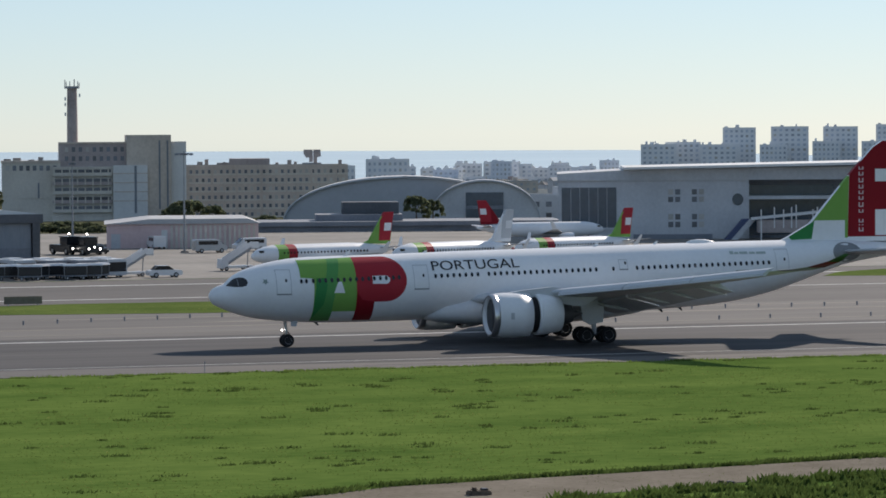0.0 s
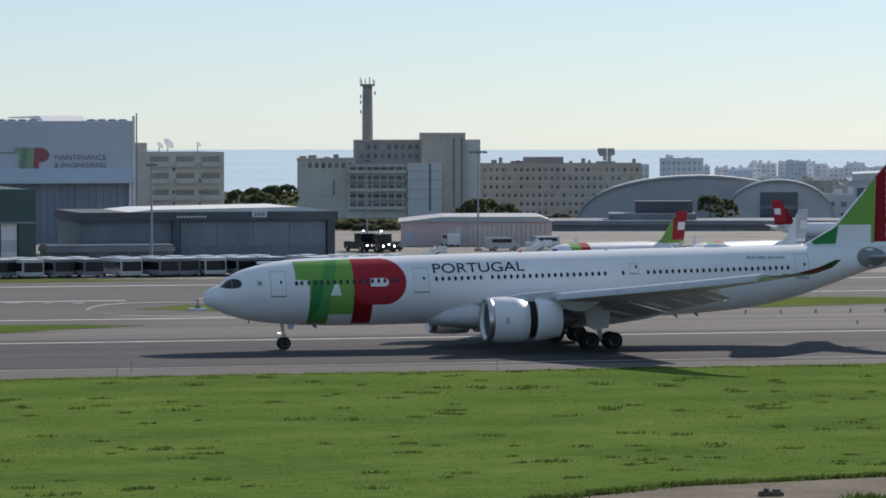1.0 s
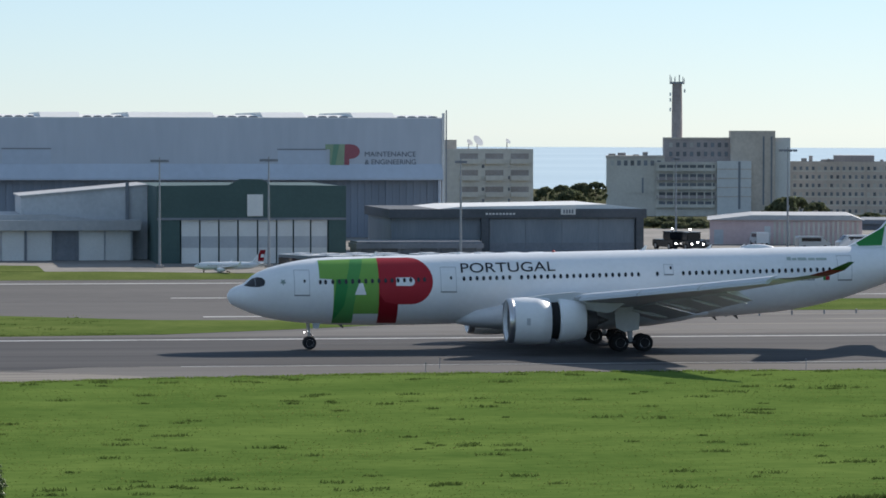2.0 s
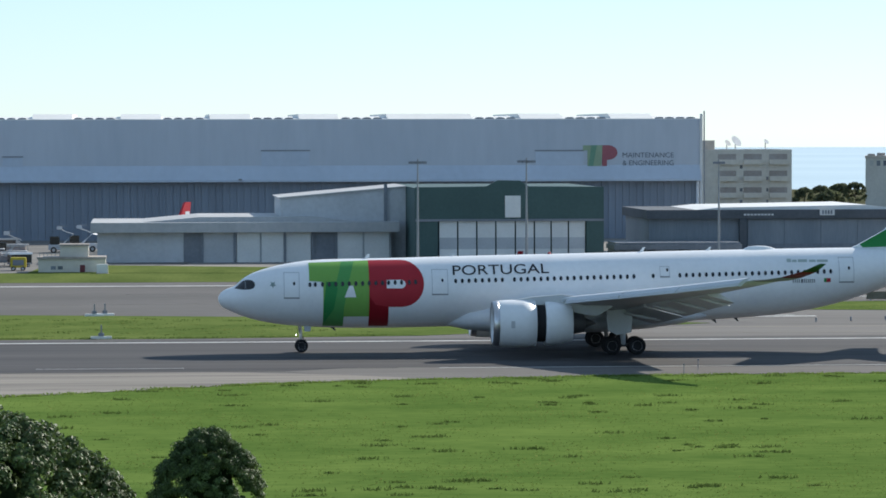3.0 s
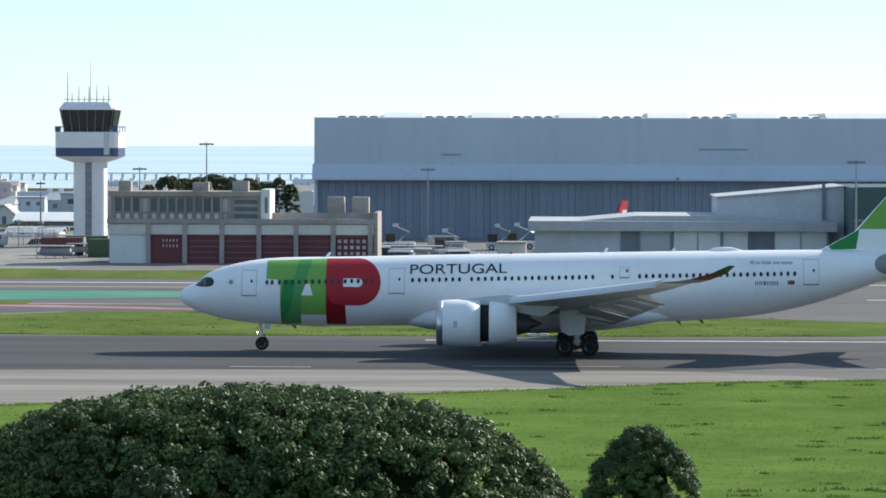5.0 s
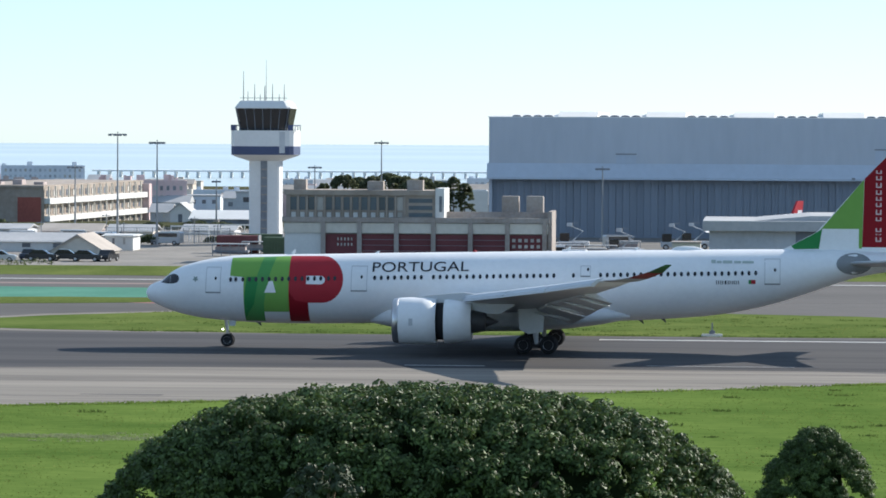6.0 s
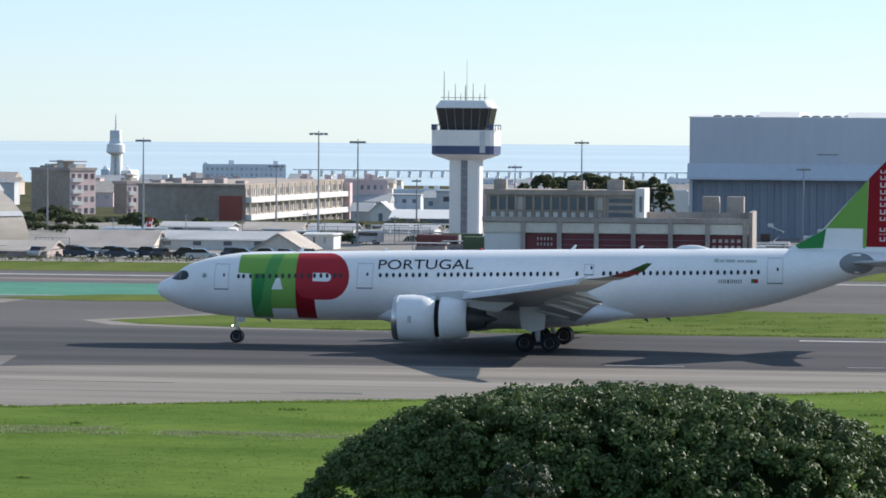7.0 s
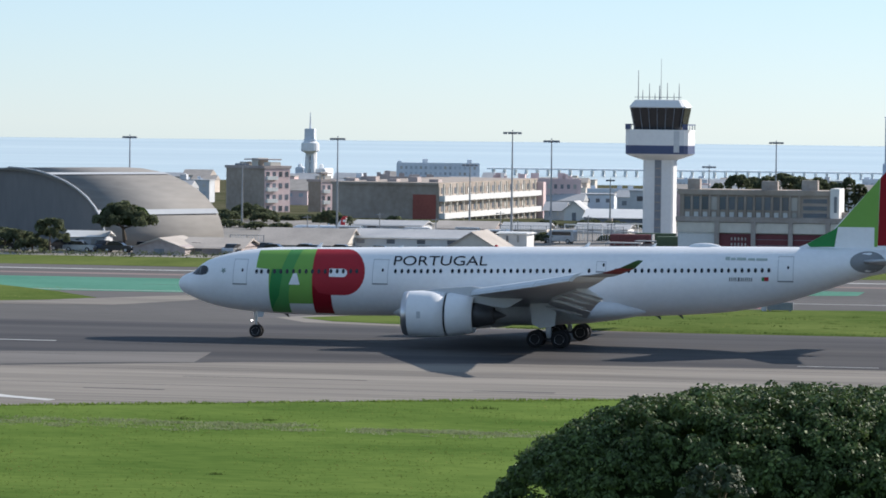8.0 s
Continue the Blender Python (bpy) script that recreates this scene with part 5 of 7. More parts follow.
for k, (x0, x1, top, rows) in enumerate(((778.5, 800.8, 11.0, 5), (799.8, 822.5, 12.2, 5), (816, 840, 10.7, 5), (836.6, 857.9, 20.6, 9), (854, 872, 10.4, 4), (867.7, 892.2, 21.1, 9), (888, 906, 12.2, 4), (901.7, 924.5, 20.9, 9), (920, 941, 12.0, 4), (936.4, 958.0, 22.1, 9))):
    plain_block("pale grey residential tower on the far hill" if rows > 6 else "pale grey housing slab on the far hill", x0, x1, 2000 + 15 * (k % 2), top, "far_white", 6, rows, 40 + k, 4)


rnd = random.Random(19)
x = 700.0
while x < 842:
    wide = rnd.uniform(8, 15)
    plain_block("pale housing block on the far hillside", x, x + wide, 2260 + rnd.uniform(-12, 12), rnd.uniform(-6.0, -1.2) + (2.0 if 745 < x < 775 else 0), rnd.choice(("far_white", "far_white", "far_grey")), max(2, int(wide / 3.5)), 4, rnd.randrange(999), rnd.choice((1, 2, 3)))
    x += wide * rnd.uniform(0.9, 1.05)

# pale low roofs of the far quarter between the towers
rnd = random.Random(77)
x0, x1, low = 646.02, 1003.35, -12.51
x = x0
while x < x1:
    wide = rnd.uniform(7, 18)
    top = low + rnd.uniform(-1.0, 3.2) + 3.0 * (x - x0) / (x1 - x0)
    plain_block("hazy white housing block in the far quarter", x, x + wide, 2150 + rnd.uniform(-30, 30), top, rnd.choice(("far_white", "far_white", "far_grey")), max(2, int(wide / 4)), 2, rnd.randrange(999), rnd.choice((0, 1, 2)))
    x += wide * rnd.uniform(0.75, 1.3)


def terminal():
    y = 570
    u, uh = 0.09517, 0.10272
    X0 = 207.17
    base = 0.0
    Z = lambda p: 11.47 + (300 - p) * u
    px = lambda p: (p - 987) * uh
    b = thing("terminal", (X0, y, 0), "grey airport pier building with a thin white roof edge", "terminal building")
    w = px(1760)
    part("wall", box(0, px(1325), 0, 34, -1, Z(318)), "wall_grey", b)
    part("upper_wall", prism([(px(985), Z(318)), (w, Z(318)), (w, Z(292)), (px(1105), Z(300)), (px(985), Z(306))], "y", -0.4, 34), "wall_grey", b)
    part("recess_wall", box(px(1325), w, 5, 34, -1, Z(318)), "wall_dark", b)
    part("roof_edge", prism([(px(1103), Z(299)), (w, Z(289)), (w, Z(284)), (px(1103), Z(295))], "y", -3.5, 34), "roof_white", b, "thin bright white roof edge")
    part("glazing", box(px(993), px(1090), -0.1, 0.1, Z(400), Z(330)), "window_blue", b, "large dark glazed front")
    for k in range(1, 6):
        part("mullion", box(px(993 + 16 * k), px(993.7 + 16 * k), -0.16, -0.08, Z(400), Z(330)), "wall_grey", b)
    part("glazing_cill", box(px(990), px(1092), -0.3, 0.0, Z(404), Z(400)), "wall_grey", b)
    windows(b, px(1180), px(1205), Z(358), Z(332), 2, 2, (0.8, 0.8), "wall_grey")
    windows(b, px(1222), px(1247), Z(358), Z(332), 2, 2, (0.8, 0.8), "wall_grey")
    windows(b, px(1180), px(1205), Z(402), Z(375), 2, 2, (0.8, 0.8), "wall_grey")
    windows(b, px(1222), px(1247), Z(402), Z(375), 2, 2, (0.8, 0.8), "wall_grey")
    part("round_window", lathe([(-0.12, 10.5 * u), (0.1, 10.5 * u)], "y", (px(1305), 0, Z(352)), 24, flat=1.0), "window_blue", b, "tall oval window").scale = (1, 1, 1)
    part("glazing", box(px(1327), px(1478), 4.8, 5.05, Z(345), Z(328)), "window_blue", b)
    part("glazing", box(px(1327), px(1478), 4.8, 5.05, Z(415), Z(352)), "window_blue", b)
    part("ledge", box(px(1325), w, -0.5, 5, Z(352), Z(346)), "wall_grey", b)
    windows(b, px(1490), px(1750), Z(405), Z(330), 10, 3, (0.7, 0.6), "wall_grey", "window_blue", y=5)
    part("dark_base", box(px(1120), px(1260), -0.2, 0.05, 0, Z(412)), "wall_dark", b)
    # covered stair and boarding bridge
    part("stair", prism([(px(1278), 0), (px(1290), 0), (px(1322), Z(385)), (px(1310), Z(385))], "y", -6, -3), "tower_blue", b)
    part("stair_side", prism([(px(1290), 0), (px(1302), 0), (px(1334), Z(385)), (px(1322), Z(385))], "y", -6.2, -2.8), "wall_grey", b)
    br = part("boarding_bridge", box(px(1335), px(1440), -9, -5.5, Z(408), Z(386), 0.1), "wall_brick", b, "boxy boarding bridge")
    part("bridge_roof", prism([(px(1325), Z(386)), (px(1440), Z(375)), (px(1440), Z(371)), (px(1325), Z(382))], "y", -9.2, -5.3), "tower_white", br)
    for p in (1340, 1363, 1379, 1393, 1401, 1430, 1438):
        part("bridge_post", box(px(p), px(p + 2), -9.3, -9.0, 0 if p < 1345 else Z(400), Z(360 + (p % 3) * 4)), "tower_white", br)
    return turn_to_camera(b, px(1568))


terminal()


def pink_depot():
    y = 560
    u = y / 6470
    b, w, h = building("depot", "low dusty pink depot with a shallow pale roof", "building", 128.30, 152.92, y, 26, 3.82, "wall_pink", parapet=0.1)
    part("pitched_roof", prism([(-0.4, h), (w + 0.4, h), (w * 0.93, h + 9 * u), (w * 0.28, h + 9 * u)], "y", -0.5, 26), "roof_grey", b, "shallow pale metal roof")
    for c in range(18):
        part("pilaster", box(w * 0.42 + c * w * 0.032, w * 0.42 + c * w * 0.032 + 0.35, -0.2, 0.02, 0, h - 0.2), "wall_cream", b)
    part("door", box(w * 0.36, w * 0.4, -0.06, 0.02, 0, h * 0.75), "panel_white", b)
    part("door", box(w * 0.03, w * 0.09, -0.06, 0.02, 0, h * 0.6), "wall_grey", b)
    return turn_to_camera(b, w)


pink_depot()


def grey_shed():
    y = 640
    u = y / 6470
    b, w, h = building("warehouse", "long low grey warehouse with dark bays", "building", 174.77, 232.95, y, 20, 1.07, "wall_dark", parapet=0.1)
    part("roof_strip", box(-0.3, w + 0.3, -0.8, 20, h, h + 0.8), "wall_dark", b)
    for c in range(14):
        part("bay_door", box(c * w / 14 + 0.3, (c + 1) * w / 14 - 0.4, -0.1, 0.05, 0, h - 1.0), "wall_grey" if c % 3 else "window", b)
    part("upper_block", box(w * 0.19, w * 0.48, 4, 16, h, h + 20 * u), "wall_dark", b)
    part("upper_block", box(w * 0.28, w * 0.47, 8, 16, h, h + 42 * u), "shed_dark", b)
    return turn_to_camera(b, w)


grey_shed()


def vault(name, label, cx, y, half, rise, length, wall, roof, rz, stripes=True, z0=0.0, door=True):
    """An arched hangar; local y is the axis of the vault, the gable faces -y."""
    b = thing(name, (cx, y, z0), label, "hangar", rz=rz)
    n = 20
    arc = [(-half * math.cos(math.pi * k / n), rise * math.sin(math.pi * k / n) ** 0.85) for k in range(n + 1)]
    bm = bmesh.new()
    for k in range(n):
        p, q = arc[k], arc[k + 1]
        vs = [bm.verts.new(v) for v in ((p[0], 0, p[1]), (q[0], 0, q[1]), (q[0], length, q[1]), (p[0], length, p[1]))]
        bm.faces.new(vs)
    bmesh.ops.remove_doubles(bm, verts=bm.verts[:], dist=0.01)
    r = part("roof", bm, roof, b, "curved metal roof", smooth=True)
    md = r.modifiers.new("thick", "SOLIDIFY")
    md.thickness = 0.4
    if not door:
        for a, c in zip(arc[n // 2:], arc[n // 2 + 1:]):
            part("eaves_trim", prism([a, c, (c[0] * 1.008, c[1] * 1.008 + 0.08), (a[0] * 1.008, a[1] * 1.008 + 0.08)], "y", -0.2, 0.02), "vault_pale", b, "pale metal verge trim")
    g = part("gable", prism([(x * 0.99, z * 0.99) for x, z in arc], "y", 0.6, 1.0), wall, b)
    part("gable", prism([(x * 0.99, z * 0.99) for x, z in arc], "y", length - 1.0, length - 0.6), wall, b)
    if door:
        part("hangar_door", box(-half * 0.33, half * 0.33, 0.35, 0.6, 0, rise * 0.72, 0.03), "window_blue", b, "dark glazed hangar door")
        part("door_band", box(-half * 0.33, half * 0.33, 0.25, 0.36, rise * 0.34, rise * 0.42), "wall_dark", b)
    if stripes:
        for a0, a1 in ((112, 116), (155, 159)):
            bm = bmesh.new()
            for p, q in [[(-half * math.cos(radians(a)), rise * math.sin(radians(a)) ** 0.85) for a in (a0, a1)]]:
                vs = [bm.verts.new(v) for v in ((p[0] * 1.006, 0, p[1] * 1.006 + 0.05), (q[0] * 1.006, 0, q[1] * 1.006 + 0.05), (q[0] * 1.006, length, q[1] * 1.006 + 0.05), (p[0] * 1.006, length, p[1] * 1.006 + 0.05))]
                bm.faces.new(vs)
            part("roof_light_strip", bm, "vault_pale", b, "pale translucent roof strip")
    return b


# pair of pale vaults behind the warehouse, gable of the second seen end on
vault("vaulted_hall", "broad pale vaulted hall behind the warehouse", 241.5, 764, 26.5, 10.4, 30, "vault_pale", "vault_pale", -17.4, stripes=False, z0=ground_z(760), door=False)
vault("vaulted_hall", "grey vaulted hall with a dark glazed gable door", 253.2, 743, 12.2, 9.5, 14, "wall_grey", "vault_pale", -18.8, stripes=False, z0=ground_z(745))
# large curved hangar beside the pine
vault("arched_hangar", "large grey curved-roof hangar with pale roof strips", -142.85 - 17.3, 498, 20.0, 11.00, 23.4, "vault_metal", "vault_roof", -30, door=False)


def balcony_school():
    y = 735
    u = 0.11583
    Z = lambda p: 5.21 - ground_z(735) + (330 - p) * u
    b = thing("slab_building", (-144.73, y, ground_z(y)), "grey-brown slab building with sunlit white balcony bands", "building", rz=-4)
    part("wall", box(-22.5, -0.02, 0, 86, -2, Z(328)), "slab_brown", b, "weathered grey-brown blank wall")
    part("red_panel", box(-5.2, -0.3, -0.12, 0.02, 0, Z(345)), "wall_rust", b, "rust-red panel")
    part("roof_edge", box(-22.8, 0.3, -0.3, 86.3, Z(328), Z(324)), "slab_brown", b)
    part("face_wall", box(-0.02, 0.25, 0, 85.5, -2, Z(328)), "slab_brown", b)
    for p in (347, 378, 406):
        part("balcony", box(0.25, 1.5, 0.4, 85.2, Z(p + 10), Z(p)), "wall_white", b, "white balcony band")
        for c in range(16):
            yy = 1.0 + c * 5.3
            part("column", box(0.9, 1.2, yy, yy + 0.35, Z(p), Z(p - 21)), "wall_cream", b)
            part("window", box(0.24, 0.32, yy + 0.9, yy + 3.9, Z(p - 3), Z(p - 14)), "window", b)
            if c % 3 == 1:
                part("curtain", box(0.33, 0.4, yy + 1.0, yy + 2.3, Z(p - 3), Z(p - 13)), "blind", b)
    part("end_wall", box(-8, 1.8, 85.5, 88.0, -2, Z(331)), "wall_pink", b, "salmon end wall")
    for k in range(5):
        part("roof_housing", box(-22 + k * 4.5, -20 + k * 4.5, 8, 11, Z(325), Z(319 - (k % 2) * 4)), "wall_brick", b)
    return b


balcony_school()
plain_block("brown-roofed apartment block behind", -229.79, -205.75, 1050, 2.38, "wall_brick", 0, 0, 31, 9)
plain_block("pinkish apartment block with balconies", -201.81, -172.08, 1100, 1.69, "wall_pink", 14, 5, 32, 9)


def corner_block(x, y, wide, deep, top, label, storeys, side_cols, rz):
    """An apartment block seen on its corner: a blank end wall, darker in colour for its shade, and a lit side of
    windows.
    """
    g = ground_z(y)
    h = top - g
    b = thing("apartment_block", (x, y, g), label, "apartment building", rz=rz)
    part("end_wall", box(-wide, 0, 0, deep, -2, h), "slab_brown", b, "grey-brown end wall, its shade put into the colour")
    part("roof_edge", box(-wide - 0.3, 0.4, -0.3, deep + 0.3, h, h + 0.7), "wall_brick", b)
    part("side_wall", box(0, 0.2, 0, deep, -2, h), "wall_pink", b, "salmon side wall")
    for r in range(storeys):
        z = h - (r + 1) * 2.9
        part("balcony", box(0.2, 1.0, 0.3, deep * 0.45, z, z + 0.95), "wall_white", b)
        for c in range(side_cols):
            yy = (c + 0.25) * deep / side_cols
            part("window", box(0.18, 0.26, yy, yy + deep / side_cols * 0.5, z + 0.8, z + 2.1), "window", b)
    for k in range(3):
        part("roof_housing", box(-wide * (0.85 - k * 0.32), -wide * (0.68 - k * 0.32), deep * 0.3, deep * 0.7, h + 0.6, h + 1.6 + k % 2), "wall_cream", b)
    part("roof_slab", box(-wide * 0.7, -wide * 0.05, deep * 0.25, deep * 0.75, h + 2.1, h + 2.4), "wall_brick", b)
    return b


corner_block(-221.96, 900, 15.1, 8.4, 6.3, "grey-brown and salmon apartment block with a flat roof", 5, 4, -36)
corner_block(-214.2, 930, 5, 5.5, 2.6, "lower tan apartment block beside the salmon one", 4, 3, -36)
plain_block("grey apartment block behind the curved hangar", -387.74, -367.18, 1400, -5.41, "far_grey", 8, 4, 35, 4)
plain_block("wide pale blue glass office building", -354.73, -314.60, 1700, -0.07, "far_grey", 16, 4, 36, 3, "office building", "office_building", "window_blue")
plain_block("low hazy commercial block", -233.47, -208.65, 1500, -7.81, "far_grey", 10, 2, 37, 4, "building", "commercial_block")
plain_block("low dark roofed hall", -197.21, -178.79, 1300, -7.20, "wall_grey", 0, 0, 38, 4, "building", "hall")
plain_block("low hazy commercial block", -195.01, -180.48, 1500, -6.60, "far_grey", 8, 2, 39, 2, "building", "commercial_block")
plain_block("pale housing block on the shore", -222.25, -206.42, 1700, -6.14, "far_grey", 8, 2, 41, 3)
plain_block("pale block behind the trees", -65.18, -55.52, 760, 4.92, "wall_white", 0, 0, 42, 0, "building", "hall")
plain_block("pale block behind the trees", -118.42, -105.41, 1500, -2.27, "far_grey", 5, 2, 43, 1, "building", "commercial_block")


def gable_house(label, x0, x1, y, eave, ridge, deep, wall="wall_cream", roof="roof_tile", along=True, group=""):
    b = thing("shed", (x0, y, ground_z(y)), label, "shed", group)
    w, g = x1 - x0, ground_z(y)
    e, r = eave - g, ridge - g
    if along:
        part("wall", box(0, w, 0, deep, -1, e), wall, b)
        bm = prism([(-0.5, e - 0.15), (deep / 2, r), (deep + 0.5, e - 0.15), (deep / 2, r - 0.3)], "x", -0.4, w + 0.4)
        part("roof", bm, roof, b)
        part("gable", prism([(0.1, e - 0.1), (deep - 0.1, e - 0.1), (deep / 2, r - 0.3)], "x", 0, 0.2), wall, b)
        part("gable", prism([(0.1, e - 0.1), (deep - 0.1, e - 0.1), (deep / 2, r - 0.3)], "x", w - 0.2, w), wall, b)
        n = max(2, int(w / 4))
        windows(b, 0.5, w - 0.5, e * 0.35, e * 0.85, n, 1, (0.3, 0.9), wall)
    else:
        part("wall", prism([(0, -1), (w, -1), (w, e), (w / 2, r - 0.2), (0, e)], "y", 0, deep), wall, b)
        part("roof", prism([(-0.4, e - 0.2), (w / 2, r), (w + 0.4, e - 0.2), (w / 2, r - 0.25)], "y", -0.4, deep + 0.4), roof, b)
        part("door", box(w * 0.4, w * 0.6, -0.06, 0.02, 0, e * 0.75), "window", b)
    return b


gable_house("long low barrack with a pale tiled roof", -125.73, -112.81, 505, 0.61, 2.76, 12, "wall_cream", "roof_tile")
gable_house("long low barrack with a grey metal roof", -114.71, -95.98, 512, 1.59, 2.63, 12, "wall_white", "roof_grey")
gable_house("gabled shed with a pale tiled roof", -97.33, -89.74, 500, 0.58, 2.92, 12, "wall_cream", "roof_tile", along=False)
gable_house("gabled workshop beside the curved hangar", -133.83, -126.67, 470, 1.08, 2.31, 12, "wall_brick", "roof_tile", along=False)
gable_house("low tiled shed with small windows", -128.14, -119.95, 474, 1.02, 2.19, 10, "wall_brick", "roof_tile")
gable_house("low white shed with a bright roof beside the curved hangar", -145.6, -140.2, 478.2, 2.1, 2.8, 4, "wall_grey", "roof_white")
gable_house("small white gabled house with grey roof", -122.50, -118.17, 760, 0.19, 2.13, 8, "wall_white", "roof_grey", along=False, group="white gabled houses")
gable_house("small white gabled house with grey roof", -128.39, -124.11, 770, -0.09, 1.63, 8, "wall_grey", "roof_grey", along=True, group="white gabled houses")
gable_house("long shed with a bright metal roof", -111.95, -99.25, 720, -0.21, 1.34, 12, "wall_dark", "roof_white")
gable_house("white flat kiosk beside the sheds", -93.32, -89.18, 520, 2.27, 2.38, 6, "wall_white", "roof_white")


def comms_tower():
    y = 2300
    u = y / 6470
    g = ground_z(y)
    Z = lambda p: -11.37 - g + (300 - p) * u
    b = thing("observation_tower", (-536.96, y, g), "slender pale observation tower with a round deck, far off", "tower")
    for sx in (-1, 1):
        part("leg", tube([((sx * 6 * u, 0, -1), 1.8), ((sx * 5 * u, 0, Z(268)), 1.3)], seg=8), "far_white", b)
    for k in range(7):
        z = Z(352 - k * 12)
        part("brace", tube([((-6 * u, 0, z), 0.6), ((6 * u, 0, z + 12 * u), 0.6)], seg=6), "far_white", b)
        part("brace", tube([((6 * u, 0, z), 0.6), ((-6 * u, 0, z + 12 * u), 0.6)], seg=6), "far_white", b)
    part("deck", lathe([(Z(272), 6 * u), (Z(266), 17 * u), (Z(252), 16 * u), (Z(247), 8 * u)], "z", seg=20), "far_white", b, "round viewing deck")
    part("drum", box(-9 * u, 9 * u, -9 * u, 9 * u, Z(250), Z(226), 0.3), "far_grey", b)
    part("spire", tube([((0, 0, Z(228)), 0.7), ((0, 0, Z(196)), 0.2)], seg=6), "far_grey", b)
    part("shaft", box(-7 * u, 3 * u, 1, 5, -1, Z(268), 0.3), "far_grey", b)
    part("stair_core", box(4 * u, 9 * u, 2, 6, -1, Z(268), 0.3), "far_white", b)
    part("deck_rail", lathe([(Z(249), 12 * u), (Z(245), 12 * u), (Z(245), 11 * u)], "z", seg=20), "far_grey", b)
    part("base_hall", box(-29 * u, -14 * u, 2, 26, -1, Z(296), 0.5), "far_grey", b)
    part("base_hall", box(6 * u, 27 * u, 2, 26, -1, Z(298), 0.5), "far_white", b)
    for k in range(3):
        part("tank", lathe([(Z(298), 4 * u), (Z(292), 4 * u), (Z(290), 1 * u)], "z", ((-24 + k * 20) * u, 8, 0), 12), "far_white", b)
    return b


comms_tower()


def bridge():
    y = 2800
    u = y / 6470
    b = thing("bridge", (-140.39, y, -21.0), "very long pale viaduct bridge over the estuary", "bridge")
    Z = lambda p: -11.75 + 21.0 + (300 - p) * u
    part("deck", box(-860 * u, 300 * u, 0, 12, Z(309), Z(306)), "far_white", b)
    for k in range(58):
        x = (-850 + k * 20) * u
        part("pier", box(x - 0.7, x + 0.7, 2, 10, -2, Z(308)), "far_white", b)
    return b


bridge()


# ---- low town between the airfield and the water ----
def town_house(x, y, w, h, deep, wall, roof, pitched, seed):
    b = thing("town_house", (x, y, ground_z(y)), "small city building with a tiled roof" if pitched else "small flat-roofed city building", "house", "low town")
    part("wall", box(0, w, 0, deep, -2, h), wall, b)
    if pitched:
        part("roof", prism([(-0.4, h), (deep / 2, h + deep * 0.22), (deep + 0.4, h)], "x", -0.3, w + 0.3), roof, b)
    else:
        part("roof", box(-0.15, w + 0.15, -0.15, deep + 0.15, h, h + 0.5), roof, b)
        part("roof_housing", box(w * 0.3, w * 0.3 + 2.5, 2, 5, h + 0.5, h + 2.4), wall, b)
    storeys = max(1, int(h / 3.2))
    windows(b, 0.4, w - 0.4, h - storeys * 3.1, h - 0.3, max(2, int(w / 3.5)), storeys, (0.42, 0.5), wall, "window" if y < 1300 else "hazed_window")
    return b


rnd = random.Random(77)
walls = ("wall_cream", "wall_brick", "wall_tan", "wall_pink", "wall_grey", "far_grey", "wall_grey")
for k in range(130):
    y = rnd.uniform(850, 1900)
    az = rnd.uniform(-19.5, -2.0) if k < 105 else rnd.uniform(12.0, 21.0)
    if k >= 105:
        y += 500
    elif -17 < az < -11.5 and y < 1200:
        az += 8.5
    town_house(y * math.tan(radians(az)), y, rnd.uniform(10, 22), rnd.uniform(3.5, 6.5) if y < 1300 else rnd.uniform(5, 9), rnd.uniform(8, 14), walls[rnd.randrange(7)], ("roof_tile", "roof_grey", "roof_tile")[rnd.randrange(3)], rnd.random() < 0.55, k)


# ---- lighting masts ----
def light_mast(x, y, top, arms=4, spread=1.6, base=0.0, label="tall steel floodlight mast"):
    b = thing("light_mast", (x, y, base), label, "lamp post", "apron floodlight masts")
    h = top - base
    part("pole", tube([((0, 0, -0.3), 0.19), ((0, 0, h * 0.5), 0.14), ((0, 0, h), 0.08)], seg=10), "galvanised", b)
    part("cross_arm", tube([((-spread, 0, h - 0.35), 0.07), ((spread, 0, h - 0.35), 0.07)], seg=6), "galvanised", b)
    part("cross_arm", tube([((0, -spread * 0.6, h - 0.35), 0.07), ((0, spread * 0.6, h - 0.35), 0.07)], seg=6), "galvanised", b)
    for k in range(arms):
        xx = -spread + 2 * spread * k / (arms - 1)
        part("floodlight", box(xx - 0.28, xx + 0.28, -0.35, 0.2, h - 0.62, h - 0.3, 0.05), "wall_dark", b)
    part("base_plinth", box(-0.5, 0.5, -0.5, 0.5, -0.2, 0.35, 0.05), "concrete_wall", b)
    return b
for x, y, top, spread in ((-93.2, 530, 17.1, 1.1), (-89.0, 540, 15.9, 0.95), (-126.3, 560, 15.8, 0.95), (-151.8, 600, 11.2, 0.95), (-116.4, 620, 11.3, 1.1), (-65.6, 640, 15.7, 1.0), (-79.8, 660, 11.1, 1.0), (-102.3, 690, 8.0, 0.6), (-24.4, 585, 11.9, 0.9), (49.4, 470, 14.3, 0.9), (35.3, 470, 14.2, 0.9), (-160.1, 560, 15.7, 0.9), (134.3, 534, 15.3, 1.1), (122.9, 560, 13.8, 0.3), (76.1, 480, 14.0, 0.5)):
    light_mast(x, y, top, 4 if spread > 0.8 else 3, spread)


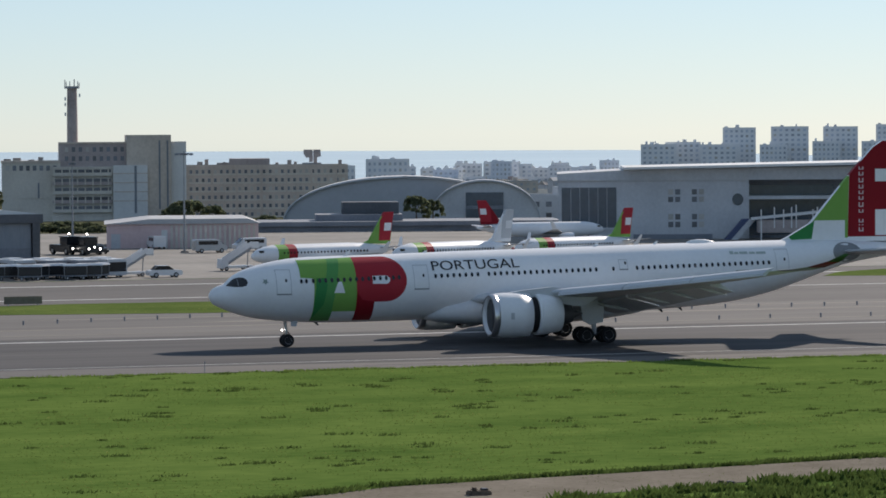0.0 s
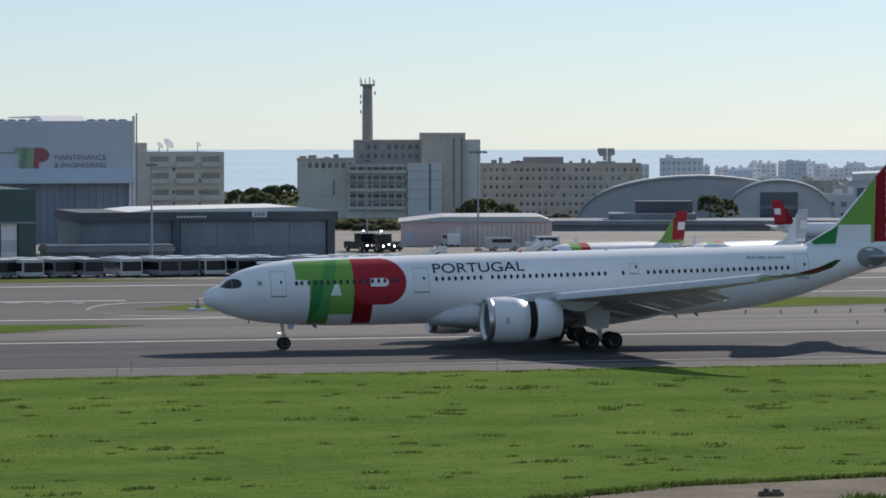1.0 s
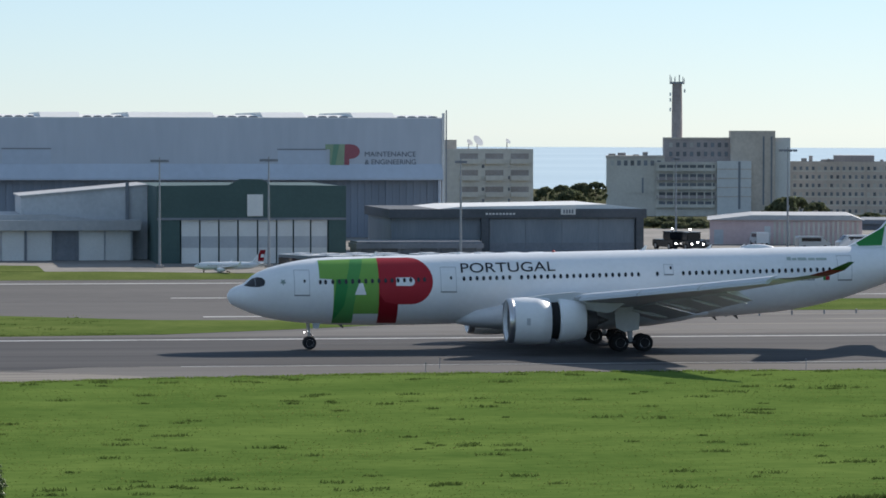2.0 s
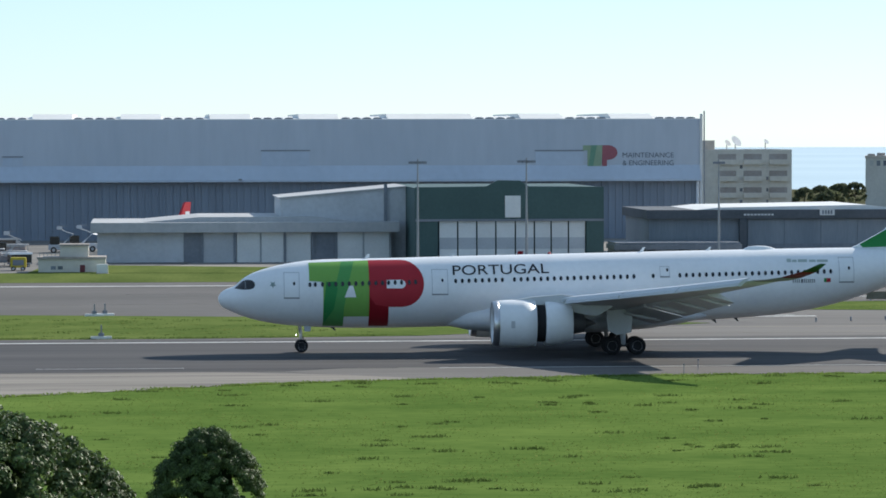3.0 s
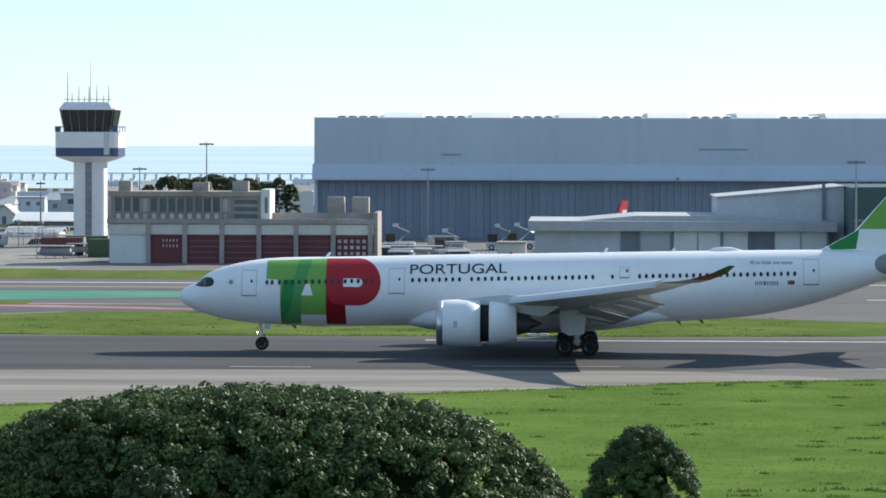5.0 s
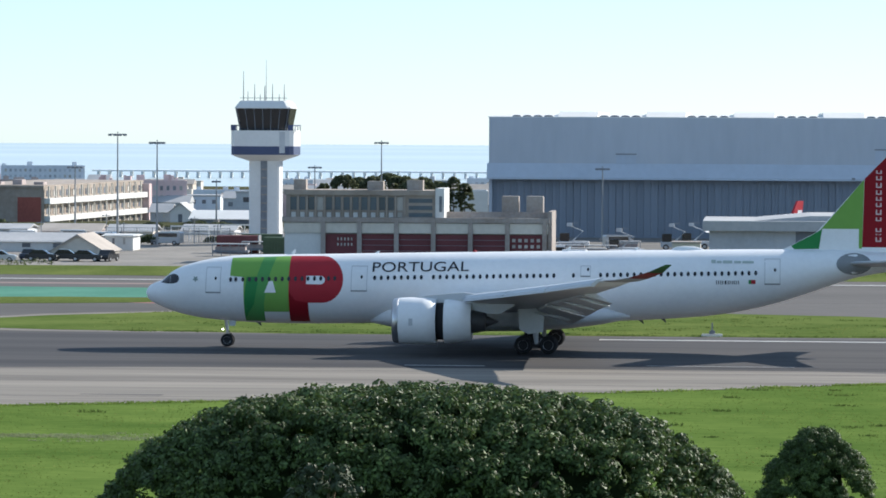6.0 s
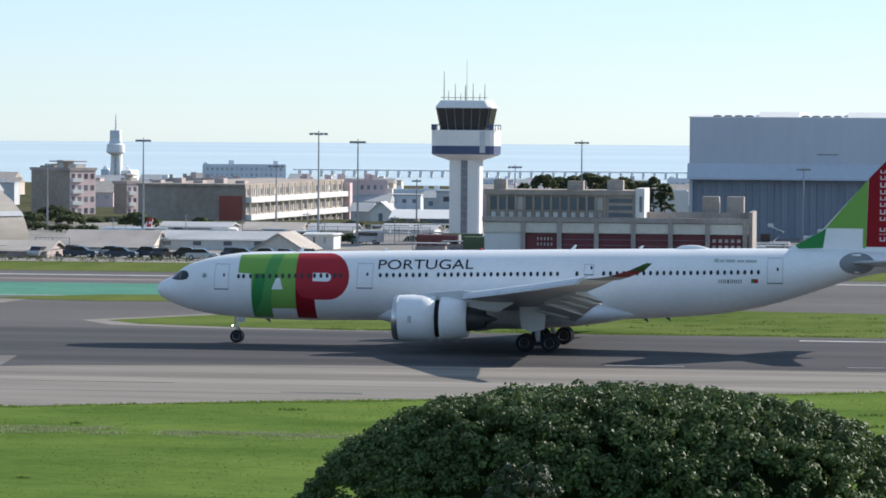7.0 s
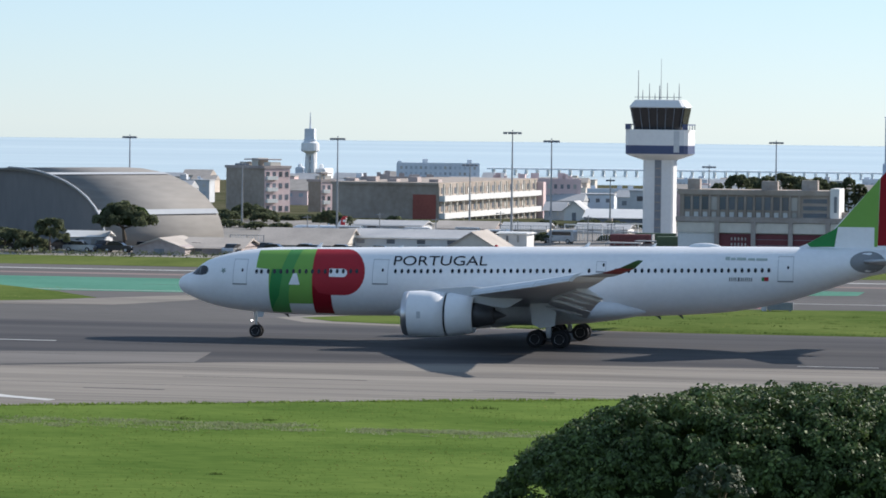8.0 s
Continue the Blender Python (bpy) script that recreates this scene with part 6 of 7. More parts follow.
# ---- trees ----
M["leaf_dark"] = mat("leaf_dark", (0.05, 0.08, 0.026), 0.52, scale=0.9, color2=(0.1, 0.146, 0.047), spec=0.22, island=0.5)
# near-black green that paints the shade deep in the crowns
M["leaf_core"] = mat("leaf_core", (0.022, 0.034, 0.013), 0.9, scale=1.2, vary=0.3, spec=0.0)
M["leaf_olive"] = mat("leaf_olive", (0.03, 0.045, 0.02), 0.6, scale=0.8, color2=(0.06, 0.08, 0.035), spec=0.3)
# leaf colour lightened to stand in for haze before the trees
M["leaf_hazed"] = mat("leaf_hazed", (0.1, 0.118, 0.065), 0.8, scale=0.5, color2=(0.14, 0.16, 0.09), spec=0.2, island=0.35)
M["bark"] = mat("bark", (0.09, 0.07, 0.055), 0.95, scale=2.0, color2=(0.16, 0.13, 0.1), bump=0.4, spec=0.1)


def leaf_cloud(lobes, leaf, per, seed, flat=0.6):
    """Leaves set in rosettes over the lobes of a crown: lobes are (x, y, z, radius)."""
    rng = np.random.default_rng(seed)
    verts, faces = [], []
    for lx, ly, lz, lr in lobes:
        n = int(per)
        d = rng.normal(size=(n, 3))
        d /= np.linalg.norm(d, axis=1)[:, None]
        d[:, 2] = np.where(d[:, 2] < -0.35, -d[:, 2], d[:, 2])
        r = lr * (0.4 + 0.72 * rng.random(n) ** 0.7)
        c = np.stack([lx + d[:, 0] * r, ly + d[:, 1] * r, lz + d[:, 2] * r * 0.9], 1)
        a = np.cross(d, rng.normal(size=(n, 3)))
        a /= np.linalg.norm(a, axis=1)[:, None] + 1e-9
        nn = d + 0.7 * rng.normal(size=(n, 3))
        nn /= np.linalg.norm(nn, axis=1)[:, None]
        b = np.cross(nn, a)
        b /= np.linalg.norm(b, axis=1)[:, None] + 1e-9
        s = leaf * (0.6 + 0.8 * rng.random(n))[:, None]
        for q in (c - a * s, c - b * s * flat, c + a * s + nn * s * 0.25, c + b * s * flat):
            verts.append(q)
        k = sum(len(v) for v in verts[:-4])
        faces += [(k + i, k + n + i, k + 2 * n + i, k + 3 * n + i) for i in range(n)]
    me = bpy.data.meshes.new("crown")
    me.from_pydata(np.concatenate(verts).tolist(), [], faces)
    return me


def tree(x, y, base, label, crown_lobes, leaf, per, seed, trunk_top, trunk_r, material="leaf_dark", limbs=5, name="tree", core=None):
    """A tapered trunk with limbs and a crown of leaves; lobes are relative to the foot."""
    t = thing(name, (x, y, base), label, "tree")
    rnd = random.Random(seed)
    part("trunk", tube([((0, 0, -0.4), trunk_r * 1.3), ((rnd.uniform(-0.1, 0.1), 0, trunk_top * 0.5), trunk_r), ((rnd.uniform(-0.2, 0.2), 0, trunk_top), trunk_r * 0.6)], seg=10), "bark", t)
    for k in range(limbs):
        l = crown_lobes[rnd.randrange(len(crown_lobes))]
        part("limb", tube([((0, 0, trunk_top * rnd.uniform(0.7, 0.98)), trunk_r * 0.45), ((l[0] * 0.5, l[1] * 0.5, (trunk_top + l[2]) / 2), trunk_r * 0.3), ((l[0] * 0.9, l[1] * 0.9, l[2]), trunk_r * 0.1)], seg=6), "bark", t)
    me = leaf_cloud(crown_lobes, leaf, per, seed)
    me.materials.append(M[material])
    c = new("crown", me)
    c.parent = t
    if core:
        # dark balls close the crown and stand in for shade between leaves
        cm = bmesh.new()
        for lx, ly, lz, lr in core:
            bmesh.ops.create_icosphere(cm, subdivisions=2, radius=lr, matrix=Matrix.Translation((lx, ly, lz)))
        part("shade_core", cm, "leaf_core", t)
    return t


def dome_lobes(half_w, half_d, height, z0, n, r0, seed, skew=0.0, full=2.9, power=0.58):
    """Lobes over a rounded crown: the outline follows a low dome."""
    rnd = random.Random(seed)
    out = []
    while len(out) < n:
        a, k = rnd.uniform(0, math.tau), math.sqrt(rnd.random())
        x, y = k * math.cos(a), k * math.sin(a)
        z = (1 - k**full) ** power
        out.append((x * half_w + skew * z, y * half_d, z0 + z * height + rnd.uniform(-0.18, 0.12), r0 * rnd.uniform(0.75, 1.25)))
    return out


NEAR = 62.0
big = dome_lobes(5.72, 3.6, 2.62, 13.14 - 2.8, 1700, 0.19, 4)
big += [(5.62 * math.sin(a) * q, -3.4 * math.cos(a) * q, 13.14 - 2.75 - dz, 0.2) for k in range(760) for a, q, dz in [((k * 0.61803 % 1 - 0.5) * 2.9, 0.96 + 0.06 * math.sin(k * 3.7), 0.1 + 1.9 * (k * 0.7548 % 1))]]
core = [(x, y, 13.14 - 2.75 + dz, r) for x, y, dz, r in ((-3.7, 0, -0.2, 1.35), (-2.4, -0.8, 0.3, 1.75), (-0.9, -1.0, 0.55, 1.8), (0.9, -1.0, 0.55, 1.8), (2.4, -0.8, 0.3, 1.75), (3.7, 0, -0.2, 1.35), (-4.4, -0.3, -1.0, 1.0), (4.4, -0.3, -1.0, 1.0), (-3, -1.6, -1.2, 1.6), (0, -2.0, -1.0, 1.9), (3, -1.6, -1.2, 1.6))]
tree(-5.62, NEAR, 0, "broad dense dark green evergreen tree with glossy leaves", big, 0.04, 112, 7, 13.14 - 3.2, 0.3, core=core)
small = dome_lobes(0.97, 0.9, 1.42, 12.66 - 1.5, 420, 0.105, 9, full=2.0, power=0.6)
small += [(0.92 * math.sin(a), -0.9 * math.cos(a), 12.66 - 1.5 - dz, 0.12) for k in range(240) for a, dz in [((k * 0.61803 % 1 - 0.5) * 3.0, 1.2 * (k * 0.7548 % 1))]]
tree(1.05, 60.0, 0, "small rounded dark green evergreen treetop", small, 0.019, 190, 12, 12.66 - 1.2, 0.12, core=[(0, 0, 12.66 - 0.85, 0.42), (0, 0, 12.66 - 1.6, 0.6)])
shrub = dome_lobes(0.6, 0.5, 0.5, 12.28 - 0.55, 36, 0.1, 15)
tree(-6.57, 56.0, 0, "grey-green shrubby treetop before the large tree", shrub, 0.04, 110, 16, 12.28 - 0.6, 0.08, "leaf_olive")


def far_tree(x, y, top, half, label, seed, height=None, material="leaf_hazed", n=46, name="tree"):
    g = ground_z(y)
    h = top - g
    ch = height or min(h * 0.75, max(half * 1.8, 3.4))
    lobes = dome_lobes(half, half * 0.8, ch * 0.75, h - ch, n, half * 0.2, seed)
    return tree(x, y, g, label, lobes, half * 0.07 + 0.07, 52, seed, h - ch * 0.55, max(0.12, half * 0.06), material, 4, name)


def pine(x, y, half, top, low):
    """An umbrella pine: a flat wide crown on a bare leaning trunk."""
    rnd = random.Random(3)
    lobes = []
    for k in range(60):
        a, q = rnd.uniform(0, math.tau), math.sqrt(rnd.random())
        lobes.append((q * half * math.cos(a), q * half * 0.8 * math.sin(a), low + (top - low) * (0.25 + 0.55 * (1 - q**2)) + rnd.uniform(-0.5, 0.4), 0.75 * rnd.uniform(0.7, 1.2)))
    return tree(x, y, 0, "umbrella pine with a flat dark crown", lobes, 0.24, 200, 22, low + 0.4, 0.28, "leaf_hazed", 7, "pine_tree", core=[(q * half * 0.45, 0, low + (top - low) * 0.5, (top - low) * 0.36) for q in (-1.2, -0.4, 0.4, 1.2)])


pine(-137.38, 478, 53 * 478 / 6470, 6.77, 2.94)
for k, (x, y, top, half) in enumerate(((-79.0, 700, 9.6, 2.6), (-75.2, 705, 8.2, 2.0), (-71.3, 710, 9.8, 2.9), (-65.7, 700, 8.9, 3.0), (-62.9, 702, 8.3, 1.7), (-83.4, 705, 7.7, 1.5), (-77.0, 708, 9.0, 2.4), (-73.3, 700, 9.2, 2.2), (-68.4, 705, 9.4, 2.6), (-64.2, 706, 9.0, 2.2), (-61.2, 704, 8.2, 1.6), (161.5, 640, 6.5, 4.0), (167.5, 645, 5.5, 2.5), (158.9, 642, 5.3, 2.2), (209.6, 655, 6.8, 2.6), (214.6, 660, 5.8, 2.2), (155.0, 850, 5.2, 2.6), (161.0, 860, 5.6, 3.2), (167.3, 870, 6.0, 3.5), (170.2, 865, 6.3, 2.9), (155.5, 820, 5.0, 3.8), (-150.8, 472, 3.1, 2.9), (-144.7, 468, 5.3, 2.3), (-147.8, 470, 2.1, 2.2), (-162.9, 650, 3.2, 2.5), (-157.2, 640, 2.1, 2.0), (-163.8, 645, 1.6, 2.0), (143.2, 660, 1.9, 3.1), (149.1, 665, 1.3, 2.7), (147.3, 660, -0.9, 2.9), (-81.0, 560, 1.1, 1.6), (-83.6, 560, 0.8, 1.2))):
    far_tree(x, y, top, half, "dark green leafy tree with an uneven crown", 60 + k)

for k, (x, top, half) in enumerate(((-59.2, 9.2, 1.9), (-57.3, 10.3, 1.7), (-55.3, 9.0, 1.8))):
    far_tree(x, 693 + k, top, half, "dense dark conifer behind the fire station", 140 + k, height=7.5, n=80)

for k, (x, y, top, half) in enumerate(((-165.6, 640, 2.0, 2.2), (-167.0, 660, 2.6, 2.0), (-155.3, 630, 1.7, 2.3), (-155.5, 650, 0.6, 2.0), (-153.4, 655, 0.8, 1.8), (-147.3, 640, 0.6, 2.0), (-106.2, 640, 0.9, 1.6), (-100.6, 630, 0.6, 1.8), (-100.1, 650, 0.7, 2.0), (-94.1, 640, 0.8, 2.2), (-88.6, 630, 0.8, 1.6), (-153.8, 600, 1.0, 2.4), (-146.9, 590, 1.0, 2.0), (-145.0, 600, 0.6, 1.9), (-153.0, 474, 3.4, 2.2), (-181.6, 600, -0.2, 1.3), (-159.3, 640, 2.5, 3.0), (-162.0, 630, 1.8, 2.3), (139.5, 655, 1.3, 2.2), (142.6, 650, 0.9, 2.6), (147.3, 650, 1.1, 2.2), (131.5, 650, 1.6, 2.2), (-90.8, 546, 1.6, 1.5), (-88.7, 547, 1.3, 1.3), (-113.0, 600, 1.4, 1.9), (-127.5, 610, 2.0, 2.2), (-134.5, 600, 2.4, 2.0), (-139.0, 610, 3.0, 2.4), (137.8, 660, 1.8, 2.7), (192.8, 700, 1.9, 2.2))):
    far_tree(x, y, top, half, "leafy green tree between the sheds and houses", 160 + k)


# ---- parked aircraft ----
def parked_jet(x, y, length, rz, label, tail, belly="white_paint", group="parked airliners", bands=True):
    """An airliner sized to fit the camera's view, nose at -x, standing on its gear."""
    k = length / 37.0
    j = thing("parked_airliner", (x, y, 0.02), label, "airplane", group, rz=rz)
    prof = [(0, 0.05), (0.5, 0.6), (1.5, 1.15), (3.2, 1.65), (5.5, 1.95), (9, 1.98), (25, 1.98), (29, 1.7), (33, 1.05), (36.5, 0.3), (37, 0.1)]
    ribs = []
    for s, r in prof:
        c = 3.6 + (0.35 * (1.98 - r) if s > 20 else -0.25 * (1.98 - r) * 0.6)
        ribs.append([(s * k, r * k * math.cos(i * math.tau / 20), (c + r * math.sin(i * math.tau / 20)) * k) for i in range(20)])
    part("fuselage", loft(ribs), belly, j, smooth=True)
    like = None
    for i in range(26):
        loc = ((7.0 + i * 0.85) * k, -1.96 * k, 3.95 * k)
        if like is None:
            like = part("cabin_window", box(-0.14 * k, 0.14 * k, -0.05, 0.03, -0.2 * k, 0.2 * k), "dark_glass", j, loc=loc)
        else:
            share("cabin_window", like, j, loc)
    part("cockpit_window", box(1.5 * k, 2.5 * k, -1.25 * k, 1.25 * k, 4.05 * k, 4.5 * k, 0.05), "dark_glass", j)
    if group == "parked airliners" and bands:
        part("nose_band", loft([[(s * k, (r + 0.02) * k * math.cos(i * math.tau / 20), (3.58 + (r + 0.02) * math.sin(i * math.tau / 20)) * k) for i in range(20)] for s, r in ((5.6, 1.95), (8.2, 1.98))]), "livery_green", j, "green painted band")
    if group == "parked airliners" and bands:
        part("nose_band", loft([[(s * k, (r + 0.02) * k * math.cos(i * math.tau / 20), (3.59 + (r + 0.02) * math.sin(i * math.tau / 20)) * k) for i in range(20)] for s, r in ((8.22, 1.98), (10.4, 1.98))]), "livery_red", j, "red painted band")
    f = part("fin", prism([(28.5 * k, 5.3 * k), (30.2 * k, 6.0 * k), (34.2 * k, 11.6 * k), (36.6 * k, 11.6 * k), (35.6 * k, 5.1 * k)], "y", -0.15, 0.15), tail[0], j, "tall swept fin")
    part("fin_panel", prism([(32.6 * k, 5.8 * k), (33.0 * k, 9.9 * k), (34.2 * k, 11.62 * k), (36.62 * k, 11.62 * k), (35.6 * k, 5.8 * k)], "y", -0.165, 0.165), tail[1], f)
    part("fin_panel", prism([(34.0 * k, 7.8 * k), (34.2 * k, 9.4 * k), (36.0 * k, 9.4 * k), (35.8 * k, 7.8 * k)], "y", -0.175, 0.175), "white_paint", f)
    for side in (-1, 1):
        part("wing", loft([wing_rib(12.5 * k, 6.2 * k, 2.6 * k, 0.12, side * 1.6 * k), wing_rib(19.5 * k, 1.6 * k, 4.0 * k, 0.1, side * 16.5 * k)]), "wing_grey", j, smooth=True)
        part("winglet", loft([wing_rib(19.5 * k, 1.6 * k, 4.0 * k, 0.1, side * 16.5 * k), wing_rib(21.2 * k, 0.7 * k, 6.2 * k, 0.1, side * 17.2 * k)]), "white_paint", j)
        part("tailplane", loft([wing_rib(32.0 * k, 3.4 * k, 4.4 * k, 0.1, side * 0.6 * k), wing_rib(35.2 * k, 1.3 * k, 4.9 * k, 0.1, side * 6.0 * k)]), "wing_grey", j)
        e = part("engine", lathe([(11.2, 0.8), (11.0, 0.95), (11.3, 1.05), (13.0, 1.05), (14.6, 0.75), (15.4, 0.45)], "x", (0, side * 5.7, 1.75), 20), "white_paint", j, smooth=True)
        e.scale = (k, k, k)
        part("main_gear", box(17.0 * k, 17.9 * k, side * 3.6 * k - 0.3, side * 3.6 * k + 0.3, -0.02, 1.1 * k, 0.1), "tyre", j)
    part("nose_gear", box(4.6 * k, 5.2 * k, -0.2, 0.2, -0.02, 2.0 * k, 0.08), "tyre", j)
    return j


parked_jet(121.7, 449.5, 23.7, 22, "white parked airliner with green and red tail", ("livery_green", "livery_red"))
parked_jet(139.6, 446.5, 24.0, 30, "white parked airliner with a white and pale grey tail", ("white_paint", "wing_grey"))
parked_jet(162.4, 464.1, 23.1, 25, "white parked airliner near the pier with green and red tail", ("livery_green", "livery_red"))
parked_jet(210.0, 556.0, 22.0, 180, "white parked airliner facing away with a dark red tail", ("livery_red_dark", "livery_red"), bands=False)
parked_jet(-6.0, 531.6, 23, 55, "white parked airliner behind the store, red tail showing", ("livery_red", "tail_red"))
parked_jet(-137.05, 575, 9, 2, "small white parked jet with a red tail", ("white_paint", "tail_red"), group="parked small jets")
parked_jet(38.24, 452, 9.0, 2, "small white business jet with a dark tail", ("white_paint", "livery_red_dark"), group="parked small jets")


# ---- vehicles ----
def wheels_for(v, xs, half, r=0.34, w=0.22):
    for x in xs:
        for s in (-1, 1):
            wh = part("wheel", lathe([(-w / 2, r * 0.6), (-w / 2, r * 0.92), (0, r), (w / 2, r * 0.92), (w / 2, r * 0.6)], "y", seg=14), "tyre", v, loc=(x, s * half, r))
            part("rim", lathe([(-w * 0.52, r * 0.2), (-w * 0.5, r * 0.58), (w * 0.5, r * 0.58), (w * 0.52, r * 0.2)], "y", seg=10), "steel", wh)


def car(x, y, paint, label, rz=0.0, lights=False, z=0.02):
    c = thing("car", (x, y, z), label, "car", "parked cars", rz=rz)
    part("body", prism([(-2.1, 0.3), (2.1, 0.3), (2.15, 0.75), (1.9, 0.92), (0.95, 0.98), (-1.5, 0.98), (-2.05, 0.9), (-2.15, 0.6)], "y", -0.85, 0.85), paint, c)
    part("cabin", prism([(-1.6, 0.96), (1.1, 0.96), (0.4, 1.45), (-1.0, 1.48)], "y", -0.72, 0.72), "dark_glass", c, "dark glazed cabin")
    part("roof", prism([(-1.02, 1.46), (0.42, 1.43), (0.3, 1.5), (-0.95, 1.52)], "y", -0.7, 0.7), paint, c)
    for s in (-1, 1):
        part("headlight", box(2.05, 2.18, s * 0.62 - 0.18, s * 0.62 + 0.18, 0.62, 0.78), "lamp_glow" if lights else "panel_white", c)
    wheels_for(c, (-1.3, 1.3), 0.78)
    return c


M["car_silver"] = mat("car_silver", (0.4, 0.42, 0.44), 0.3, 0.6, vary=0.05)
M["car_black"] = mat("car_black", (0.025, 0.027, 0.03), 0.25, vary=0.1)
M["car_white"] = mat("car_white", (0.7, 0.7, 0.7), 0.3, vary=0.04)
M["car_blue"] = mat("car_blue", (0.03, 0.042, 0.065), 0.3, vary=0.1)
paints = (("car_silver", "silver parked car"), ("car_black", "black parked car"), ("car_white", "white parked car"), ("car_blue", "dark blue parked car"))
rnd = random.Random(5)
for k in range(34):
    p, l = paints[rnd.choice((0, 1, 1, 0, 3, 3, 2, 1, 0))]
    car(-176 + k * 2.75 + rnd.uniform(-0.5, 0.5), 474 + rnd.uniform(-2, 3) + (k % 2) * 5, p, l + " on the service road before the sheds", rnd.choice((0, 180, 90, 80, 5)))


def bus(x, y, rz, label, paint="car_white"):
    b = thing("apron_bus", (x, y, 0.02), label, "bus", "apron buses", rz=rz)
    part("body", box(-6.5, 6.5, -1.5, 1.5, 0.35, 2.9, 0.15), paint, b)
    part("glazing", box(-6.2, 6.2, -1.53, 1.53, 1.15, 2.45, 0.03), "dark_glass", b, "dark continuous glazing")
    part("windscreen", box(6.42, 6.54, -1.3, 1.3, 1.0, 2.5), "dark_glass", b)
    part("roof", box(-6.4, 6.4, -1.45, 1.45, 2.86, 2.98, 0.04), "car_white", b, "white roof panel")
    part("roof_unit", box(-2.5, 1.5, -1.0, 1.0, 2.97, 3.2, 0.06), "car_white", b)
    wheels_for(b, (-4, 4), 1.35, 0.45, 0.3)
    return b


rnd = random.Random(12)
for k in range(14):
    x = 51.5 + k * 3.55 + (1.8 if k > 3 else 0) + (2.4 if k > 9 else 0) + rnd.uniform(-0.2, 0.2)
    bus(x, 449.5 + rnd.uniform(-0.8, 0.8) - (1.5 if k > 10 else 0), -72 + rnd.uniform(-9, 9), "white apron bus with dark glazing parked in a row", ("wall_dark", "wall_grey")[k % 3 == 1]).scale = (0.6, 0.95, 0.78)


def baggage_cart(x, y, rz):
    c = thing("baggage_cart", (x, y, 0.02), "low covered baggage cart with a white canopy", "baggage cart", "baggage carts", rz=rz)
    part("deck", box(-1.5, 1.5, -0.75, 0.75, 0.4, 0.55, 0.03), "wall_dark", c)
    part("canopy", prism([(-0.8, 1.7), (0.8, 1.7), (0.6, 1.95), (-0.6, 1.95)], "x", -1.55, 1.55), "car_white", c)
    part("curtain", box(-1.45, 1.45, -0.72, 0.72, 0.6, 1.68, 0.02), "car_black", c)
    for x_ in (-1.45, 1.39):
        part("post", box(x_, x_ + 0.06, -0.76, -0.7, 0.5, 1.7), "galvanised", c)
    wheels_for(c, (-1.0, 1.0), 0.6, 0.22, 0.14)
    return c


for k in range(9):
    baggage_cart(84.5 + k * 1.95 + (k % 4) * 0.3, 440.5 + (k % 3) * 1.1, (k * 37) % 50 - 20)



def stair_truck(x, y, rz, label):
    s = thing("stair_truck", (x, y, 0.02), label, "stair truck", "passenger stair trucks", rz=rz)
    part("chassis", box(-3.5, 3.5, -1.1, 1.1, 0.5, 1.0, 0.06), "car_white", s)
    part("cab", prism([(-3.5, 1.0), (-2.0, 1.0), (-2.0, 1.9), (-2.4, 2.3), (-3.4, 2.3)], "y", -1.05, 1.05), "car_white", s)
    part("stair_flight", prism([(-2.6, 1.2), (-2.2, 1.0), (3.0, 4.0), (3.0, 4.5)], "y", -0.9, 0.9), "galvanised", s)
    for k in range(10):
        part("step", box(-2.3 + k * 0.52, -1.85 + k * 0.52, -0.85, 0.85, 1.38 + k * 0.3, 1.44 + k * 0.3), "steel", s)
    for side in (-1, 1):
        part("stair_side", prism([(-2.6, 1.4), (3.0, 4.6), (3.0, 5.6), (-2.6, 2.4)], "y", side * 0.95 - 0.03, side * 0.95 + 0.03), "car_white", s)
    part("platform", box(3.0, 4.6, -1.0, 1.0, 4.1, 4.3), "steel", s)
    part("platform_rail", box(3.0, 4.6, -1.0, -0.94, 4.3, 5.5), "car_white", s)
    part("support", tube([((2.6, 0, 1.0), 0.12), ((2.8, 0, 4.0), 0.12)], seg=8), "galvanised", s)
    wheels_for(s, (-2.4, 2.2), 1.0, 0.42, 0.28)
    return s


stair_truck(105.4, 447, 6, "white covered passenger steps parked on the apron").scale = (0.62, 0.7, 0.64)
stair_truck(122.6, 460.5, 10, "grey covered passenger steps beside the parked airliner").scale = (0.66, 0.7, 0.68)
car(108.6, 442.3, "car_white", "small white apron tug on the pale concrete", 4)


def van(x, y, rz, paint, label, lights=False):
    v = thing("van", (x, y, 0.02), label, "van", "apron vans", rz=rz)
    part("body", prism([(-2.5, 0.35), (2.4, 0.35), (2.5, 1.0), (1.9, 1.25), (1.2, 2.0), (-2.4, 2.05), (-2.5, 1.8)], "y", -0.95, 0.95), paint, v)
    part("side_glass", box(-2.1, 1.0, -0.97, 0.97, 1.25, 1.8, 0.02), "dark_glass", v)
    part("windscreen", prism([(1.25, 1.95), (1.92, 1.3), (1.96, 1.32), (1.3, 1.98)], "y", -0.85, 0.85), "dark_glass", v)
    wheels_for(v, (-1.6, 1.6), 0.85, 0.36)
    if lights:
        for s in (-1, 1):
            part("headlight", lathe([(0.0, 0.05), (0.03, 0.2), (-0.1, 0.2)], "x", (2.5, s * 0.65, 0.8), 10), "lamp_glow", v, "lit headlight")
    return v


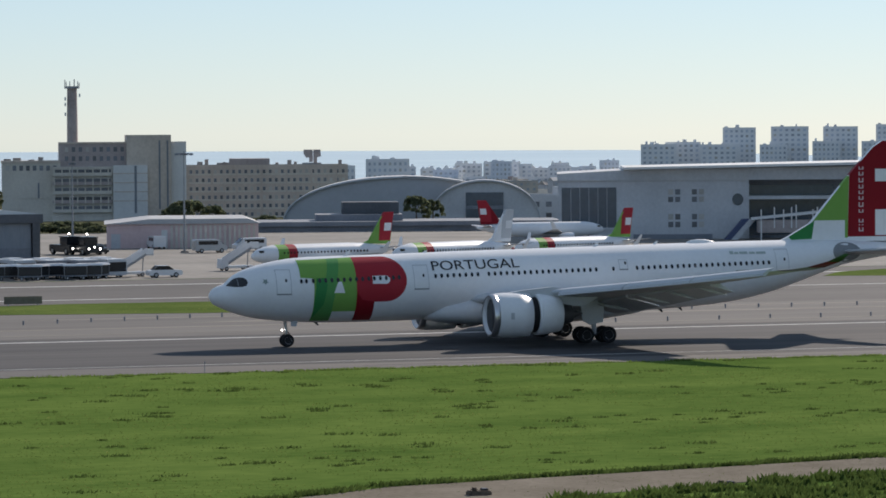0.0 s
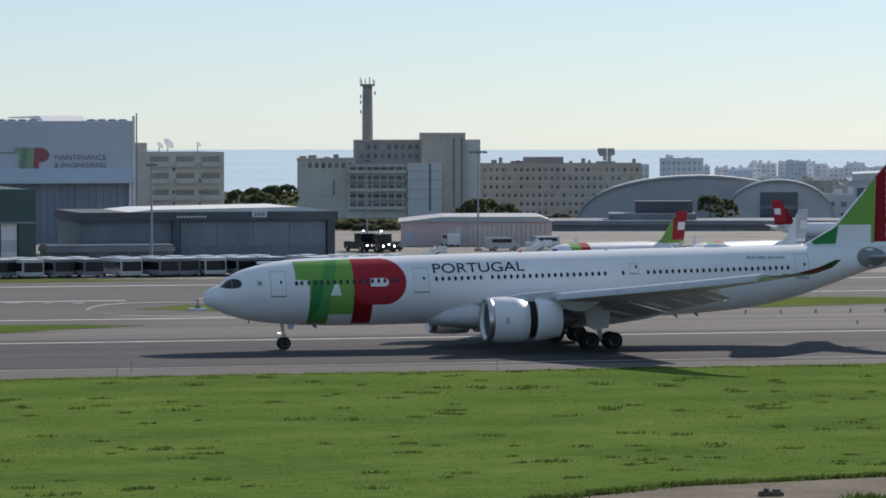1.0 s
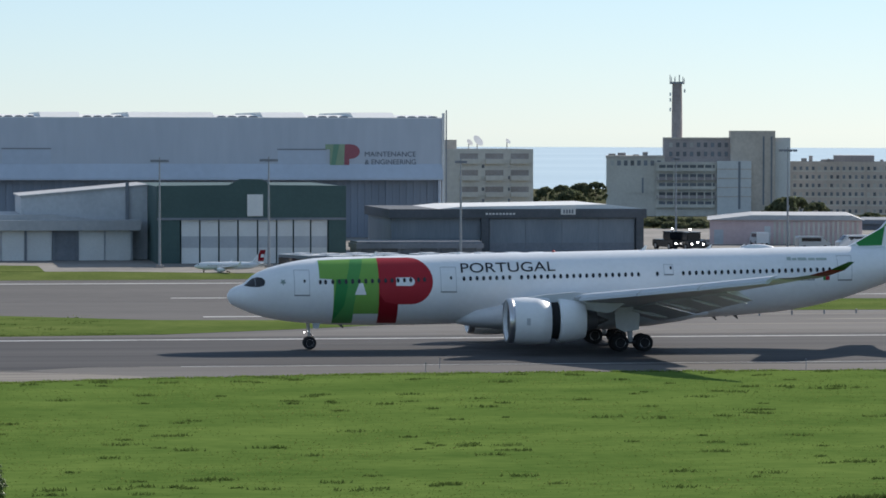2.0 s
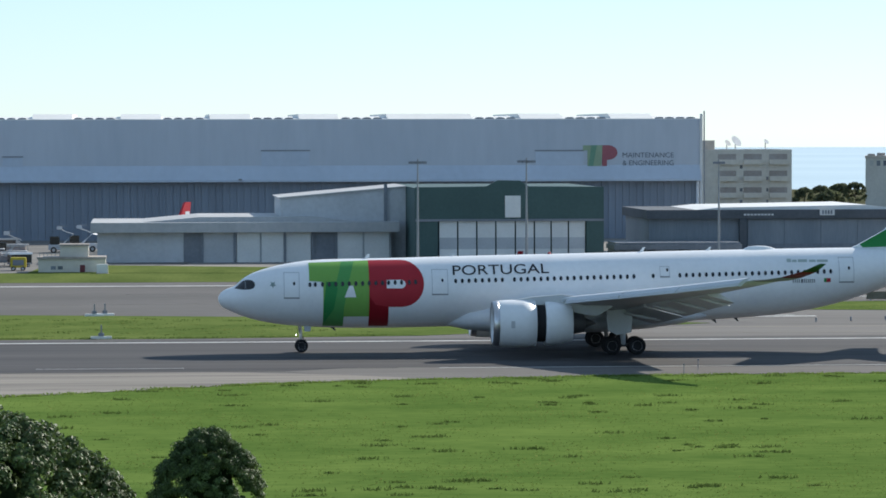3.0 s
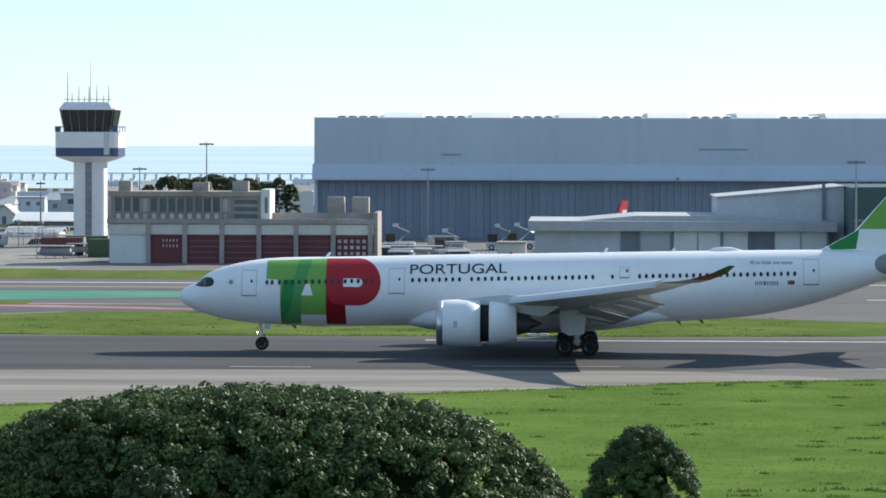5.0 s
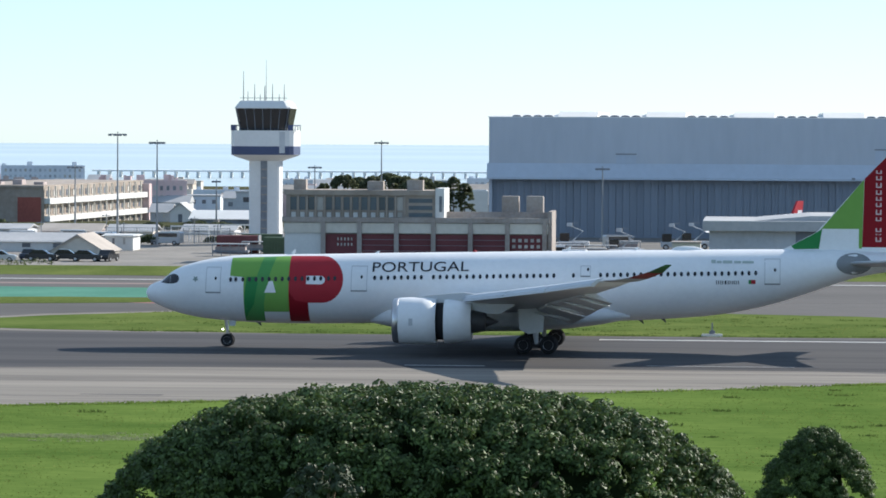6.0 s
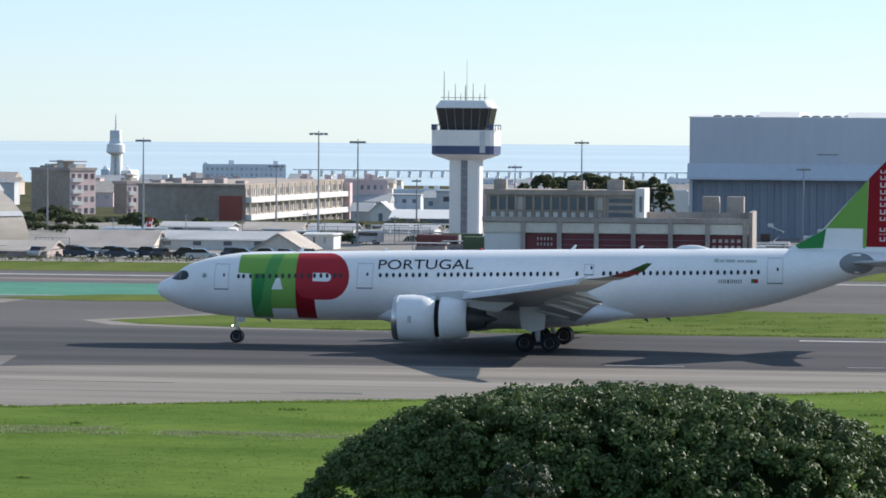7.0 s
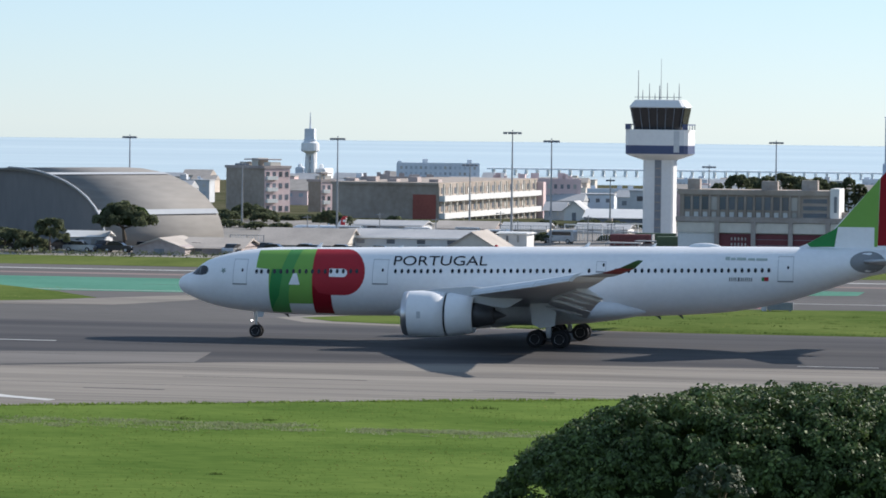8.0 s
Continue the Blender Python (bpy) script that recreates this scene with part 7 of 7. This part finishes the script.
van(137.8, 532.4, 5, "car_silver", "silver apron van on the pale concrete")
van(145.2, 537.2, 185, "car_white", "white apron van beside the depot")
van(135.1, 555.3, 90, "car_white", "white apron van beside the depot")


def tractor(x, y, rz, label):
    t = thing("pushback_tractor", (x, y, 0.02), label, "tractor", rz=rz)
    part("body", box(-3.4, 3.4, -1.4, 1.4, 0.4, 1.5, 0.12), "car_black", t)
    part("cab", box(-0.5, 2.0, -1.1, 1.1, 1.5, 2.6, 0.1), "dark_glass", t)
    part("cab_roof", box(-0.6, 2.1, -1.15, 1.15, 2.6, 2.75, 0.04), "car_black", t)
    part("light_mast", tube([((0.5, 0, 2.7), 0.08), ((0.5, 0, 3.1), 0.06)], seg=6), "car_black", t)
    for dx, dy, z in ((3.4, -0.9, 1.0), (3.4, 0.9, 1.0), (3.4, 0, 1.25), (0.5, 0, 3.1)):
        part("headlight", lathe([(0.0, 0.04), (0.05, 0.13), (-0.1, 0.12)], "x", (dx, dy, z), 10), "lamp_glow", t, "lit headlight")
    wheels_for(t, (-2.2, 2.2), 1.25, 0.55, 0.4)
    return t


tractor(118.6, 531.5, -80, "black pushback tractor with lit headlights")
tractor(116.7, 535.4, -75, "black pushback tractor with lit headlights")
car(121.2, 535.8, "car_black", "black parked car beside the cargo shed", -70)
car(102.7, 530.2, "car_white", "white parked car beside the cargo shed", 4)


# ---- service yard by the fire station ----
def hut():
    y = 463
    u = y / 6470
    b = thing("service_hut", (-13.19, y, 0), "small pale concrete service hut with a dark door", "hut")
    Z = lambda p: (480 - p) * u
    part("wall", box(0, 118 * u, 0, 5, -0.4, Z(456), 0.03), "wall_cream", b)
    part("roof", box(-0.15, 119 * u, -0.2, 5.2, Z(456), Z(452)), "concrete_wall", b)
    part("upper_room", box(38 * u, 88 * u, 0.8, 4.5, Z(454), Z(433), 0.03), "wall_cream", b)
    part("upper_roof", box(37 * u, 89 * u, 0.6, 4.7, Z(433), Z(430)), "concrete_wall", b)
    part("door", box(73 * u, 82 * u, -0.05, 0.02, 0, Z(466)), "door_red", b)
    for k in (22, 34):
        part("window", box(k * u, (k + 9) * u, -0.05, 0.02, Z(474), Z(468)), "window", b)
    part("railing", box(2 * u, 38 * u, 0.05, 0.12, Z(446), Z(445)), "galvanised", b)
    for k in range(6):
        part("railing_post", box((2 + k * 7) * u, (2.8 + k * 7) * u, 0.05, 0.12, Z(456), Z(445)), "galvanised", b)
    return b


hut()
box_like = thing("electrical_cabinet", (-5.81, 459, 0), "small white electrical cabinet beside the hut", "cabinet")
part("body", box(0, 1.4, 0, 1.0, -0.02, 1.2, 0.05), "panel_white", box_like)
part("plinth", box(-0.1, 1.5, -0.1, 1.1, -0.1, 0.1), "concrete_wall", box_like)
cart = thing("generator_cart", (-16.93, 470, 0.02), "yellow ground generator cart", "generator")
part("housing", box(0, 2.0, 0, 1.5, 0.4, 1.7, 0.08), "equipment_yellow", cart)
part("grille", box(0.3, 1.7, -0.04, 0.02, 0.7, 1.4), "wall_dark", cart)
wheels_for(cart, (0.4, 1.6), 0.75, 0.3)


def dolly(x, y, w, label):
    d = thing("equipment_rack", (x, y, 0.02), label, "ground equipment")
    part("deck", box(0, w, 0, 2, 0.5, 0.8, 0.03), "wall_dark", d)
    part("canopy", box(0, w, 0, 2, 1.6, 1.75, 0.03), "roof_grey", d)
    for k in range(5):
        part("post", box(k * (w - 0.1) / 4, k * (w - 0.1) / 4 + 0.1, 0.02, 0.12, 0, 1.6), "galvanised", d)
    part("load", box(0.4, w - 0.4, 0.3, 1.7, 0.8, 1.3, 0.05), "wall_brick", d)
    return d


dolly(-27.00, 505, 8.0, "low covered equipment rack in the service yard")
dolly(-21.37, 525, 5.0, "low covered equipment rack in the service yard")
dolly(-74.73, 500, 5.0, "dark equipment rack beside the tower")
dolly(-72.04, 510, 5.5, "green-grey equipment rack beside the tower")


def gse(x, y, label, paint):
    g = thing("loader", (x, y, 0.02), label, "airport loader", "airport loaders")
    part("chassis", box(0, 4.5, 0, 2.2, 0.4, 1.2, 0.06), paint, g)
    part("cab", box(0.2, 1.6, 0.2, 1.9, 1.2, 2.4, 0.08), "dark_glass", g)
    part("boom", tube([((2.0, 1.0, 1.2), 0.15), ((3.6, 1.0, 2.7), 0.1), ((1.6, 1.0, 3.5), 0.07)], seg=8), paint, g)
    part("basket", box(1.2, 2.0, 0.6, 1.3, 3.4, 3.9, 0.05), "wall_grey", g)
    part("light_bar", box(1.5, 2.9, 0.9, 1.1, 3.85, 3.95), "galvanised", g)
    wheels_for(g, (0.8, 3.6), 1.1, 0.45, 0.3)
    return g


gse(-28.99, 540, "grey boom loader in the service yard", "wall_grey")
gse(-13.89, 540, "grey boom loader in the service yard", "wall_grey")
gse(-11.08, 545, "white boom loader in the service yard", "car_white")
for x, y, w in ((-25.5, 492, 5.5), (-19.4, 486, 4.2), (-29.6, 515, 6.0)):
    dolly(x, y, w, "low covered equipment rack in the service yard")
for x, y, rz in ((-30.5, 484, 15), (-23.6, 480, -10), (-16.2, 483, 20), (-27.4, 498, 5)):
    baggage_cart(x, y, rz)
gse(-20.6, 512, "grey boom loader in the service yard", "panel_grey")
van(-20.05, 545, 20, "car_silver", "silver service van in the yard")


# ---- fence and yard before the tower ----
def perimeter_fence(x0, x1, y, h):
    f = thing("perimeter_fence", (x0, y, 0), "grey steel perimeter fence with thin bars", "fence")
    n = int((x1 - x0) / 2.4)
    post = part("post", box(-0.06, 0.06, -0.06, 0.06, -0.2, h, 0.01), "galvanised", f)
    for k in range(1, n + 1):
        share("post", post, f, (k * 2.4, 0, 0))
    for z in (0.15, h * 0.55, h - 0.1):
        part("rail", box(0, n * 2.4, -0.03, 0.03, z, z + 0.06), "galvanised", f)
    bar = part("bar", box(-0.03, 0.03, -0.015, 0.015, 0.05, h), "wall_grey", f, loc=(0.4, 0, 0))
    for k in range(1, min(n * 6, 280)):
        share("bar", bar, f, (0.4 + k * 0.4, 0, 0))
    return f


perimeter_fence(-99.52, -78.21, 556, 2.4)
perimeter_fence(-126.12, -121.29, 492, 2.2)
perimeter_fence(-122.0, -97.5, 538, 2.0)


def utility_pole(x, y, h):
    q = thing("utility_pole", (x, y, 0), "thin grey utility pole with a short arm in the yard", "utility pole", "yard poles")
    part("pole", tube([((0, 0, -0.2), 0.09), ((0, 0, h), 0.06)], seg=8), "galvanised", q)
    part("arm", box(-0.6, 0.6, -0.04, 0.04, h - 0.35, h - 0.25), "galvanised", q)
    part("lamp_head", box(-0.75, -0.4, -0.1, 0.1, h - 0.42, h - 0.3, 0.02), "wall_dark", q)
    return q


for x, y, h in ((-107.5, 545, 3.6), (-100.2, 560, 4.4), (-95.4, 548, 3.4), (-118.6, 556, 4.0), (-85.2, 552, 4.2), (-81.0, 548, 3.2), (-126.4, 540, 3.8)):
    utility_pole(x, y, h)


def pipe_gantry(x, y, w, h):
    q = thing("pipe_gantry", (x, y, 0), "low white pipe gantry on thin legs in the yard", "gantry", "pipe gantries")
    n = max(3, int(w / 2.2))
    for k in range(n):
        part("leg", box(k * w / (n - 1) - 0.08, k * w / (n - 1) + 0.08, -0.08, 0.08, -0.2, h), "panel_white", q)
    part("beam", box(-0.1, w + 0.1, -0.12, 0.12, h, h + 0.22), "panel_white", q)
    part("pipe", tube([((-0.3, 0.3, h * 0.6), 0.14), ((w + 0.3, 0.3, h * 0.45), 0.14)], seg=8), "panel_grey", q)
    return q


pipe_gantry(-82.6, 562, 7.4, 2.6)
pipe_gantry(-92.5, 575, 6.0, 2.0)
gable_house("low cream shed with a grey roof in the yard", -104.5, -97.2, 585, 1.1, 2.0, 8, "wall_cream", "roof_grey")
gable_house("low white shed with a pale roof in the yard", -94.6, -86.0, 600, 0.9, 1.7, 8, "wall_white", "roof_grey")
gable_house("low tiled shed at the back of the yard", -116.8, -107.2, 592, 0.8, 1.9, 9, "wall_brick", "roof_tile")
gable_house("low grey shed at the back of the yard", -132.5, -120.8, 600, 0.9, 1.6, 9, "wall_grey", "roof_grey")
for x, y, paint, l in ((-110.5, 548, "car_white", "white"), (-103.4, 552, "car_silver", "silver"), (-98.2, 543, "car_white", "white"), (-88.6, 546, "car_silver", "silver"), (-121.5, 550, "car_white", "white")):
    van(x, y, 10 if x < -100 else 170, paint, l + " van parked in the fenced yard")


def container(x, y, paint, label):
    c = thing("container", (x, y, 0.02), label, "container", "yard containers")
    part("body", box(0, 6.0, 0, 2.4, 0.05, 2.5, 0.04), paint, c)
    for k in range(14):
        part("rib", box(0.25 + k * 0.41, 0.4 + k * 0.41, -0.05, 0.0, 0.25, 2.3), paint, c)
    part("end_frame", box(5.9, 6.04, -0.05, 2.45, 0.0, 2.55), "galvanised", c)
    return c


M["container_green"] = mat("container_green", (0.07, 0.11, 0.06), 0.6, vary=0.15)
M["container_red"] = mat("container_red", (0.16, 0.05, 0.05), 0.6, vary=0.15)
container(-68.31, 505, "container_green", "green steel container beside the tower foot")
container(-75.87, 512, "container_red", "dark red steel container beside the fence")
container(-73.45, 520, "container_green", "green steel container beside the tower foot")


# ---- airfield fittings ----
def light_stand(x, y, label="low white approach light unit on the grass"):
    s = thing("airfield_light", (x, y, 0.05), label, "airfield light", "airfield light units")
    part("base", box(-0.9, 0.9, -0.35, 0.35, -0.05, 0.2, 0.04), "panel_white", s)
    part("lamp_box", box(-0.25, 0.25, -0.2, 0.2, 0.2, 0.5, 0.05), "wall_dark", s)
    part("post", box(-0.06, 0.06, -0.06, 0.06, 0.5, 1.15), "wall_dark", s)
    return s


for x, y in ((-3.6, 313.3), (-4.7, 352.2), (-3.6, 313.1), (-3.7, 353.0), (61.7, 360.2)):
    light_stand(x, y)
bx = thing("sign_box", (-35.6, 352.5, 0.05), "low black taxiway sign box", "sign")
part("board", box(-1.2, 1.2, -0.25, 0.25, 0.1, 0.85, 0.04), "wall_dark", bx)
part("leg", box(-1.0, -0.9, -0.1, 0.1, -0.1, 0.12), "galvanised", bx)
part("leg", box(0.9, 1.0, -0.1, 0.1, -0.1, 0.12), "galvanised", bx)
part("end_cap", box(-1.75, -1.35, -0.3, 0.3, 0.0, 0.7, 0.05), "wall_grey", bx)
copy_thing(bx, pose(-35.5, 352.6, 0.05))
sg = thing("sign_board", (76.9, 374.7, 0.05), "faded yellow-brown taxiway sign board", "sign")
part("board", box(-2.0, 2.0, -0.1, 0.1, 0.15, 0.95, 0.03), "dirt", sg)
part("leg", box(-1.6, -1.5, -0.05, 0.05, -0.1, 0.16), "galvanised", sg)
part("leg", box(1.5, 1.6, -0.05, 0.05, -0.1, 0.16), "galvanised", sg)


def edge_light(x, y):
    e = thing("edge_light", (x, y, 0.03), "small dark taxiway edge light", "airfield light", "taxiway edge lights")
    part("stem", tube([((0, 0, -0.02), 0.09), ((0, 0, 0.3), 0.07)], seg=8), "wall_dark", e)
    part("lens", lathe([(0.26, 0.1), (0.36, 0.1), (0.42, 0.03)], "z", seg=8), "wall_dark", e)
    return e


light0 = edge_light(62, 333.8)
for k in range(1, 14):
    copy_thing(light0, pose(62 + k * 3.5, 333.8 + k * 1.18, 0.03))
for k in range(22):
    copy_thing(light0, pose(112 + k * 3.6, 338.6, 0.03))
for k in range(16):
    copy_thing(light0, pose(116 + k * 5.2, 318, 0.03))

mast = thing("wind_marker", (39.0, 262.1, 0.0), "thin marker post at the runway edge", "marker post")
part("post", tube([((0, 0, -0.1), 0.03), ((0, 0, 0.75), 0.025)], seg=6), "wall_dark", mast)
part("cap", box(-0.05, 0.05, -0.05, 0.05, 0.72, 0.82, 0.01), "wall_dark", mast)
for x, y in ((67.6, 263.0), (40.8, 267.1)):
    copy_thing(mast, pose(x, y, 0))


def drain(x, y):
    d = thing("drain_block", (x, y, 0), "dark concrete drain block on the near grass", "drain")
    part("block", box(-0.55, 0.55, -0.4, 0.4, -0.1, 0.24, 0.06), "bark", d)
    part("stone", box(-0.4, -0.1, -0.3, 0.2, 0.22, 0.4, 0.08), "bark", d)
    part("stone", box(0.1, 0.5, -0.2, 0.3, 0.22, 0.34, 0.06), "dark_metal", d)
    return d


for x, y in ((56.9, 168.1), (69.4, 167.0)):
    drain(x, y)


# ---- low hedge before the parked cars ----
rnd = random.Random(31)
hedge = thing("hedge", (-130, 459.5, 0), "low straggling dark hedge before the parked cars", "hedge")
lobes = [(x * 0.9, rnd.uniform(-0.5, 0.5), rnd.uniform(0.2, 0.55), rnd.uniform(0.4, 0.75)) for x in range(-50, 46) if rnd.random() < 0.9]
leaves = leaf_cloud(lobes, 0.11, 45, 8)
leaves.materials.append(M["leaf_hazed"])
crown = new("foliage", leaves)
crown.parent = hedge


# ---- grass blades and tufts ----
def grass_blades(n, region, seed, tall, label, material, clump):
    """Short leaning blades spread over the near field, thicker in patches."""
    rng = np.random.default_rng(seed)
    x, y = rng.uniform(*region[0], n), rng.uniform(*region[1], n)
    patch = np.sin(x * 0.31 + 1.7 * np.sin(y * 0.11)) + np.sin(y * 0.23 + 2.1 * np.sin(x * 0.13)) + np.sin(x * 0.9 + y * 0.4)
    edge = np.interp(x, [p[0] for p in near_edge], [p[1] for p in near_edge])
    path = (x > 34) & (y < 158 + (x - 36) * 0.36) & (y > 150 + (x - 45) * 0.2)
    keep = (y < edge - 0.2) & (patch + rng.normal(size=n) * 1.2 > clump) & ~path
    x, y = x[keep], y[keep]
    n = len(x)
    h = tall * rng.uniform(0.4, 1.5, n)
    a = rng.uniform(0, math.tau, n)
    dx, dy = np.cos(a) * h * 0.55, np.sin(a) * h * 0.55
    lean, side = -h * rng.uniform(0.5, 1.4, n), h * rng.uniform(-0.6, 0.6, n)
    low = np.full(n, 0.0)
    verts = np.concatenate([np.stack([x - dx, y - dy * 0.3, low], 1), np.stack([x + dx, y + dy * 0.3, low], 1), np.stack([x + side, y + lean, h * 0.5], 1)])
    faces = np.stack([np.arange(n), np.arange(n) + n, np.arange(n) + 2 * n], 1)
    me = bpy.data.meshes.new("grass_blades")
    me.from_pydata(verts.tolist(), [], faces.tolist())
    me.materials.append(M[material])
    return tagged(new("grass_blades", me), label, "grass", kind="stuff")


def grass_clumps(centres, seed, per, spread, tall, label, material):
    """Low tufts drawn out along the mowing lines."""
    rng = np.random.default_rng(seed)
    c = np.array(centres)
    n = len(c) * per
    size = np.repeat(rng.uniform(0.4, 1.3, len(c)), per)
    x = np.repeat(c[:, 0], per) + rng.normal(size=n) * spread * size
    y = np.repeat(c[:, 1], per) + rng.normal(size=n) * spread * 0.55 * size
    h = tall * rng.uniform(0.5, 1.5, n) * (0.5 + size * 0.5)
    a = rng.uniform(0, math.tau, n)
    dx = np.cos(a) * h * 0.4
    tip = np.stack([x + h * rng.uniform(-0.7, 0.7, n), y - h * rng.uniform(-0.3, 0.7, n), h], 1)
    flat = np.zeros(n)
    verts = np.concatenate([np.stack([x - dx, y, flat], 1), np.stack([x + dx, y + 0.02, flat], 1), tip])
    faces = np.stack([np.arange(n), np.arange(n) + n, np.arange(n) + 2 * n], 1)
    me = bpy.data.meshes.new("grass_tufts")
    me.from_pydata(verts.tolist(), [], faces.tolist())
    me.materials.append(M[material])
    return tagged(new("grass_tufts", me), label, "grass", kind="stuff")


def let_light_through(m, share_through):
    """Thin leaves pass part of the light that falls on their far side."""
    nt = m.node_tree
    b = nt.nodes["Principled BSDF"]
    tr, mx = nt.nodes.new("ShaderNodeBsdfTranslucent"), nt.nodes.new("ShaderNodeMixShader")
    nt.links.new(b.inputs["Base Color"].links[0].from_socket, tr.inputs["Color"])
    mx.inputs[0].default_value = share_through
    nt.links.new(b.outputs[0], mx.inputs[1])
    nt.links.new(tr.outputs[0], mx.inputs[2])
    nt.links.new(mx.outputs[0], nt.nodes["Material Output"].inputs["Surface"])
    return m


let_light_through(M["leaf_hazed"], 0.6)
let_light_through(M["leaf_dark"], 0.2)
M["blade"] = let_light_through(mat("blade", (0.095, 0.152, 0.034), 0.8, scale=0.4, color2=(0.16, 0.222, 0.055), spec=0.05, island=0.35), 0.5)
M["blade_dark"] = let_light_through(mat("blade_dark", (0.068, 0.106, 0.027), 0.9, scale=0.4, color2=(0.108, 0.152, 0.043), spec=0.0, island=0.3), 0.35)
M["blade_straw"] = let_light_through(mat("blade_straw", (0.19, 0.23, 0.11), 0.9, scale=0.4, color2=(0.27, 0.3, 0.17), spec=0.0, island=0.3), 0.4)
M["blade_dry"] = let_light_through(mat("blade_dry", (0.15, 0.19, 0.05), 0.9, scale=0.4, color2=(0.22, 0.24, 0.08), spec=0.0, island=0.3), 0.5)
grass_blades(150000, ((-75, 110), (150, 262)), 3, 0.085, "short uneven green grass on the near field", "blade", -0.6)
grass_blades(26000, ((-75, 110), (150, 262)), 6, 0.1, "sparse yellowish dry grass in the near field", "blade_dry", 1.2)
edge_y = lambda x: float(np.interp(x, [p[0] for p in near_edge], [p[1] for p in near_edge]))
rnd = random.Random(44)
spots = []
while len(spots) < 330:
    x, y = rnd.uniform(-75, 125), rnd.uniform(176, 261)
    if y < edge_y(x) - 0.3 and rnd.random() < np.interp(x, (-30, 20), (0.25, 1)) and math.sin(x * 0.09 + y * 0.21) + math.sin(y * 0.33 - x * 0.05) + rnd.uniform(-1.6, 1.6) > 0.5:
        spots.append((x, y))
grass_clumps(spots, 5, 46, 0.42, 0.13, "low dark tufts drawn out in the near grass", "blade_dark")
spots = [(x, edge_y(x) - rnd.uniform(-0.1, 0.5)) for x in (rnd.uniform(-75, 125) for _ in range(420))]
grass_clumps(spots, 7, 40, 0.5, 0.12, "ragged grass edge along the pavement", "blade")
spots = [(rnd.uniform(-72, -34), 204.6 + rnd.gauss(0, 1.1)) for _ in range(120)] + [(rnd.uniform(-66, -48), 207 + rnd.gauss(0, 0.5)) for _ in range(60)] + [(rnd.uniform(-45, -36), 205.3 + rnd.gauss(0, 0.3)) for _ in range(60)]
grass_clumps(spots, 8, 40, 0.5, 0.1, "bleached streak of dry grass in the near field", "blade_straw")
spots = [(x, 150 + (x - 45) * 0.2 + rnd.uniform(-2, 16 - abs(x - 82) * 0.1)) for x in (rnd.uniform(50, 112) for _ in range(420))]
spots = [q for q in spots if q[1] < float(np.interp(q[0], (45, 61, 81, 110), (157, 165, 171.5, 177)))]
grass_clumps(spots, 9, 50, 0.5, 0.34, "tall rank weeds before the perimeter path", "blade_dark")
spots = [(x, float(np.interp(x, (36, 46, 54, 84, 110), (160.5, 169, 174, 180, 184.5))) + rnd.uniform(-0.1, 0.35)) for x in (rnd.uniform(36, 112) for _ in range(330))]
grass_clumps(spots, 10, 40, 0.4, 0.2, "dark ragged grass edge along the perimeter path", "blade_dark")


rnd = random.Random(71)
spots = [(x, 312.9 + max(0, (x - 5) * 0.14) + rnd.uniform(0, 0.8)) for x in (rnd.uniform(-55, 24) for _ in range(170))] + [(rnd.uniform(-60, 20), rnd.uniform(316, 346)) for _ in range(190)]
grass_clumps(spots, 11, 30, 0.6, 0.13, "low tufts on the grass island beside the runway", "blade_dark")
spots = [(rnd.uniform(-60, 20), rnd.uniform(315, 348)) for _ in range(220)] + [(rnd.uniform(62, 130), rnd.uniform(357, 371)) for _ in range(90)] + [(rnd.uniform(-150, -108), rnd.uniform(345, 372)) for _ in range(110)]
grass_clumps(spots, 12, 30, 0.9, 0.1, "patches of dry grass on the islands between the taxiways", "blade_dry")


# ---- what moves ----
def motions():
    walk(jet, [(t, pose(x, 292.3, 0.03)) for t, x in JET_PATH])
    for ob, loc, radius in jet_wheels:
        rows, turn, last = [], 0.0, JET_PATH[0][1]
        for i in range(8 * FPS + 1):
            x = float(np.interp(i / FPS, [r[0] for r in JET_PATH], [r[1] for r in JET_PATH]))
            turn -= min(1.55, (last - x) / radius)
            last = x
            rows.append((i / FPS, Matrix.Translation(loc) @ Matrix.Rotation(turn, 4, "Y")))
        walk(ob, rows)

    for ob in jet_sleeves:  # the reversers close late in the roll
        walk(ob, [(t, pose(x, 0, 0)) for t, x in ((0.0, 0.0), (3.0, 0.12), (4.5, 0.1), (6.0, 0.0), (6.5, -0.06), (7.0, -0.25), (7.5, -0.38), (8.0, -0.46))])


motions()
